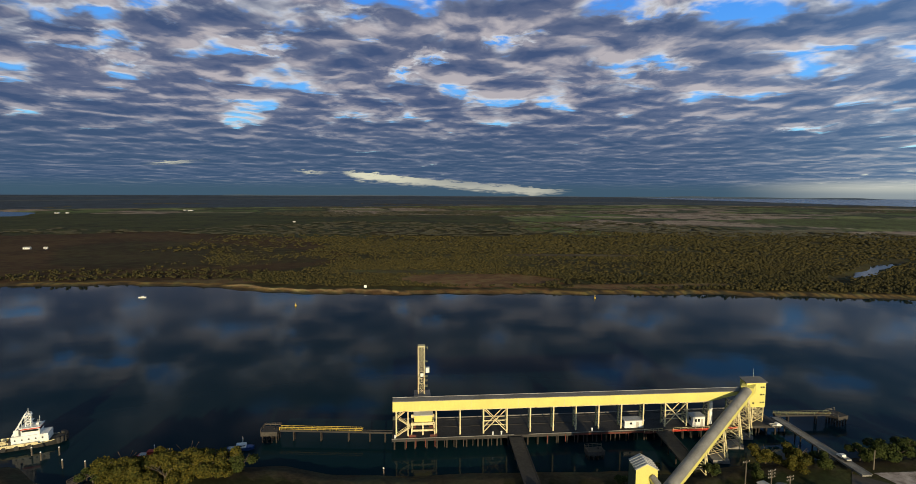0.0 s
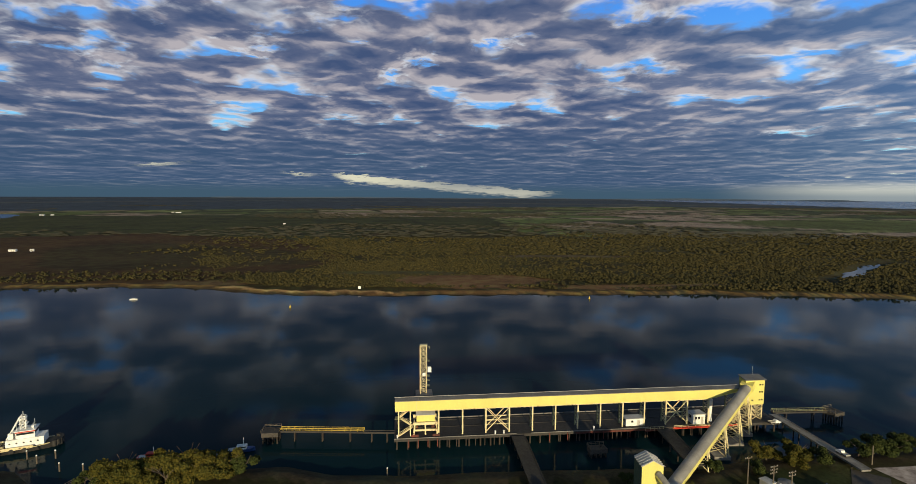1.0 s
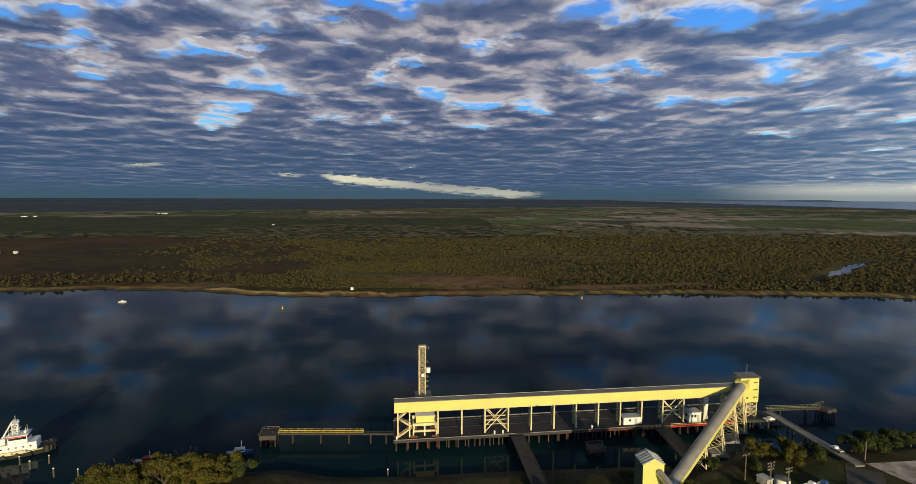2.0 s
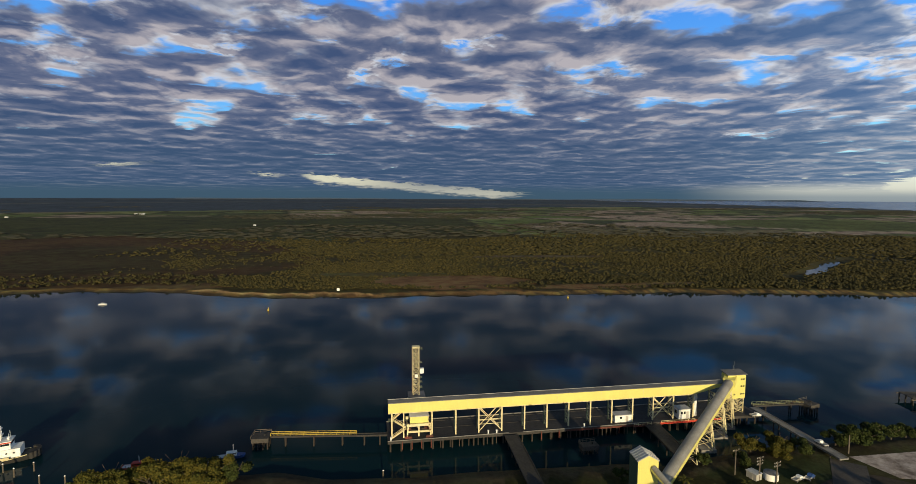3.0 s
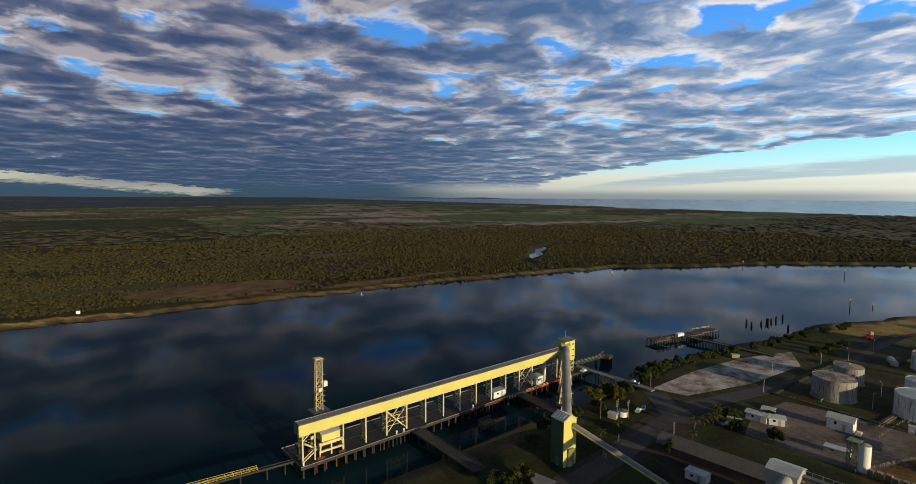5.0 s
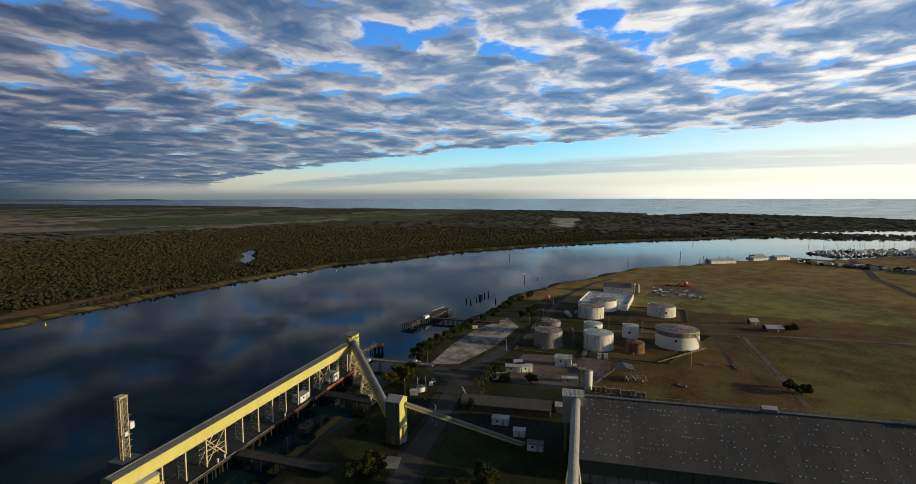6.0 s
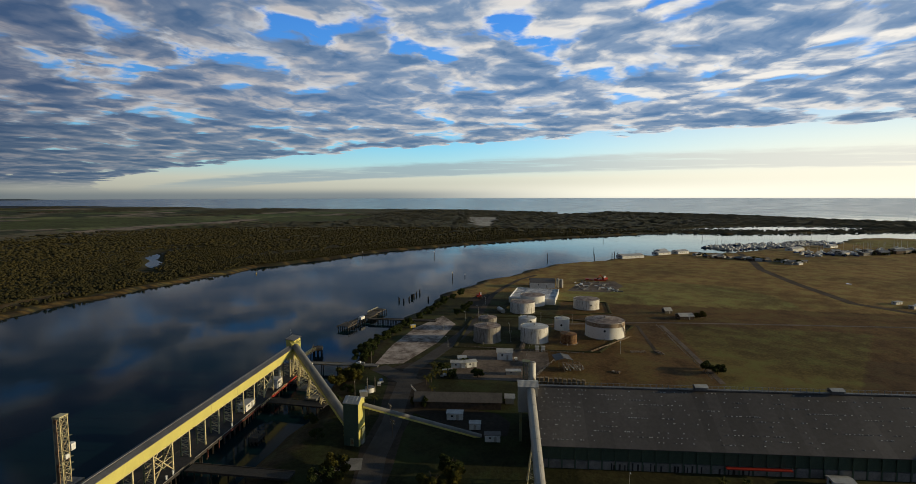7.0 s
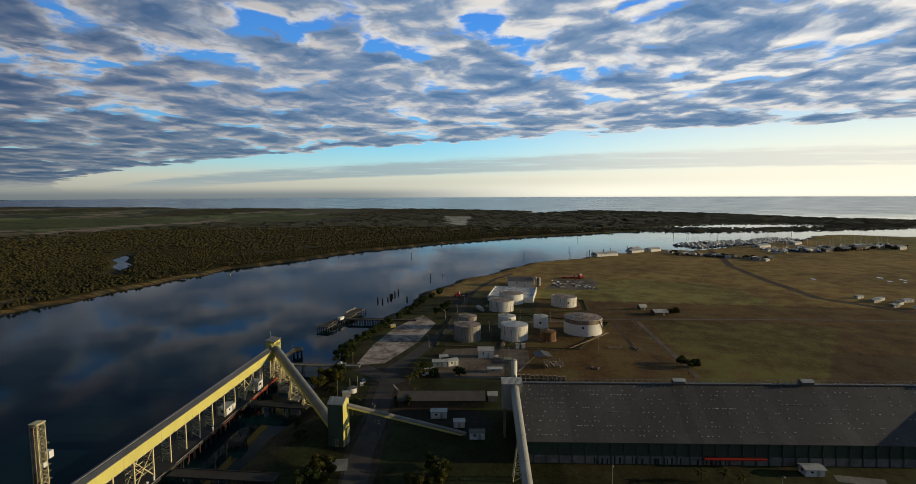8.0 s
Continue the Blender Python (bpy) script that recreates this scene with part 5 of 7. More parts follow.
part("top", Geo().rod((0, 0, 6.0), (0, 0, 6.3), 0.55, 0.1, 20), WHITE, tank)


# ---- the sugar shed ----
SHED = pose(33.0, 50.0, 1.5, 0, 0, -83.1)
LONG, WIDE, EAVE, RIDGE = 132.0, 28.6, 5.6, 13.8
shed = thing("storage_shed", SHED, "huge dark roofed sugar storage shed with green walls", "shed")
part("body", Geo().house_body(0.3, 0.3, LONG - 0.3, WIDE - 0.3, 0, EAVE - 0.15, RIDGE - 0.25), SHED_WALL, shed)
part("base_wall", Geo().box(0, -0.25, 0, LONG, 0.25, 1.9), CONCRETE, shed, "grey concrete base wall")
part("base_wall", Geo().box(0, WIDE - 0.25, 0, LONG, WIDE + 0.25, 1.9), CONCRETE, shed, "grey concrete base wall")
n = 44
for i in range(n):
    a, b = i * LONG / n + 0.003, (i + 1) * LONG / n - 0.003
    h = WIDE / 2
    for s in (0, 1):
        y0, y1 = (-0.7, h) if s == 0 else (WIDE + 0.7, h)
        z0 = EAVE - 0.7 * (RIDGE - EAVE) / h
        v = [(a, y0, z0), (b, y0, z0), (b, y1, RIDGE), (a, y1, RIDGE), (a, y0, z0 + 0.12), (b, y0, z0 + 0.12), (b, y1, RIDGE + 0.12), (a, y1, RIDGE + 0.12)]
        part("roof_sheet", Geo().add(v, [(3, 2, 1, 0), (4, 5, 6, 7), (0, 1, 5, 4), (1, 2, 6, 5), (2, 3, 7, 6), (3, 0, 4, 7)]), SHED_ROOF, shed)
panel = Geo().box(0.05, 0.0, 2.0, LONG / n - 0.05, 0.22, EAVE - 0.35).mesh("wall_sheet", SHED_WALL)
post = Geo().box(-0.15, -0.45, 0, 0.15, -0.25, EAVE - 0.4).mesh("wall_post", SHED_WALL)
# wall gaps as flat black panels, their inner shade put into colour
bay = Geo().box(-0.4, -0.3, 0.05, 0.4, -0.26, 1.8).mesh("vent_opening", BLACK)
rng = random.Random(8)
for i in range(n):
    spot("wall_sheet", panel, shed, pose(i * LONG / n, 0, 0))
    spot("wall_post", post, shed, pose(i * LONG / n, 0, 0))
for i in range(34):
    if rng.random() < 0.75:
        spot("vent_opening", bay, shed, pose(17 + i * 1.0 + rng.uniform(-0.2, 0.2), 0, 0) @ Matrix.Diagonal((rng.uniform(0.3, 0.8), 1, rng.uniform(0.6, 1.0), 1)))
# red strip of the wall, built as a projecting slab
part("loading_canopy", Geo().box(42, -1.4, 1.7, 56, -0.3, 1.95), RED, shed, "faded red strip along the wall")
part("ridge_cap", Geo().box(0, WIDE / 2 - 0.5, RIDGE + 0.06, LONG, WIDE / 2 + 0.5, RIDGE + 0.3), ROOF_GREY, shed)
rail_post = Geo().box(-0.05, -0.05, 0, 0.05, 0.05, 0.75).mesh("ridge_post", TUBE_GREY)
for i in range(88):
    spot("ridge_post", rail_post, shed, pose(1 + i * 1.5, WIDE / 2 + 0.4, RIDGE + 0.3))
part("ridge_rail", Geo().beam((1, WIDE / 2 + 0.4, RIDGE + 1.0), (LONG - 1, WIDE / 2 + 0.4, RIDGE + 1.0), 0.06), TUBE_GREY, shed)
for u in (41.5, 73.5, 108):
    v = part("ridge_ventilator", Geo().box(u - 1.4, WIDE / 2 - 1.0, RIDGE + 0.3, u + 1.4, WIDE / 2 + 1.0, RIDGE + 1.1), ROOF_GREY, shed)
    part("cap", Geo().gable(u - 1.4, WIDE / 2 - 1.0, u + 1.4, WIDE / 2 + 1.0, RIDGE + 1.1, RIDGE + 1.5, 0.2, 0.08), ROOF_PALE, v)
# small pale specks in rows down the roof
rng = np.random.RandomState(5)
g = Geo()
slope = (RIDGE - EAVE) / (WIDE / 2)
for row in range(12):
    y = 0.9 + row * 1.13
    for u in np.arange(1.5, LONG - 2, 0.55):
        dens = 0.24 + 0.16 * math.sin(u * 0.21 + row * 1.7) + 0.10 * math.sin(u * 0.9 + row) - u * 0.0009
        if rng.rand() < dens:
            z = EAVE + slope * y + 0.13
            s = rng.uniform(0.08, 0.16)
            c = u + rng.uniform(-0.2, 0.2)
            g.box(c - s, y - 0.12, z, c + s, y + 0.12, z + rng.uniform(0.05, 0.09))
tagged(part("roof_fixing", g, WHITE, shed, "scattered small white specks in rows on the roof"), kind="stuff")
head = part("head_house", Geo().house_body(-3.6, 11.2, 1.2, 15.8, 8.0, 14.6, 15.3), TUBE_GREY, shed, "grey conveyor head house on the ridge end")
part("roof", Geo().gable(-3.6, 11.2, 1.2, 15.8, 14.62, 15.32, 0.2, 0.1), ROOF_PALE, head)
part("support", Geo().box(-3.2, 12.0, 0, -2.6, 12.6, 8.0).box(-3.2, 14.4, 0, -2.6, 15.0, 8.0), GREEN_STEEL, head)
covered_conveyor("shed_conveyor", (-13.0, 44.6, 1.9), (45.2, 52.0, 15.2), 1.05, 0.7, "long pale conveyor tube climbing to the shed ridge", ((0.25, 1.5), (0.45, 1.5), (0.66, 1.5)), shell=TUBE_GREY, sides=TUBE_GREY)
covered_conveyor("roof_conveyor", (44.0, -50.5, 9.6), (58.2, -44.8, 12.6), 0.75, 0.5, "pale conveyor tube reaching over the shed roof", (), shell=TUBE_GREY, sides=TUBE_GREY)


# ---- storage tanks ----
def storage_tank(x, y, r, high, shell, label, roof=None, band=None, disc=None, stair=None, dome=0.6):
    ob = thing("storage_tank", pose(x, y, LAND_Z), label, "tank", "tank farm")
    n = 56
    part("foundation", Geo().rod((0, 0, -0.2), (0, 0, 0.12), r + 0.35, n=n), CONCRETE, ob)
    rows = 5 if high > 4.5 else 3
    top = high * (0.72 if band else 1.0)
    for i in range(rows):
        part("shell_course", Geo().rod((0, 0, 0.12 + top * i / rows), (0, 0, 0.11 + top * (i + 1) / rows), r + 0.012 * (i % 2), n=n, caps=False), shell, ob, smooth=True)
    if band:
        part("upper_band", Geo().rod((0, 0, top + 0.11), (0, 0, high + 0.12), r + 0.03, n=n, caps=False), band, ob, "rust streaked upper band", True)
    part("roof", Geo().rod((0, 0, high + 0.02), (0, 0, high + dome), r, 0.05, n), roof or TANK_ROOF, ob, "stained low cone roof")
    part("rim", Geo().rod((0, 0, high - 0.06), (0, 0, high + 0.1), r + 0.07, n=n, caps=False), shell, ob)
    part("roof_vent", Geo().rod((0, 0, high + dome - 0.1), (0, 0, high + dome + 0.35), 0.25, n=12).rod((0, 0, high + dome + 0.35), (0, 0, high + dome + 0.5), 0.4, 0.3, 12), TANK_DULL, ob)
    rail = Geo()
    for i in range(n):
        if i % 2 == 0 and (i * 6.2832 / n) % 6.28 < 2.4:
            a, b = 6.2832 * i / n, 6.2832 * (i + 2) / n
            p, q = (r * math.cos(a), r * math.sin(a)), (r * math.cos(b), r * math.sin(b))
            rail.beam((*p, high), (*p, high + 0.6), 0.04).beam((*p, high + 0.6), (*q, high + 0.6), 0.04)
    part("roof_rail", rail, GREEN_STEEL, ob)
    pipe = Geo().rod((-r - 0.1, 0.6, 0.5), (-r - 1.6, 0.6, 0.5), 0.14, n=8).rod((-r - 1.6, 0.6, 0.5), (-r - 1.6, 0.6, -0.2), 0.14, n=8)
    part("outlet_pipe", pipe, TANK_DULL, ob)
    if disc:
        a, z = disc
        c = Vector((math.cos(a), math.sin(a), 0))
        part("round_mark", Geo().rod(c * (r + 0.01) + Vector((0, 0, z)), c * (r + 0.07) + Vector((0, 0, z)), 0.5, n=20), BLACK, ob, "round dark painted mark")
    if stair:
        a0, a1 = stair
        g, rails = Geo(), Geo()
        k = 34
        for i in range(k):
            a = a0 + (a1 - a0) * i / (k - 1)
            z = 0.15 + (high - 0.2) * i / (k - 1)
            c, s = math.cos(a), math.sin(a)
            g.beam(((r + 0.05) * c, (r + 0.05) * s, z), ((r + 0.75) * c, (r + 0.75) * s, z), 0.3, 0.06)
            if i:
                rails.beam(last, ((r + 0.75) * c, (r + 0.75) * s, z + 0.7), 0.06)
            last = ((r + 0.75) * c, (r + 0.75) * s, z + 0.7)
        part("stair", g, RUST_BAND, ob, "rusty spiral stair")
        part("stair_rail", rails, RUST_BAND, ob)
    return ob


FACE = math.radians(176)
storage_tank(153.4, 26.0, 8.5, 7.1, TANK_CLEAN, "largest white tank with a rust streaked band and spiral stair", band=RUST_BAND, disc=(FACE - 0.0, 3.9), stair=(math.radians(262), math.radians(225)), dome=1.0)
storage_tank(135.3, 76.4, 5.8, 6.4, TANK_DULL, "dull grey tank heavily stained with dark streaks", roof=TANK_ROOF)
storage_tank(138.4, 56.3, 5.9, 6.4, TANK_WHITE, "white tank with faint dark streaks and a pale roof", roof=ROOF_PALE)
storage_tank(159.8, 44.8, 3.4, 5.4, TANK_CLEAN, "small clean white tank with a round dark mark", roof=ROOF_PALE, disc=(FACE, 2.8))
storage_tank(137.9, 41.8, 3.4, 4.0, TANK_RUST, "small badly rusted brown tank", roof=TANK_RUST)
storage_tank(210.2, 31.8, 7.0, 5.2, TANK_WHITE, "low white tank with dark rust runs", disc=(FACE + 0.4, 2.8))
storage_tank(193.8, 65.8, 6.5, 5.6, TANK_WHITE, "white tank with a dark stained roof and streaks")
storage_tank(213.9, 61.6, 7.0, 5.6, TANK_CLEAN, "clean white tank with a dark stained roof")
storage_tank(157.2, 60.6, 4.1, 5.6, TANK_CLEAN, "white tank with a round dark mark near its top", roof=ROOF_PALE, disc=(FACE + 0.5, 4.5))
storage_tank(154.5, 79.0, 4.3, 5.6, TANK_DULL, "dull stained tank with a red mark", disc=(math.radians(215), 3.6))
silo = thing("white_silo", pose(89.6, 54.3, LAND_Z), "white upright silo with a dark ladder frame", "silo")
part("shell", Geo().rod((0, 0, 0), (0, 0, 6.2), 1.25, n=28), TANK_CLEAN, silo, smooth=False)
part("top", Geo().rod((0, 0, 6.2), (0, 0, 6.5), 1.25, 0.2, 28), TANK_DULL, silo)
braced_tower(silo, -1.4, 0.9, 0.6, 2.9, 0, 6.6, 4, 0.14, 0.08, GREEN_STEEL)
part("platform", Geo().box(-1.7, 0.6, 6.6, 1.0, 3.2, 6.7), GREEN_STEEL, silo)
for x, y, h in ((272.6, 48.2, 5.6), (273.2, 45.8, 5.2)):
    silo = thing("tall_silo", pose(x, y, LAND_Z), "tall grey silo beside the plant", "silo", "plant silos")
    part("shell", Geo().rod((0, 0, 0), (0, 0, h), 1.15, n=28), TUBE_GREY, silo)
    part("cone", Geo().rod((0, 0, h), (0, 0, h + 0.7), 1.15, 0.3, 28), TUBE_GREY, silo)
    part("ladder", Geo().box(-1.30, -0.25, 0, -1.16, -0.18, h).box(-1.30, 0.18, 0, -1.16, 0.25, h).box(-1.27, -0.18, h * 0.5, -1.2, 0.18, h * 0.52), TANK_DULL, silo)
vat = thing("field_tank", pose(69.0, 104.4, LAND_Z, 0, 0, 25), "low round pale tank standing near the poles", "tank")
part("shell", Geo().rod((0, 0, 0), (0, 0, 1.5), 1.5, n=28), TANK_CLEAN, vat)
part("lid", Geo().rod((0, 0, 1.5), (0, 0, 1.75), 1.54, 0.3, 28), ROOF_GREY, vat, "dull grey lid")
part("pipe", Geo().rod((1.4, 0, 0.3), (2.6, 0, 0.3), 0.1, n=8), TANK_DULL, vat)
tube = thing("drum", pose(190.5, 76.5, LAND_Z + 1.2), "grey horizontal drum lying beside the tanks", "tank")
part("shell", Geo().rod((-3, -1, 0), (3, 2, 0), 1.2, n=20), TUBE_GREY, tube)
part("cradle", Geo().box(-2.2, -1.6, -1.3, -1.6, 0.4, -0.6), CONCRETE, tube)
part("cradle", Geo().box(1.6, 0.4, -1.3, 2.2, 2.4, -0.6), CONCRETE, tube)

# pipes and bunds round the tanks
for a, b in (((120, 60.2), (172, 60.0)), ((123, 36), (123, 84)), ((126, 33), (152, 15))):
    ob = thing("pipeline", pose(a[0], a[1], LAND_Z), "low pair of dull pipes on short stands", "pipe", "tank farm pipes")
    d = Vector((b[0] - a[0], b[1] - a[1], 0))
    s = Vector((-d.y, d.x, 0)).normalized() * 0.3
    for k in (-1, 1):
        part("pipe", Geo().rod(s * k + Vector((0, 0, 0.4)), d + s * k + Vector((0, 0, 0.4)), 0.09, n=8), RUST_BAND, ob)
    st = Geo().box(-0.1, -0.1, 0, 0.1, 0.1, 0.3).mesh("stand", CONCRETE)
    for i in range(int(d.length / 6)):
        spot("stand", st, ob, pose(*(d * (i + 0.5) / int(d.length / 6))))
for line in ([(126, 30), (122, 88), (176, 90), (182, 52), (172, 12), (126, 30)], [(186, 52), (186, 76), (226, 74), (226, 20), (198, 20), (186, 52)]):
    for (x0, y0), (x1, y1) in zip(line, line[1:]):
        d = Vector((x1 - x0, y1 - y0, 0))
        q = math.degrees(math.atan2(d.y, d.x))
        ob = tagged(new("bund", Geo().sweep((0, 0, 0), (d.length, 0, 0), [(-1.2, -0.2), (1.2, -0.2), (0.3, 0.4), (-0.3, 0.4)]).mesh("bund", TURF)), "low earth bund round the tanks", "bund", "tank bunds", "structure")
        ob.matrix_world = pose(x0, y0, LAND_Z, 0, 0, q)

# ---- huts and sheds ashore ----
low = thing("flat_store", pose(214.5, 49.0, LAND_Z, 0, 0, -3), "wide flat white covered store with a patched roof", "store")
part("wall", Geo().box(0, 0, 0, 34, 26.5, 2.3), WHITE, low)
for i in range(7):
    for j in range(4):
        part("roof_sheet", Geo().box(i * 4.86 + 0.1, j * 6.6 + 0.1, 2.3 + 0.12 * ((i + j) % 2), i * 4.86 + 4.8, j * 6.6 + 6.55, 2.6 + 0.12 * ((i * 3 + j) % 3)), surface("patched_pale_cover", (0.72, 0.71, 0.70), (0.22, 0.21, 0.22), 0.6, grain=0.9, blotch=0.3) if i + j == 0 else bpy.data.materials["patched_pale_cover"], low)
for x0, y0, x1, y1 in ((-0.1, -0.1, 34.1, 0.25), (-0.1, 26.25, 34.1, 26.6), (-0.1, 0.25, 0.25, 26.25), (33.75, 0.25, 34.1, 26.25)):
    part("parapet", Geo().box(x0, y0, 2.2, x1, y1, 3.25), WHITE, low, "white parapet rim")
cabin("long_shed", pose(63.0, 61.5, LAND_Z, 0, 0, 98.5) @ pose(0, -6.0, 0), 25.5, 6.2, 2.3, "long low brick shed with a dull brown roof", wall=DIRT, roof=surface("dull_brown_roof", (0.13, 0.115, 0.10), (0.085, 0.075, 0.068), 0.7, grain=2.0), pitched=1.6, windows=5, doors=1)
HUTS = [((35.8, -12.6), -83, 4.2, 2.6, 1.6, "small white roofed hut beside the long shed", 0.3, WHITE), ((53.2, 75.6), -81, 4.5, 2.6, 1.8, "white site hut with a flat pale roof", 0.0, WHITE), ((48.4, 68.3), -81, 3.0, 2.2, 1.6, "small white pump hut on a concrete pad", 0.0, WHITE), ((42.4, 63.2), -81, 3.9, 2.2, 1.7, "white kiosk with a dark window", 0.0, WHITE),
        ((108.7, 68.6), -83, 5.8, 4.2, 3.0, "white weatherboard shed with a pale pitched roof", 0.9, WHITE), ((96.2, 83.8), -81, 5.2, 3.0, 2.0, "white cabin with a shining metal roof", 0.5, WHITE), ((101.8, 82.2), -75, 2.9, 3.4, 1.9, "small white shed with a metal roof", 0.4, WHITE),
        ((97.5, 78.2), -60, 3.8, 3.0, 2.0, "white annexe with a bright metal roof", 0.4, WHITE), ((92.8, 63.4), -81, 5.2, 2.4, 1.3, "open shelter with a white sheet roof", 0.0, TUBE_GREY), ((122.8, 54.9), -81, 1.4, 1.4, 1.8, "white equipment cube on a slab", 0.0, WHITE),
        ((123.2, 52.6), -81, 1.4, 1.4, 1.8, "white equipment cube on a slab", 0.0, WHITE), ((88.5, 85.0), -70, 1.4, 1.2, 1.7, "yellow storage cabinet beside the drive", 0.0, YELLOW_BRIGHT), ((89.0, 83.0), -70, 1.4, 1.2, 1.7, "yellow storage cabinet beside the drive", 0.0, YELLOW_BRIGHT),
        ((64.2, 105.8), -70, 2.4, 1.8, 1.4, "grey steel bin beside the poles", 0.0, TUBE_GREY), ((67.5, 60.8), -83, 2.6, 3.0, 1.9, "small grey shed with a pitched roof", 0.7, TUBE_GREY),
        ((203.5, -8.5), -70, 3.8, 3.4, 1.5, "open shelter with a pale peaked roof", 1.3, TIMBER), ((190.5, -13.4), -75, 7.0, 5.5, 1.7, "grey domed farm shed on the grass", 1.1, DIRT), ((148.0, 114.6), -52, 2.6, 1.6, 1.3, "bright yellow steel container at the lot edge", 0.0, YELLOW_BRIGHT),
        ((252, -141), -62, 5, 2.6, 1.5, "low white caravan in a row", 0.2, WHITE), ((246, -149), -55, 6, 2.6, 1.5, "low white caravan in a row", 0.2, WHITE), ((240, -143), -60, 5.5, 2.8, 1.6, "low grey caravan in a row", 0.2, TUBE_GREY), ((243, -160), -70, 7, 3, 1.6, "low white caravan in a row", 0.2, WHITE), ((234, -152), -50, 6, 3, 1.7, "white annexe with a dark roof", 0.5, WHITE), ((228, -146), -65, 4, 2.6, 1.5, "low grey caravan in a row", 0.2, TUBE_GREY), ((224, -156), -60, 7, 3, 1.6, "low white caravan in a row", 0.2, WHITE),
        ((267.5, 66.5), -84, 16.5, 12, 3.6, "white plant building with a dark grey roof", 2.2, WHITE)]
for (x, y), rz, lx, ly, high, label, pitch, wall in HUTS:
    cabin("shelter" if "shelter" in label else "container" if "container" in label else "hut", pose(x, y, LAND_Z, 0, 0, rz), lx, ly, high, label, wall=wall, pitched=pitch, roof=SHED_ROOF if "dark" in label else ROOF_PALE, windows=1 if lx > 3.7 else 0, doors=1 if lx > 2 else 0)
sheet("bare_patch", [(34.6, -18.5), (37.5, -19.0), (37.0, -29.0), (33.5, -28.0)], CONCRETE, "pale bare slab beside the shed", 0.03)
sheet("concrete_pad", [(21.5, 96.0), (26.8, 97.2), (28.6, 90.5), (23.4, 88.8)], CONCRETE, "bare concrete pad on the grass", 0.08)

# old timber wharf
old = thing("old_wharf", pose(160, 141.5, 0, 0, 0, -6.5), "derelict grey timber wharf in broken sections on piles", "wharf")
for a, b, y0, y1 in ((-18, -9, 0, 6.5), (-9, 1, 3.0, 5.2), (1, 12, -0.5, 4.5), (12, 24, 0.8, 6.0)):
    k = int((b - a) / 0.9)
    plank = Geo().box(0.03, y0, 1.9, 0.84, y1, 2.1).mesh("plank", TIMBER)
    for i in range(k):
        if (i * 7 + int(a)) % 9:
            spot("plank", plank, old, pose(a + i * 0.9, 0, 0))
    part("stringer", Geo().beam((a, y0 + 0.3, 1.75), (b, y0 + 0.3, 1.75), 0.28).beam((a, y1 - 0.3, 1.75), (b, y1 - 0.3, 1.75), 0.28), TIMBER, old)
old_pile = Geo().rod((0, 0, -2.5), (0, 0, 1.75), 0.22, 0.19, 8).mesh("pier_post", PILE_DARK)
tall_pile = Geo().rod((0, 0, -2.5), (0, 0, 2.6), 0.22, 0.19, 8).mesh("pier_post", PILE_DARK)
rng = random.Random(12)
for i in range(3, 24):
    for v in (0.3, 3.0, 5.8):
        spot("pier_post", tall_pile if rng.random() < 0.2 else old_pile, old, pose(-23.6 + i * 2.05 + rng.uniform(-0.2, 0.2), v + rng.uniform(-0.2, 0.2), 0, rng.uniform(-2, 2), rng.uniform(-2, 2)))
railing(old, (-17.5, 0.2, 2.1), (-9, 0.2, 2.1), 0.7, 1.4, TIMBER)
railing(old, (12, 5.8, 2.1), (24, 5.8, 2.1), 0.7, 1.4, YELLOW_STEEL)
part("shelter", Geo().box(-3.5, 1.0, 2.1, 0.5, 2.6, 3.4), WHITE, old, "small white shelter box")
jetty("old_trestle", (160.8, 140.5), (163.5, 106), 2.6, 2.0, "long old timber trestle with pale legs", None, 1.3, TIMBER)
for x, y in ((215.1, 142.1), (212.2, 138.3), (219.3, 137.1), (224.9, 136.5), (225.8, 137.5), (229.4, 137), (234.4, 136.9), (240.5, 136.3), (220.9, 125.4)):
    ob = thing("old_pile_cluster", pose(x, y, -2, 0, rng.uniform(-3, 3)), "weathered timber pile stump rising from the river", "pile", "old river piles")
    for k in range(3):
        part("pier_post", Geo().rod((0.3 * math.cos(k * 2.1), 0.3 * math.sin(k * 2.1), 0), (0.25 * math.cos(k * 2.1), 0.25 * math.sin(k * 2.1), 3.4 + rng.uniform(0, 1.4)), 0.24, 0.2, 8), PILE_DARK, ob)
for x, y, high in ((436, 254.8, 4.5), (445, 178.4, 5.0), (306.8, 128.8, 4.5), (448.5, 60.8, 5.5), (522, 11.5, 5), (685, -10, 7), (743, -156, 8), (836, -362, 8), (316.7, 120.9, 2.0)):
    ob = thing("channel_beacon", pose(x, y, -2), "dark pole beacon with a small board in the river", "beacon", "channel beacons")
    part("pole", Geo().rod((0, 0, 0), (0, 0, high + 2), 0.3, 0.25, 8), PILE_DARK, ob)
    part("board", Geo().box(-0.7, -0.1, high + 1.2, 0.7, 0.1, high + 2.4), TUBE_GREY, ob)
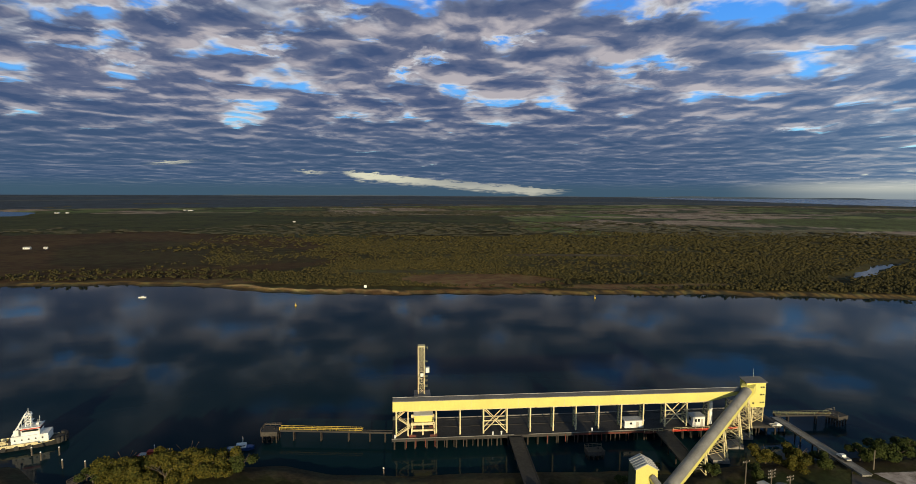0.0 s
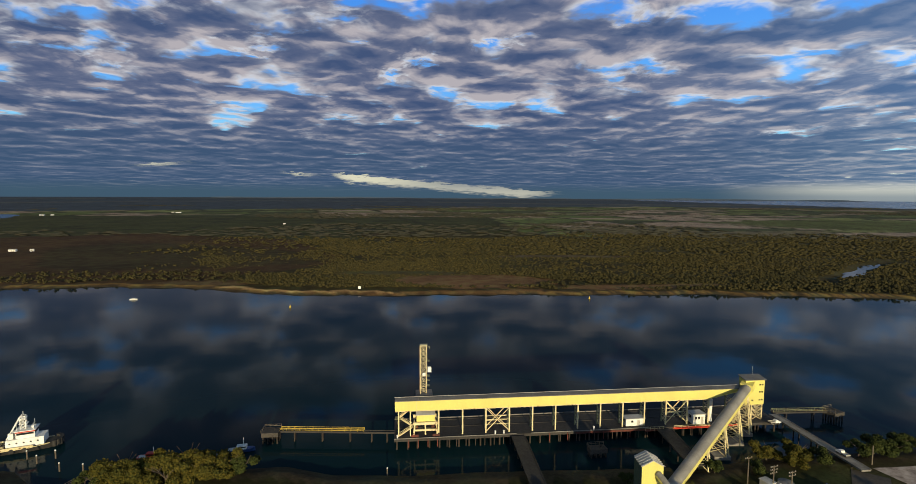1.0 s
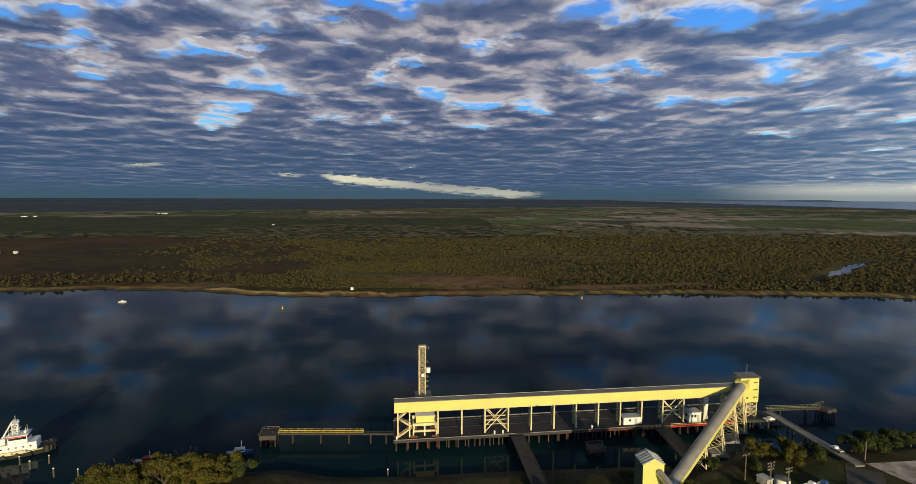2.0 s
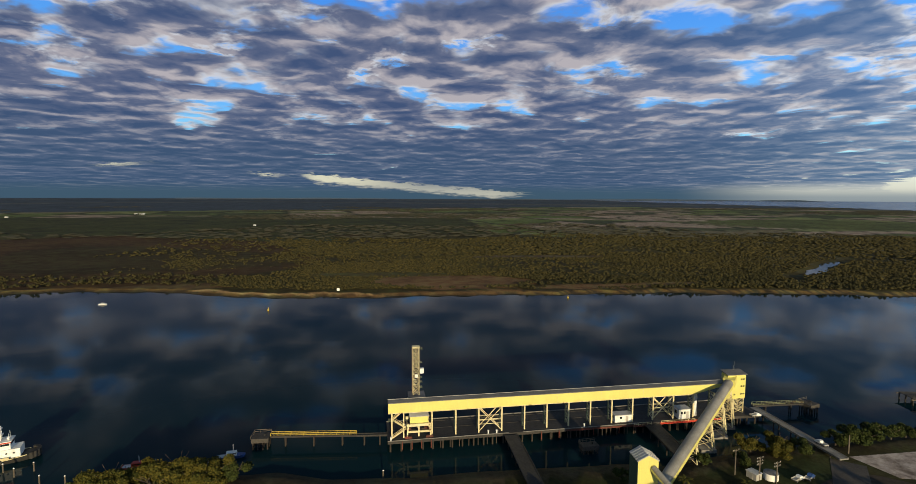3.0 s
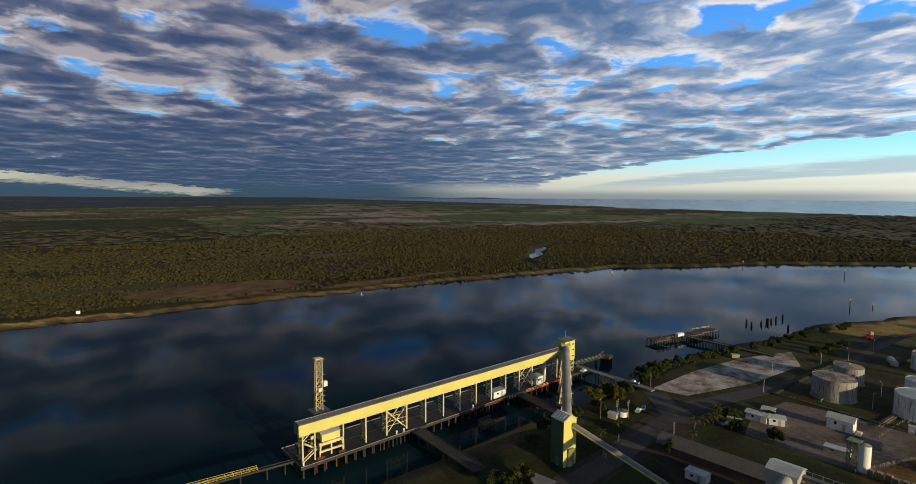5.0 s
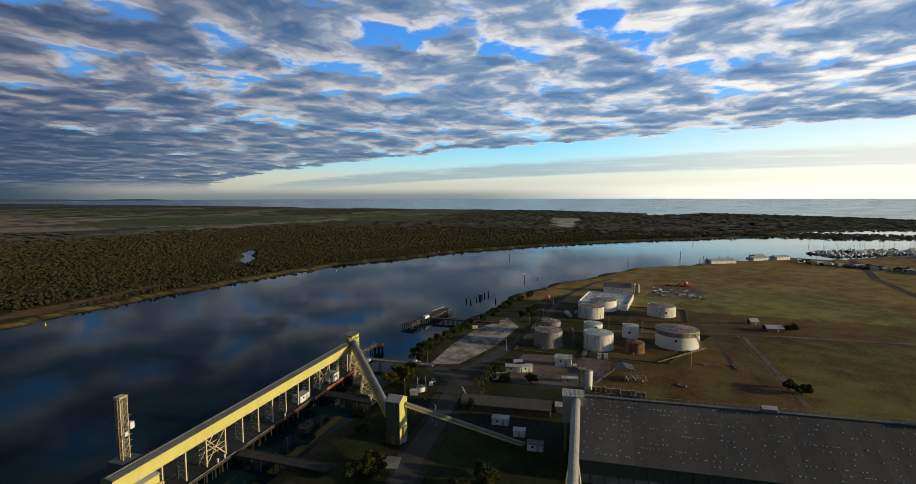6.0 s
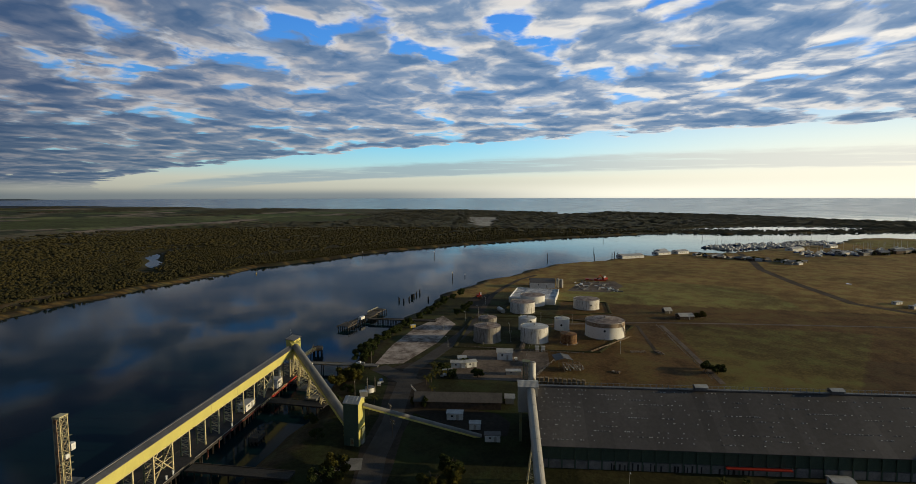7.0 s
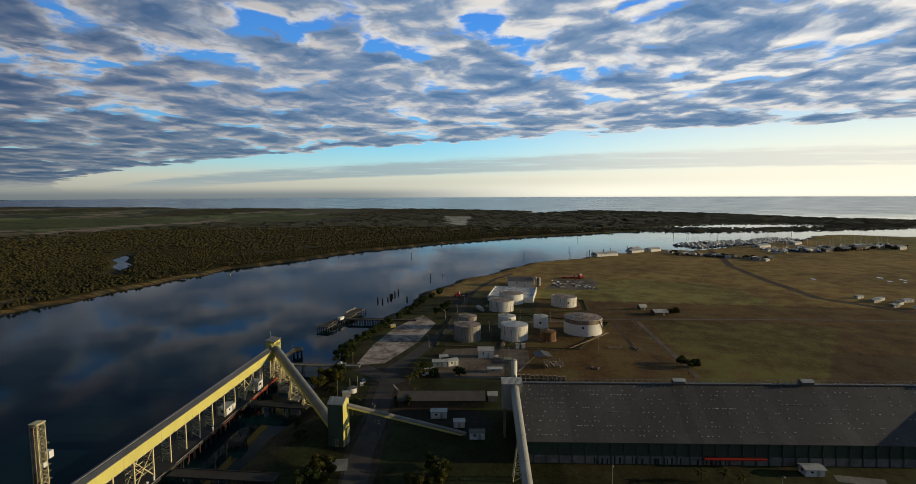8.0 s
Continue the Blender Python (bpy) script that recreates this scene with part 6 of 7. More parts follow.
for x, y in ((-92, 290.7), (84.8, 316.8), (298, 292)):
    ob = thing("buoy", pose(x, y, -0.2) @ Matrix.Diagonal((0.6, 0.6, 0.7, 1)), "small yellow cone buoy on the river", "buoy", "yellow buoys")
    part("float", Geo().rod((0, 0, 0), (0, 0, 1.0), 0.8, 0.9, 14), YELLOW_BRIGHT, ob)
    part("cone", Geo().rod((0, 0, 1.0), (0, 0, 2.6), 0.7, 0.12, 14), YELLOW_BRIGHT, ob)
    part("topmark", Geo().rod((0, 0, 2.6), (0, 0, 3.1), 0.25, n=8), YELLOW_BRIGHT, ob)
mark = thing("shore_marker", pose(-61.4, 341.0, 0.8), "white square shore marker on the far bank", "marker")
part("board", Geo().box(-0.9, -0.2, 0.8, 0.9, 0.1, 2.6), WHITE, mark)
part("leg", Geo().box(-0.7, -0.1, -0.6, -0.5, 0.05, 0.8).box(0.5, -0.1, -0.6, 0.7, 0.05, 0.8), TIMBER, mark)


# ---- trees ----
def crown_mesh(name, seed, r, high, lobes, leaves, mat, size=0.34):
    """A crown of many small leaf sprays gathered in lobes, with gaps between them."""
    rng = np.random.RandomState(seed)
    g = Geo()
    cs = []
    for i in range(lobes):
        a, d = rng.uniform(0, 6.28), r * math.sqrt(rng.uniform(0, 0.75))
        cs.append((d * math.cos(a), d * math.sin(a), high * rng.uniform(0.20, 0.95) * (1 - 0.35 * (d / r) ** 2), r * rng.uniform(0.28, 0.48)))
    for i in range(leaves):
        cx, cy, cz, cr = cs[rng.randint(lobes)]
        d = rng.normal(size=3)
        d /= np.linalg.norm(d)
        c = np.array((cx, cy, cz)) + d * cr * np.array((1, 1, 0.7)) * rng.uniform(0.7, 1.05)
        a = rng.normal(size=3)
        b = np.cross(a, d + rng.normal(size=3) * 0.5)
        a, b = a / np.linalg.norm(a) * size * rng.uniform(0.6, 1.3), b / np.linalg.norm(b) * size * rng.uniform(0.5, 1.1)
        g.add([c - a, c - b * 0.8, c + a, c + b], [(0, 1, 2, 3)])
    for cx, cy, cz, cr in cs:
        v, f = blob(1, rng.randint(9999))
        g.add(v * cr * np.array((0.8, 0.8, 0.58)) + (cx, cy, cz), f.tolist())
    return g.mesh(name, mat)


def trunk_mesh(name, seed, r, high):
    rng = random.Random(seed)
    g = Geo().rod((0, 0, -0.3), (0.1, 0.05, high * 0.4), 0.07 * r, 0.05 * r, 8)
    for i in range(6):
        a = i * 1.05 + rng.uniform(-0.3, 0.3)
        m = (0.3 * r * math.cos(a), 0.3 * r * math.sin(a), high * 0.58)
        g.rod((0.1, 0.05, high * rng.uniform(0.25, 0.4)), m, 0.04 * r, 0.025 * r, 6).rod(m, (0.65 * r * math.cos(a + 0.2), 0.65 * r * math.sin(a + 0.2), high * 0.8), 0.025 * r, 0.01 * r, 6)
    return g.mesh(name, BARK)


KINDS = [(crown_mesh("crown", 3, 3.2, 4.6, 14, 4200, LEAF, 0.19), trunk_mesh("trunk", 3, 3.2, 4.6)), (crown_mesh("crown", 5, 2.6, 4.2, 12, 3400, LEAF, 0.18), trunk_mesh("trunk", 5, 2.6, 4.2)),
         (crown_mesh("crown", 9, 2.2, 3.0, 10, 2200, LEAF_DARK, 0.17), trunk_mesh("trunk", 9, 2.2, 3.0)), (crown_mesh("crown", 14, 1.7, 2.2, 8, 1400, LEAF_DARK, 0.15), trunk_mesh("trunk", 14, 1.7, 2.2))]


def tree(x, y, kind, scale, label, z=None, group=""):
    ob = thing("tree", pose(x, y, LAND_Z if z is None else z, 0, 0, (x * 37 + y * 91) % 360) @ Matrix.Diagonal((scale, scale, scale, 1)), label, "tree" if kind < 2 else "bush", group)
    spot("trunk", KINDS[kind][1], ob)
    spot("crown", KINDS[kind][0], ob)
    return ob


for x, y, k, s in ((-74, 110, 0, 1.35), (-67, 111.5, 1, 1.3), (-61.5, 113, 0, 1.5), (-57, 110, 1, 1.4), (-52, 112.6, 1, 1.25), (-48.8, 113.2, 2, 1.3), (-70, 107, 1, 1.3), (-63, 107.2, 0, 1.3), (-79, 107.5, 2, 1.2), (-66, 109, 0, 1.25), (-58.8, 111.6, 0, 1.3), (-54.5, 110.6, 0, 1.2), (-76.5, 108.5, 1, 1.2), (-71.5, 109.5, 0, 1.2)):
    tree(x, y, k, s, "broad sunlit golden green tree on the bank", 1.0, "bank trees")
rng = random.Random(21)
for x, y, k, s in ((101, 120, 0, 1.0), (104, 118, 1, 1.0), (108, 121, 1, 1.0), (113, 120.5, 0, 0.9), (118, 121.5, 2, 1.1), (123, 121, 2, 1.2), (129, 120, 1, 0.9), (136, 119, 2, 1.3), (142, 118.5, 2, 1.1), (149, 118, 1, 0.8), (155, 117.5, 2, 1.2), (168, 116, 2, 1.1), (176, 114, 2, 1.0),
                   (184, 114.5, 2, 1.1), (192, 113, 3, 1.5), (199, 113.5, 2, 1.0), (206, 112, 2, 1.2), (213, 113.5, 3, 1.4), (221, 110, 2, 1.1), (232, 107.5, 2, 1.1), (240, 108, 3, 1.4), (72.6, 117, 0, 0.95), (77, 113.5, 1, 1.0), (80.5, 117.5, 0, 0.9), (84.5, 115, 2, 1.2), (96, 118.5, 2, 1.2),
                   (66.5, 110.5, 2, 1.0), (62.5, 86.5, 0, 0.75), (20, 93, 0, 0.9), (22.5, 96, 1, 0.85), (17, 95.5, 2, 1.2), (23, 67, 1, 0.9), (19, 71, 0, 0.85), (27, 69, 2, 1.2), (14, 66, 1, 0.9), (92, 86, 2, 1.1), (87, 81.5, 2, 1.0), (90.4, 73, 2, 0.9), (100, 80, 2, 1.0), (35.5, 106, 3, 1.2), (44, 111.5, 2, 0.9),
                   (57, 110.8, 3, 1.3), (67.4, 67.4, 3, 0.9), (67.6, 65.2, 3, 0.8), (68.0, 62.2, 3, 0.9), (69.4, 59.2, 3, 0.7), (61.6, 84.2, 2, 1.2), (88.4, 72.8, 3, 1.2), (197, -24, 0, 0.9), (108.5, -9, 2, 1.2), (112, -6, 2, 1.1), (61, -8, 3, 1.2), (66, -12, 3, 1.3), (70, -15, 3, 1.2), (180, 98, 2, 1.2), (186, 96, 3, 1.4), (193, 97, 2, 1.1), (201, 96, 3, 1.4), (172, 84.5, 2, 0.9)):
    # eastern bank trees take the darker leaf, shade put into their colour
    if x > 95 and y > 105 and k < 2:
        k, s = 2, s * 1.45
    tree(x, y, k, s, "olive green shrubby tree on rough ground" if k < 2 else "dark green bush on rough ground", None, "shore bushes")


def palm_meshes(seed, high):
    rng = random.Random(seed)
    t = Geo().rod((0, 0, -0.2), (0.12, 0, high * 0.5), 0.16, 0.12, 8).rod((0.12, 0, high * 0.5), (0.2, 0.05, high), 0.12, 0.1, 8).mesh("trunk", BARK)
    fronds = []
    for i in range(3):
        g = Geo()
        lean = rng.uniform(0.2, 0.9)
        pts = [Vector((0.45 * k, 0, 0.36 * k * lean - 0.055 * k * k)) for k in range(6)]
        for p, q, wd in zip(pts, pts[1:], (0.10, 0.22, 0.26, 0.2, 0.1)):
            for s in (-1, 1):
                e, d = Vector((0.1, s * wd * 1.9, -0.14)), Vector((0.1, s * wd * 1.7, -0.16))
                g.add([p, q, q + d, p + e], [(0, 1, 2, 3)])
        fronds.append(g.mesh("frond", LEAF))
    return t, fronds


PALM = palm_meshes(3, 3.6)
for x, y, s in ((77.8, 88.0, 1.0), (80.9, 87.2, 0.9), (84.1, 86.4, 1.0), (90.6, 88.4, 1.1), (52.4, 98.3, 0.8), (47.4, 101.1, 0.9), (30.4, 10.8, 0.85), (31.2, 6.0, 0.8), (30.0, 2.6, 0.7), (86, 86.5, 1.0), (93, 84.8, 0.9), (60, 99.5, 0.8), (71, 84.6, 0.8)):
    s *= 0.78
    ob = thing("palm", pose(x, y, LAND_Z, 0, 0, x * 53 % 360) @ Matrix.Diagonal((s, s, s, 1)), "palm with drooping fronds on the grass", "palm", "palms")
    spot("trunk", PALM[0], ob)
    for i in range(13):
        spot("frond", PALM[1][i % 3], ob, pose(0.2, 0.05, 3.55, 0, -30 + 25 * (i % 3), i * 27.7))


# ---- poles and lamps ----
def power_pole(x, y, high, arms, rz=0.0):
    ob = thing("power_pole", pose(x, y, LAND_Z, 0, 0, rz), "timber power pole with crossarms and insulators", "pole", "power poles")
    part("pole", Geo().rod((0, 0, -0.2), (0, 0, high), 0.16, 0.11, 8), TIMBER, ob)
    for i in range(arms):
        z = high - 0.4 - i * 0.7
        part("crossarm", Geo().box(-1.0, -0.07, z, 1.0, 0.07, z + 0.12), TIMBER, ob)
        part("insulators", Geo().rod((-0.9, 0, z + 0.12), (-0.9, 0, z + 0.32), 0.07, n=6).rod((-0.4, 0, z + 0.12), (-0.4, 0, z + 0.32), 0.07, n=6).rod((0.9, 0, z + 0.12), (0.9, 0, z + 0.32), 0.07, n=6), TUBE_GREY, ob)


for x, y, h, n, r in ((66.0, 104.0, 5.4, 3, 20), (69.0, 102.6, 4.9, 2, 20), (62.0, 106.5, 6.0, 1, 20), (39.8, 86.8, 5.0, 2, 60), (95.6, 114.0, 4.6, 0, 0), (50.0, 91.0, 4.6, 1, 40)):
    power_pole(x, y, h, n, r)


def street_lamp(x, y, high, rz):
    ob = thing("street_lamp", pose(x, y, LAND_Z, 0, 0, rz), "slim grey street lamp with a single arm", "lamp", "street lamps")
    part("pole", Geo().rod((0, 0, -0.1), (0, 0, high), 0.08, 0.05, 8), TUBE_GREY, ob)
    part("arm", Geo().rod((0, 0, high), (0.8, 0, high + 0.2), 0.04, n=6), TUBE_GREY, ob)
    part("lantern", Geo().box(0.7, -0.1, high + 0.13, 1.2, 0.1, high + 0.24), WHITE, ob)


for x, y, r in ((141, 97, 90), (168, 92, 60), (182, 88, 60), (121, 90.5, 90), (134, 66, 0), (170, 40, 0), (172, 55, 0), (125.5, 22, 0), (148, 68, 40), (208, 88, 90), (27, -4, 180), (26.5, 30, 180)):
    street_lamp(x, y, 4.4, r)


def fence(x0, y0, x1, y1, label, gap=3.0, high=0.9, mat=None):
    d = Vector((x1 - x0, y1 - y0, 0))
    ob = thing("fence", pose(x0, y0, LAND_Z), label, "fence", "yard fences")
    n = int(d.length / gap)
    pm = Geo().box(-0.05, -0.05, -0.1, 0.05, 0.05, high).mesh("post", mat or TIMBER)
    for i in range(n + 1):
        spot("post", pm, ob, pose(*(d * i / n)))
    for z in (0.35, 0.6, 0.88):
        part("wire", Geo().beam(Vector((0, 0, z)), d + Vector((0, 0, z)), 0.02), TUBE_GREY, ob)


fence(177, 0.5, 101, -5.5, "wire paddock fence on timber posts", 4)
fence(112, 58, 167, 57, "wire yard fence on timber posts", 3.5)
fence(75.5, 92.6, 66, 86.5, "pale picket fence beside the road", 0.8, 0.9, WHITE)
fence(87, 55, 116, 46, "rusty mesh fence beside the yard", 2.0, 1.0, RUST_BAND)


# ---- vehicles, machines ----
def ute(x, y, rz, paint, label, z=None):
    ob = thing("utility_truck", pose(x, y, LAND_Z + 0.05 if z is None else z, 0, 0, rz), label, "truck")
    part("chassis", Geo().box(-1.5, -0.52, 0.24, 1.5, 0.52, 0.5), BLACK, ob)
    part("cab", Geo().add([(-0.1, -0.55, 0.4), (1.55, -0.55, 0.4), (1.55, 0.55, 0.4), (-0.1, 0.55, 0.4), (-0.05, -0.5, 1.12), (0.75, -0.5, 1.12), (0.75, 0.5, 1.12), (-0.05, 0.5, 1.12), (1.5, -0.55, 0.72), (1.5, 0.55, 0.72), (1.02, -0.55, 0.76), (1.02, 0.55, 0.76)],
                          [(3, 2, 1, 0), (4, 5, 6, 7), (0, 1, 8, 10, 5, 4), (2, 3, 7, 6, 11, 9), (1, 2, 9, 8), (8, 9, 11, 10), (10, 11, 6, 5), (3, 0, 4, 7)]), paint, ob)
    part("tray", Geo().box(-1.55, -0.58, 0.5, -0.15, 0.58, 0.56).box(-1.55, -0.58, 0.56, -0.15, -0.53, 0.78).box(-1.55, 0.53, 0.56, -0.15, 0.58, 0.78).box(-1.55, -0.53, 0.56, -1.5, 0.53, 0.78), TUBE_GREY, ob)
    part("windscreen", Geo().add([(1.02, -0.46, 0.79), (1.02, 0.46, 0.79), (0.79, 0.44, 1.09), (0.79, -0.44, 1.09)], [(0, 1, 2, 3)]), GLASS, ob)
    for px in (-0.95, 1.0):
        for py in (-0.5, 0.5):
            w = part("wheel", Geo().rod((px, py - 0.09, 0.22), (px, py + 0.09, 0.22), 0.22, n=14), BLACK, ob)
            part("hub", Geo().rod((px, py - 0.1, 0.22), (px, py + 0.1, 0.22), 0.1, n=10), TUBE_GREY, w)


ute(86.6, 84.2, -30, WHITE, "white utility truck parked beside the drive")
ute(74.4, 103.2, 20, WHITE, "white utility truck parked near the poles")
ute(77.4, 103.6, 30, BLUE, "dark blue truck parked by the hut")
ute(84.6, 133.0, 10, WHITE, "white utility truck parked on the wharf end", DECK_Z)
ute(90.3, 116.2, 95, WHITE, "white utility truck on the ramp", 2.72)
ute(109.5, 61.5, 10, WHITE, "white utility truck parked by the shed")


def excavator(x, y, rz, label):
    ob = thing("excavator", pose(x, y, LAND_Z, 0, 0, rz), label, "excavator")
    for s in (-1.2, 1.2):
        part("track", Geo().box(-2.2, s - 0.35, 0, 2.2, s + 0.35, 0.9), BLACK, ob)
    part("body", Geo().box(-2.0, -1.3, 0.9, 1.2, 1.3, 2.2), RED, ob)
    part("cab", Geo().box(0.0, 0.2, 2.2, 1.2, 1.3, 3.5), WHITE, ob)
    part("boom", Geo().beam((1.0, -0.3, 1.8), (3.4, -0.3, 4.2), 0.45).beam((3.4, -0.3, 4.2), (5.2, -0.3, 2.2), 0.35), RED, ob)
    part("bucket", Geo().box(4.8, -0.7, 1.4, 5.7, 0.1, 2.2), BLACK, ob)


excavator(226, 94.8, 200, "orange red excavator working near the river bank")
excavator(309, 15, 120, "orange red excavator among rubble")
heap = thing("scrap_pile", pose(308, 22, LAND_Z), "long bright red heap of stacked sections", "scrap")
for i in range(5):
    part("section", Geo().box(-2 + 0.3 * i, -8 + i * 3, 0, 2 + 0.2 * i, -5.4 + i * 3, 0.8 + 0.3 * (i % 3)), RED, heap)
# rubble yard behind the flat store
ribbon("track", [(170, 87), (207, 88), (240, 88), (268, 84), (300, 77), (325, 66)], 3.2, DIRT, "brown dirt track along the river bank", 0.04)
sheet("dark_clearing", [(196, 96), (214, 101), (236, 97), (240, 90), (214, 86), (194, 88)], DARK_DIRT, "dark bare clearing under the excavator", 0.03)
sheet("rubble_yard", [(261, 42), (298, 32), (306, 8), (286, 4), (260, 15)], PALE_DIRT, "bare rubble strewn yard", 0.04)
rng = random.Random(31)
for i in range(60):
    x, y = rng.uniform(264, 301), rng.uniform(8, 37)
    ob = thing("rubble_block", pose(x, y, LAND_Z, 0, 0, rng.uniform(0, 180)), "broken pale concrete block in the rubble yard", "rubble", "rubble blocks")
    a, b, h = rng.uniform(0.4, 2.2), rng.uniform(0.3, 1.0), rng.uniform(0.2, 0.8)
    part("block", Geo().add([(-a, -b, -0.1), (a, -b, -0.1), (a, b, -0.1), (-a, b, -0.1), (-a * 0.8, -b * 0.7, h), (a * 0.9, -b * 0.9, h * 0.7), (a * 0.7, b * 0.8, h * 0.9), (-a, b * 0.6, h * 0.6)],
                            [(3, 2, 1, 0), (4, 5, 6, 7), (0, 1, 5, 4), (1, 2, 6, 5), (2, 3, 7, 6), (3, 0, 4, 7)]), CONCRETE if i % 4 else WHITE, ob)
# machinery and crates in the yard by the shed
plant = thing("old_machine", pose(105, 42, LAND_Z, 0, 0, 15), "derelict grey machine frame with pipes and rust", "machine")
part("canopy", Geo().gable(0.5, -1.5, 7, 4.5, 2.6, 3.3, 0.1, 0.12), SHED_ROOF, plant, "dark weathered canopy roof")
for x, y in ((1.2, -1.8), (6.8, -1.8), (1.2, 3.3), (6.8, 3.3)):
    part("canopy_post", Geo().box(x - 0.1, y - 0.1, 0, x + 0.1, y + 0.1, 2.6), GREEN_STEEL, plant)
braced_tower(plant, -4, -3.5, -1, 2.5, 0, 2.4, 2, 0.2, 0.12, RUST_BAND)
for i in range(5):
    part("pipe", Geo().rod((-4.5, -3 + i * 1.2, 0.6 + 0.3 * (i % 3)), (0.5, -2.6 + i * 1.1, 1.0 + 0.4 * (i % 2)), 0.2, n=10), TANK_DULL if i % 2 else WHITE, plant)
part("drum", Geo().rod((-3, -4.2, 0.7), (-0.6, -4.2, 0.7), 0.65, n=18), TANK_DULL, plant)
PALLET = surface("dusty_tan_timber", (0.34, 0.27, 0.18), (0.20, 0.155, 0.10), 0.9, grain=4.0, blotch=0.8, each=0.4)
for i in range(11):
    ob = thing("crate", pose(87.4 + 0.35 * (i % 3), 51.8 - i * 1.5, LAND_Z, 0, 0, -7 + 5 * (i % 2)), "upright tan timber crate standing behind the shed", "crate", "timber crates")
    part("box", Geo().box(0.05, 0.05, 0.12, 1.05, 1.15, 1.7), PALLET, ob)
    for k in (0.05, 0.5, 0.97):
        part("batten", Geo().box(-0.02, 0.05 + k, 0.12, 0.045, 0.17 + k, 1.7), PALLET, ob)
    part("skid", Geo().box(0.0, 0.1, 0.0, 1.1, 0.25, 0.115), TIMBER, ob)
    part("skid", Geo().box(0.0, 0.95, 0.0, 1.1, 1.1, 0.115), TIMBER, ob)
for x, y, r, w in ((128, 5, 20, 5), (103, 24, 60, 3), (131, 12, 100, 6)):
    ob = thing("steel_skid", pose(x, y, LAND_Z, 0, 0, r), "dark steel skid lying in the dry grass", "scrap", "steel skids")
    part("frame", Geo().box(0, 0, 0, w, 0.3, 0.4).box(0, 1.2, 0, w, 1.5, 0.4).box(0.2, 0.3, 0.1, 0.5, 1.2, 0.4).box(w - 0.5, 0.3, 0.1, w - 0.2, 1.2, 0.4), RUST_BAND, ob)


# ---- boats ----
def hull(lx, w, high, mat, parent, name="hull"):
    g = Geo()
    st = [(-0.5, 0.8, 0.0), (-0.25, 1.0, 0.0), (0.15, 1.0, 0.02), (0.36, 0.72, 0.12), (0.5, 0.04, 0.34)]
    v = []
    for s, k, up in st:
        v += [(s * lx, -w / 2 * k, high * (1 + up)), (s * lx * 0.97, -w / 2 * k * 0.62, -0.3), (s * lx * 0.97, w / 2 * k * 0.62, -0.3), (s * lx, w / 2 * k, high * (1 + up))]
    f = [(0, 1, 2, 3)]
    for i in range(len(st) - 1):
        a, b = 4 * i, 4 * i + 4
        f += [(a, b, b + 1, a + 1), (a + 1, b + 1, b + 2, a + 2), (a + 2, b + 2, b + 3, a + 3), (a + 3, b + 3, b, a)]
    e = 4 * (len(st) - 1)
    f.append((e + 3, e + 2, e + 1, e))
    return part(name, g.add(v, f), mat, parent)


tug = thing("tug", pose(-108.6, 126.0, -0.2, 0, 0, 23), "white tug with an orange banded wheelhouse, moored", "tug")
hull(17.0, 5.4, 1.5, BLACK, tug)
part("bulwark", Geo().box(-8.0, -2.62, 1.5, 3.0, -2.5, 2.0).box(-8.0, 2.5, 1.5, 3.0, 2.62, 2.0), YELLOW_STEEL, tug)
part("deck", Geo().box(-8.2, -2.45, 1.45, 3.4, 2.45, 1.52), TIMBER, tug)
house = part("deckhouse", Geo().box(-2.6, -1.9, 1.5, 5.0, 1.9, 3.6), WHITE, tug, "white deckhouse")
for i in range(5):
    part("porthole", Geo().rod((-1.8 + i * 1.4, -1.93, 2.7), (-1.8 + i * 1.4, -1.88, 2.7), 0.2, n=10), GLASS, house)
bridge = part("wheelhouse", Geo().box(-0.6, -1.6, 3.6, 3.2, 1.6, 5.4), WHITE, tug, "white wheelhouse")
part("window_band", Geo().box(-0.4, -1.64, 4.5, 3.0, -1.58, 5.0), GLASS, bridge)
part("window_band", Geo().box(-0.64, -1.4, 4.5, -0.58, 1.4, 5.0).box(3.18, -1.4, 4.5, 3.24, 1.4, 5.0), GLASS, bridge)
part("orange_band", Geo().box(-0.66, -1.66, 5.05, 3.26, 1.66, 5.36), RED, bridge, "orange red band under the roof")
part("roof", Geo().box(-0.85, -1.85, 5.4, 3.45, 1.85, 5.55), WHITE, bridge)
for x, y in ((-0.4, -1.3), (2.9, -1.2), (2.6, 1.1)):
    part("aerial", Geo().rod((x, y, 5.5), (x, y, 7.3), 0.05, 0.03, 5), WHITE, bridge)
part("searchlight", Geo().rod((2.4, -0.5, 5.9), (2.9, -0.5, 5.9), 0.28, 0.34, 12).rod((2.6, -0.5, 5.5), (2.6, -0.5, 5.8), 0.07, n=6), WHITE, bridge)
for i in range(4):
    part("tyre", Geo().rod((-6.5 + i * 2.6, -2.85, 1.1), (-6.5 + i * 2.6, -2.55, 1.1), 0.55, n=14), BLACK, tug, "black tyre fender on the side")
part("life_raft", Geo().rod((-0.3, 1.2, 4.0), (-1.6, 1.2, 4.0), 0.35, n=12), WHITE, tug)
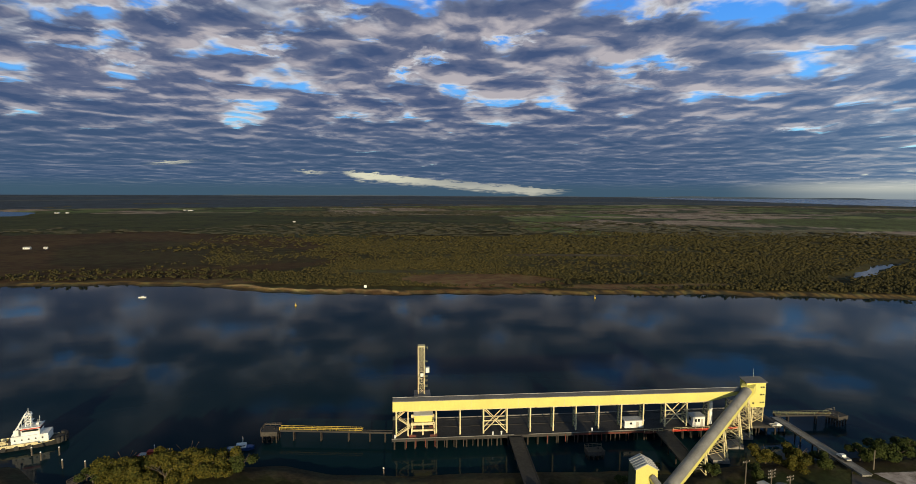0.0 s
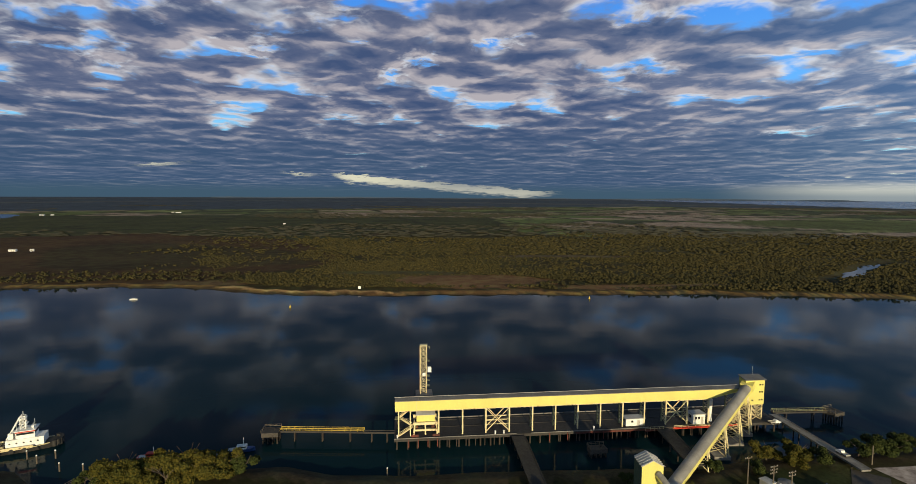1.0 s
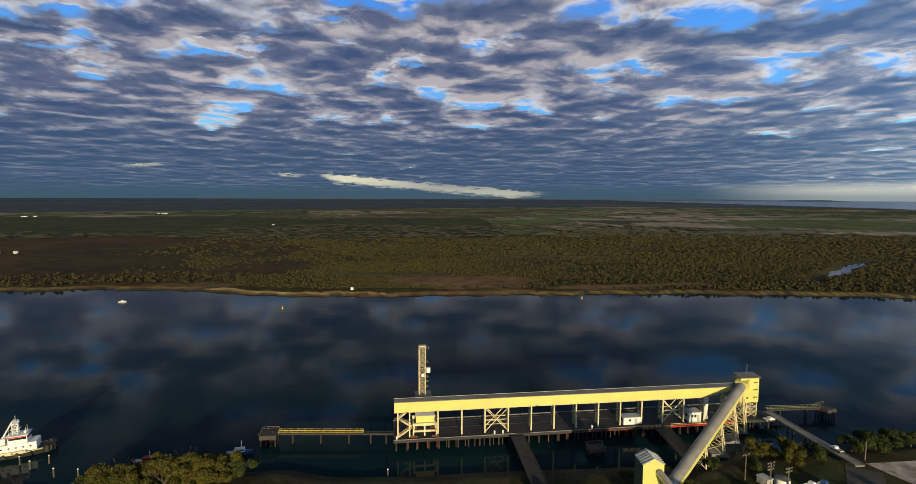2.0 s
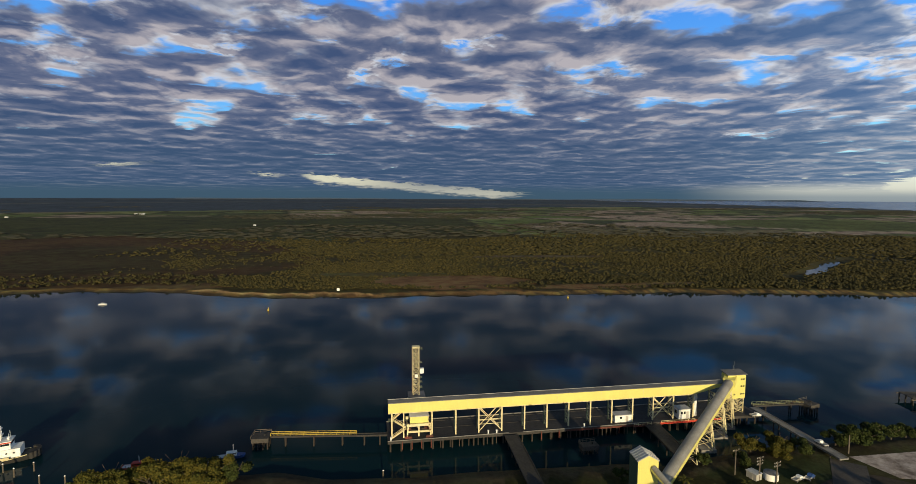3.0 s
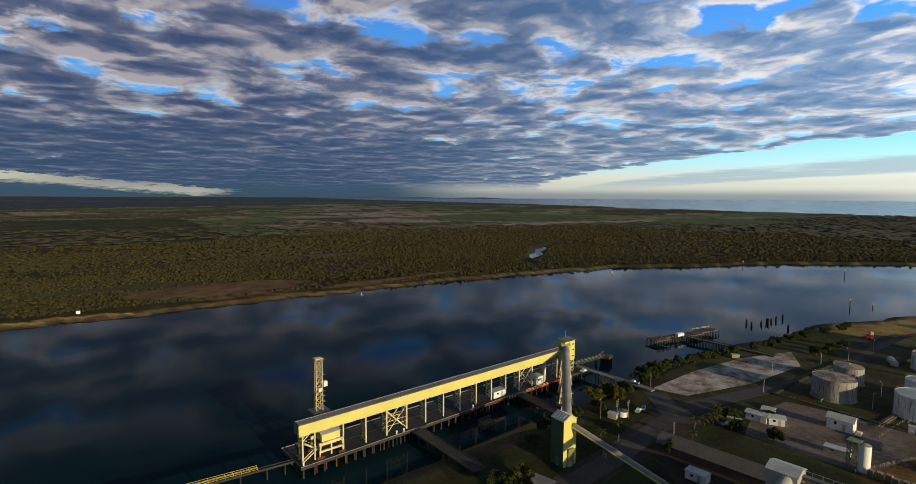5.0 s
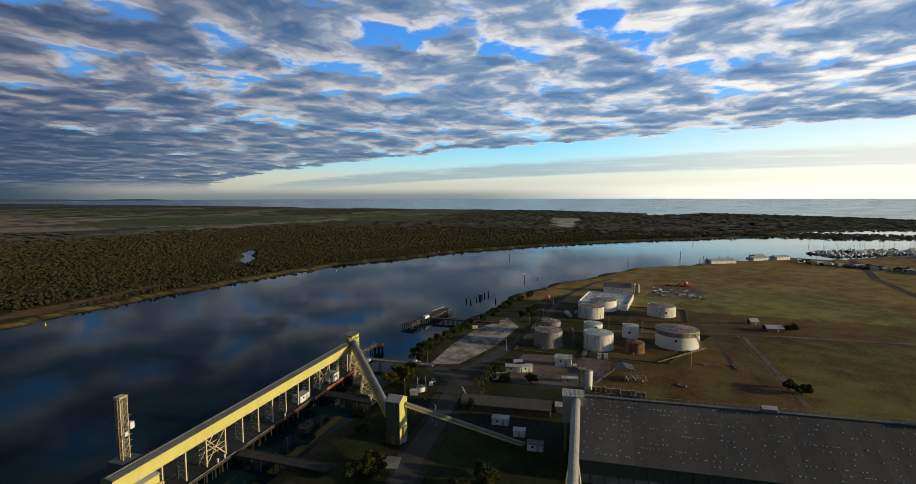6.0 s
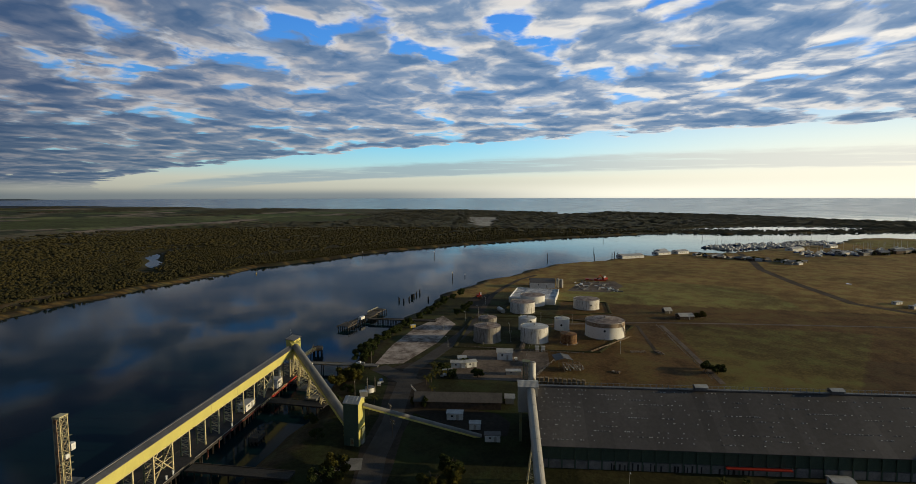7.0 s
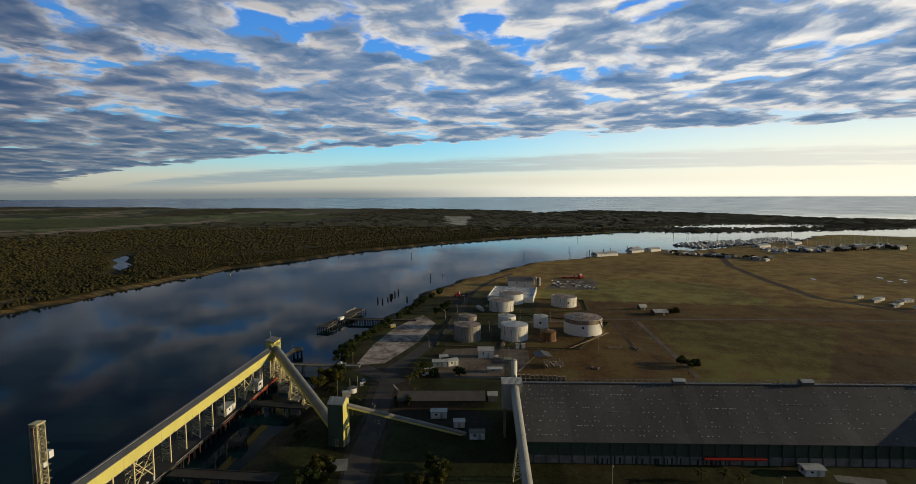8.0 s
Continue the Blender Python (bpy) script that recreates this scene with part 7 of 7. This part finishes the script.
part("locker", Geo().box(-7.4, -1.2, 1.5, -6.2, 1.0, 2.2), RED, tug, "orange deck locker")
part("cargo", Geo().box(-3.6, -1.7, 1.5, -2.9, 1.2, 2.3), TIMBER, tug)
part("funnel", Geo().box(-2.2, -1.2, 3.6, -1.2, -0.4, 5.0).box(-2.2, 0.4, 3.6, -1.2, 1.2, 5.0), WHITE, tug)
braced_tower(tug, 0.1, -0.5, 1.2, 0.5, 5.5, 8.8, 4, 0.13, 0.07, WHITE)
for v in (-1, 1):
    part("mast_leg", Geo().beam((-2.6, v * 1.0, 3.6), (0.1, v * 0.35, 8.7), 0.2), WHITE, tug)
    part("rub_rail", Geo().beam((-8.3, v * 2.2, 1.45), (-4.2, v * 2.74, 1.45), 0.16).beam((-4.2, v * 2.74, 1.45), (2.6, v * 2.74, 1.47), 0.16).beam((2.6, v * 2.74, 1.47), (6.2, v * 1.95, 1.7), 0.16), YELLOW_STEEL, tug, "cream rubbing rail")
part("mast_yard", Geo().box(-0.3, -1.3, 7.5, -0.15, 1.3, 7.62), WHITE, tug)
part("tow_bitt", Geo().rod((-6.6, -0.6, 1.5), (-6.6, -0.6, 2.5), 0.16, n=8).rod((-6.6, 0.6, 1.5), (-6.6, 0.6, 2.5), 0.16, n=8).rod((-6.6, -0.9, 2.1), (-6.6, 0.9, 2.1), 0.1, n=8), YELLOW_STEEL, tug)
part("radar", Geo().box(0.0, -0.9, 8.2, 1.4, 0.9, 8.32).rod((0.7, 0, 8.3), (0.7, 0, 10.0), 0.06, n=5).rod((0.2, 0.6, 8.3), (0.2, 0.6, 9.0), 0.05, n=5).box(-0.2, -0.8, 6.8, 1.6, 0.8, 6.9), WHITE, tug)
for i, a in enumerate(np.linspace(-1.25, 1.25, 7)):
    part("bow_fender", Geo().rod((6.6 + 1.6 * math.cos(a), 2.1 * math.sin(a), 0.7), (6.6 + 1.6 * math.cos(a), 2.1 * math.sin(a), 2.2), 0.5, n=12), BLACK, tug, "black rubber fender")
railing(tug, (-8, -2.5, 2.0), (-3, -2.5, 2.0), 0.6, 1.2, YELLOW_STEEL)
part("winch", Geo().rod((-4.6, -0.9, 2.1), (-4.6, 0.9, 2.1), 0.55, n=14).box(-5.4, -1.1, 1.5, -3.8, -0.9, 2.6).box(-5.4, 0.9, 1.5, -3.8, 1.1, 2.6), YELLOW_STEEL, tug)
jetty("small_jetty", (-83.4, 106.5), (-80.8, 115.5), 1.3, 1.3, "small timber jetty with pale post tops", TIMBER, 2, TIMBER)
for x, y in ((-91.7, 115.5), (-86.0, 115.0), (-97, 121.5), (-103.5, 121.2), (-99.5, 119), (-16.6, 112.6)):
    ob = thing("mooring_pile", pose(x, y, -2), "single pale topped mooring pile", "pile", "mooring piles")
    part("shaft", Geo().rod((0, 0, 0), (0, 0, 4.0), 0.17, n=10), TIMBER, ob)
    part("cap", Geo().rod((0, 0, 4.0), (0, 0, 4.2), 0.2, 0.1, 10), WHITE, ob)


def motor_boat(x, y, rz, lx, paint, label, cabin_mat=None, mast=0.0, group="", name="boat"):
    ob = thing(name, pose(x, y, 0.05, 0, 0, rz), label, "boat", group)
    hull(lx, lx * 0.3, lx * 0.11, paint, ob)
    part("deck", Geo().box(-lx * 0.46, -lx * 0.12, lx * 0.1, lx * 0.3, lx * 0.12, lx * 0.112), ROOF_PALE, ob)
    c = part("cabin", Geo().box(-lx * 0.16, -lx * 0.1, lx * 0.1, lx * 0.2, lx * 0.1, lx * 0.24), cabin_mat or WHITE, ob)
    part("window_band", Geo().box(-lx * 0.13, -lx * 0.103, lx * 0.17, lx * 0.17, lx * 0.103, lx * 0.21), GLASS, c)
    if mast:
        part("mast", Geo().rod((lx * 0.08, 0, lx * 0.1), (lx * 0.08, 0, mast), 0.09, 0.06, 6).rod((lx * 0.08, 0, mast * 0.25), (-lx * 0.35, 0, mast * 0.22), 0.07, n=6), WHITE, ob)
    return ob


motor_boat(-54.0, 124.6, 12, 6.5, BLUE, "blue hulled work boat with a white wheelhouse", None, 3.4)
motor_boat(-60.5, 121.5, 20, 5.0, TUBE_GREY, "grey work boat moored beside another")
motor_boat(-74.0, 121.0, 5, 6.5, RED, "red fishing boat moored behind trees", RED, 3.0)
motor_boat(-69.3, 119.2, 30, 5.5, WHITE, "white motor boat moored behind trees", None, 3.0)
motor_boat(-192, 312, 5, 4.5, WHITE, "small white boat anchored in midstream")

# ---- marina ----
masters = [motor_boat(568, -142, 40, 9, WHITE, "white sailing yacht with a bare mast in the marina", None, 11.0, "marina boats", "yacht"),
           motor_boat(574, -152, 40, 8, WHITE, "white motor cruiser berthed in the marina", None, 0.0, "marina boats", "cruiser"),
           motor_boat(580, -162, 40, 10, BLUE, "blue hulled yacht with a bare mast in the marina", None, 13.0, "marina boats", "yacht")]
rng = random.Random(77)
for i in range(170):
    row = i % 5
    s = rng.uniform(0, 1)
    x, y = 568 + 112 * s + row * 8 + rng.uniform(-4, 4), -136 - 178 * s + row * 5 + rng.uniform(-4, 4)
    copy_thing(masters[rng.randrange(3)], pose(x, y, 0.05, 0, 0, 40 + rng.choice((0, 180)) + rng.uniform(-8, 8)))
for a, b in (((564, -130), (682, -318)), ((586, -122), (706, -308))):
    jetty("pontoon", a, b, 2.2, 0.6, "long grey marina pontoon with moored boats", None, 18, CONCRETE)
for (x, y), rz, lx, ly, h in (((447, -12), -58, 26, 10, 4.0), ((486, -52), -52, 18, 9, 3.6), ((500, -74), -52, 16, 9, 4.2), ((509, -58), -40, 14, 8, 3.4), ((556, -205), -55, 20, 9, 4.0), ((600, -262), -50, 16, 8, 3.8)):
    cabin("marina_shed", pose(x, y, LAND_Z, 0, 0, rz), lx, ly, h * 0.65, "white marina shed with a pale roof", pitched=1.5, windows=3, doors=1, group="marina sheds")
rng = random.Random(5)
for i in range(20):
    s = i / 19
    x, y = 486 - 52 * s + rng.uniform(-9, 9), -92 - 78 * s + rng.uniform(-6, 6)
    cabin("cottage", pose(x, y, LAND_Z, 0, 0, rng.choice((-58, 32)) + rng.uniform(-9, 9)), rng.uniform(5, 9), rng.uniform(4, 6), 1.7, "low cottage near the marina", wall=(WHITE, DIRT, TUBE_GREY)[i % 3], roof=(ROOF_PALE, ROOF_GREY, RUST_BAND)[(i * 7) % 3], pitched=0.9, windows=2, group="marina cottages")
for i in range(16):
    s = rng.random()
    x, y = 522 + 46 * s + rng.uniform(-12, 12), -232 - 125 * s + rng.uniform(-8, 8)
    cabin("boat_shed", pose(x, y, LAND_Z, 0, 0, -58 + rng.uniform(-8, 8)), rng.uniform(8, 17), rng.uniform(6, 9), rng.uniform(2.2, 3.4), "dark grey boat shed on the hardstand", wall=(DIRT, ROOF_GREY, TUBE_GREY)[i % 3], roof=(ROOF_GREY, ROOF_GREY, ROOF_PALE)[i % 3], pitched=1.0, windows=1, group="boat sheds")
for i in range(60):
    s = rng.random()
    x, y = 515 + 80 * s + rng.uniform(-20, 26), -205 - 160 * s + rng.uniform(-14, 14)
    if ashore(np.array([x]), np.array([y]))[0][0] > 4:
        copy_thing(masters[rng.randrange(3)], pose(x, y, LAND_Z + 0.3, 0, 0, rng.uniform(0, 360)))
for i in range(46):
    s = rng.random()
    if i % 2:
        tree(500 - 68 * s + rng.uniform(-10, 10), -84 - 95 * s + rng.uniform(-8, 8), 3, rng.uniform(0.9, 1.6), "dark green garden tree near the marina", None, "marina trees")
    else:
        tree(510 + 60 * s + rng.uniform(-10, 10), -225 - 140 * s + rng.uniform(-12, 12), 3, rng.uniform(0.9, 1.7), "dark green garden tree near the marina", None, "marina trees")
for x, y in ((462, -16), (452, 2), (470, -22), (478, -20), (490, -36), (497, -44), (520, -66), (527, -78)):
    ob = thing("slipway_pile", pose(x + 8, y + 12, -2), "dark slipway pile at the marina", "pile", "slipway piles")
    part("shaft", Geo().rod((0, 0, 0), (0, 0, 6.5), 0.35, 0.3, 8), PILE_DARK, ob)
for x, y, a, b in ((326, -152, 2.6, 1.4), (339, -203, 4, 1.6), (322, -200, 3, 1.3), (330, -213, 3.5, 1.2), (318, -207, 2, 1.1)):
    sheet("puddle", [(x + a * (1 + 0.2 * math.sin(3 * i)) * math.cos(i * 0.449), y + b * (1 + 0.25 * math.sin(2 * i + x)) * math.sin(i * 0.449)) for i in range(14)], PUDDLE, "shallow puddle of standing water in the grass", 0.03, "puddle")
# farm houses on the far plain
for x, y, lx in ((-470, 558, 7), (-449, 560, 3.5), (-905, 1740, 16), (-925, 1750, 9), (-1150, 1480, 13), (-1125, 1490, 8), (-350, 1100, 5)):
    cabin("farm_house", pose(x, y, LAND_Z + float(lift(math.hypot(x, y - 60))), 0, 0, 5), lx, lx * 0.45, 2.0, "distant white farm building on the plain", pitched=0.9, windows=2, group="farm buildings")
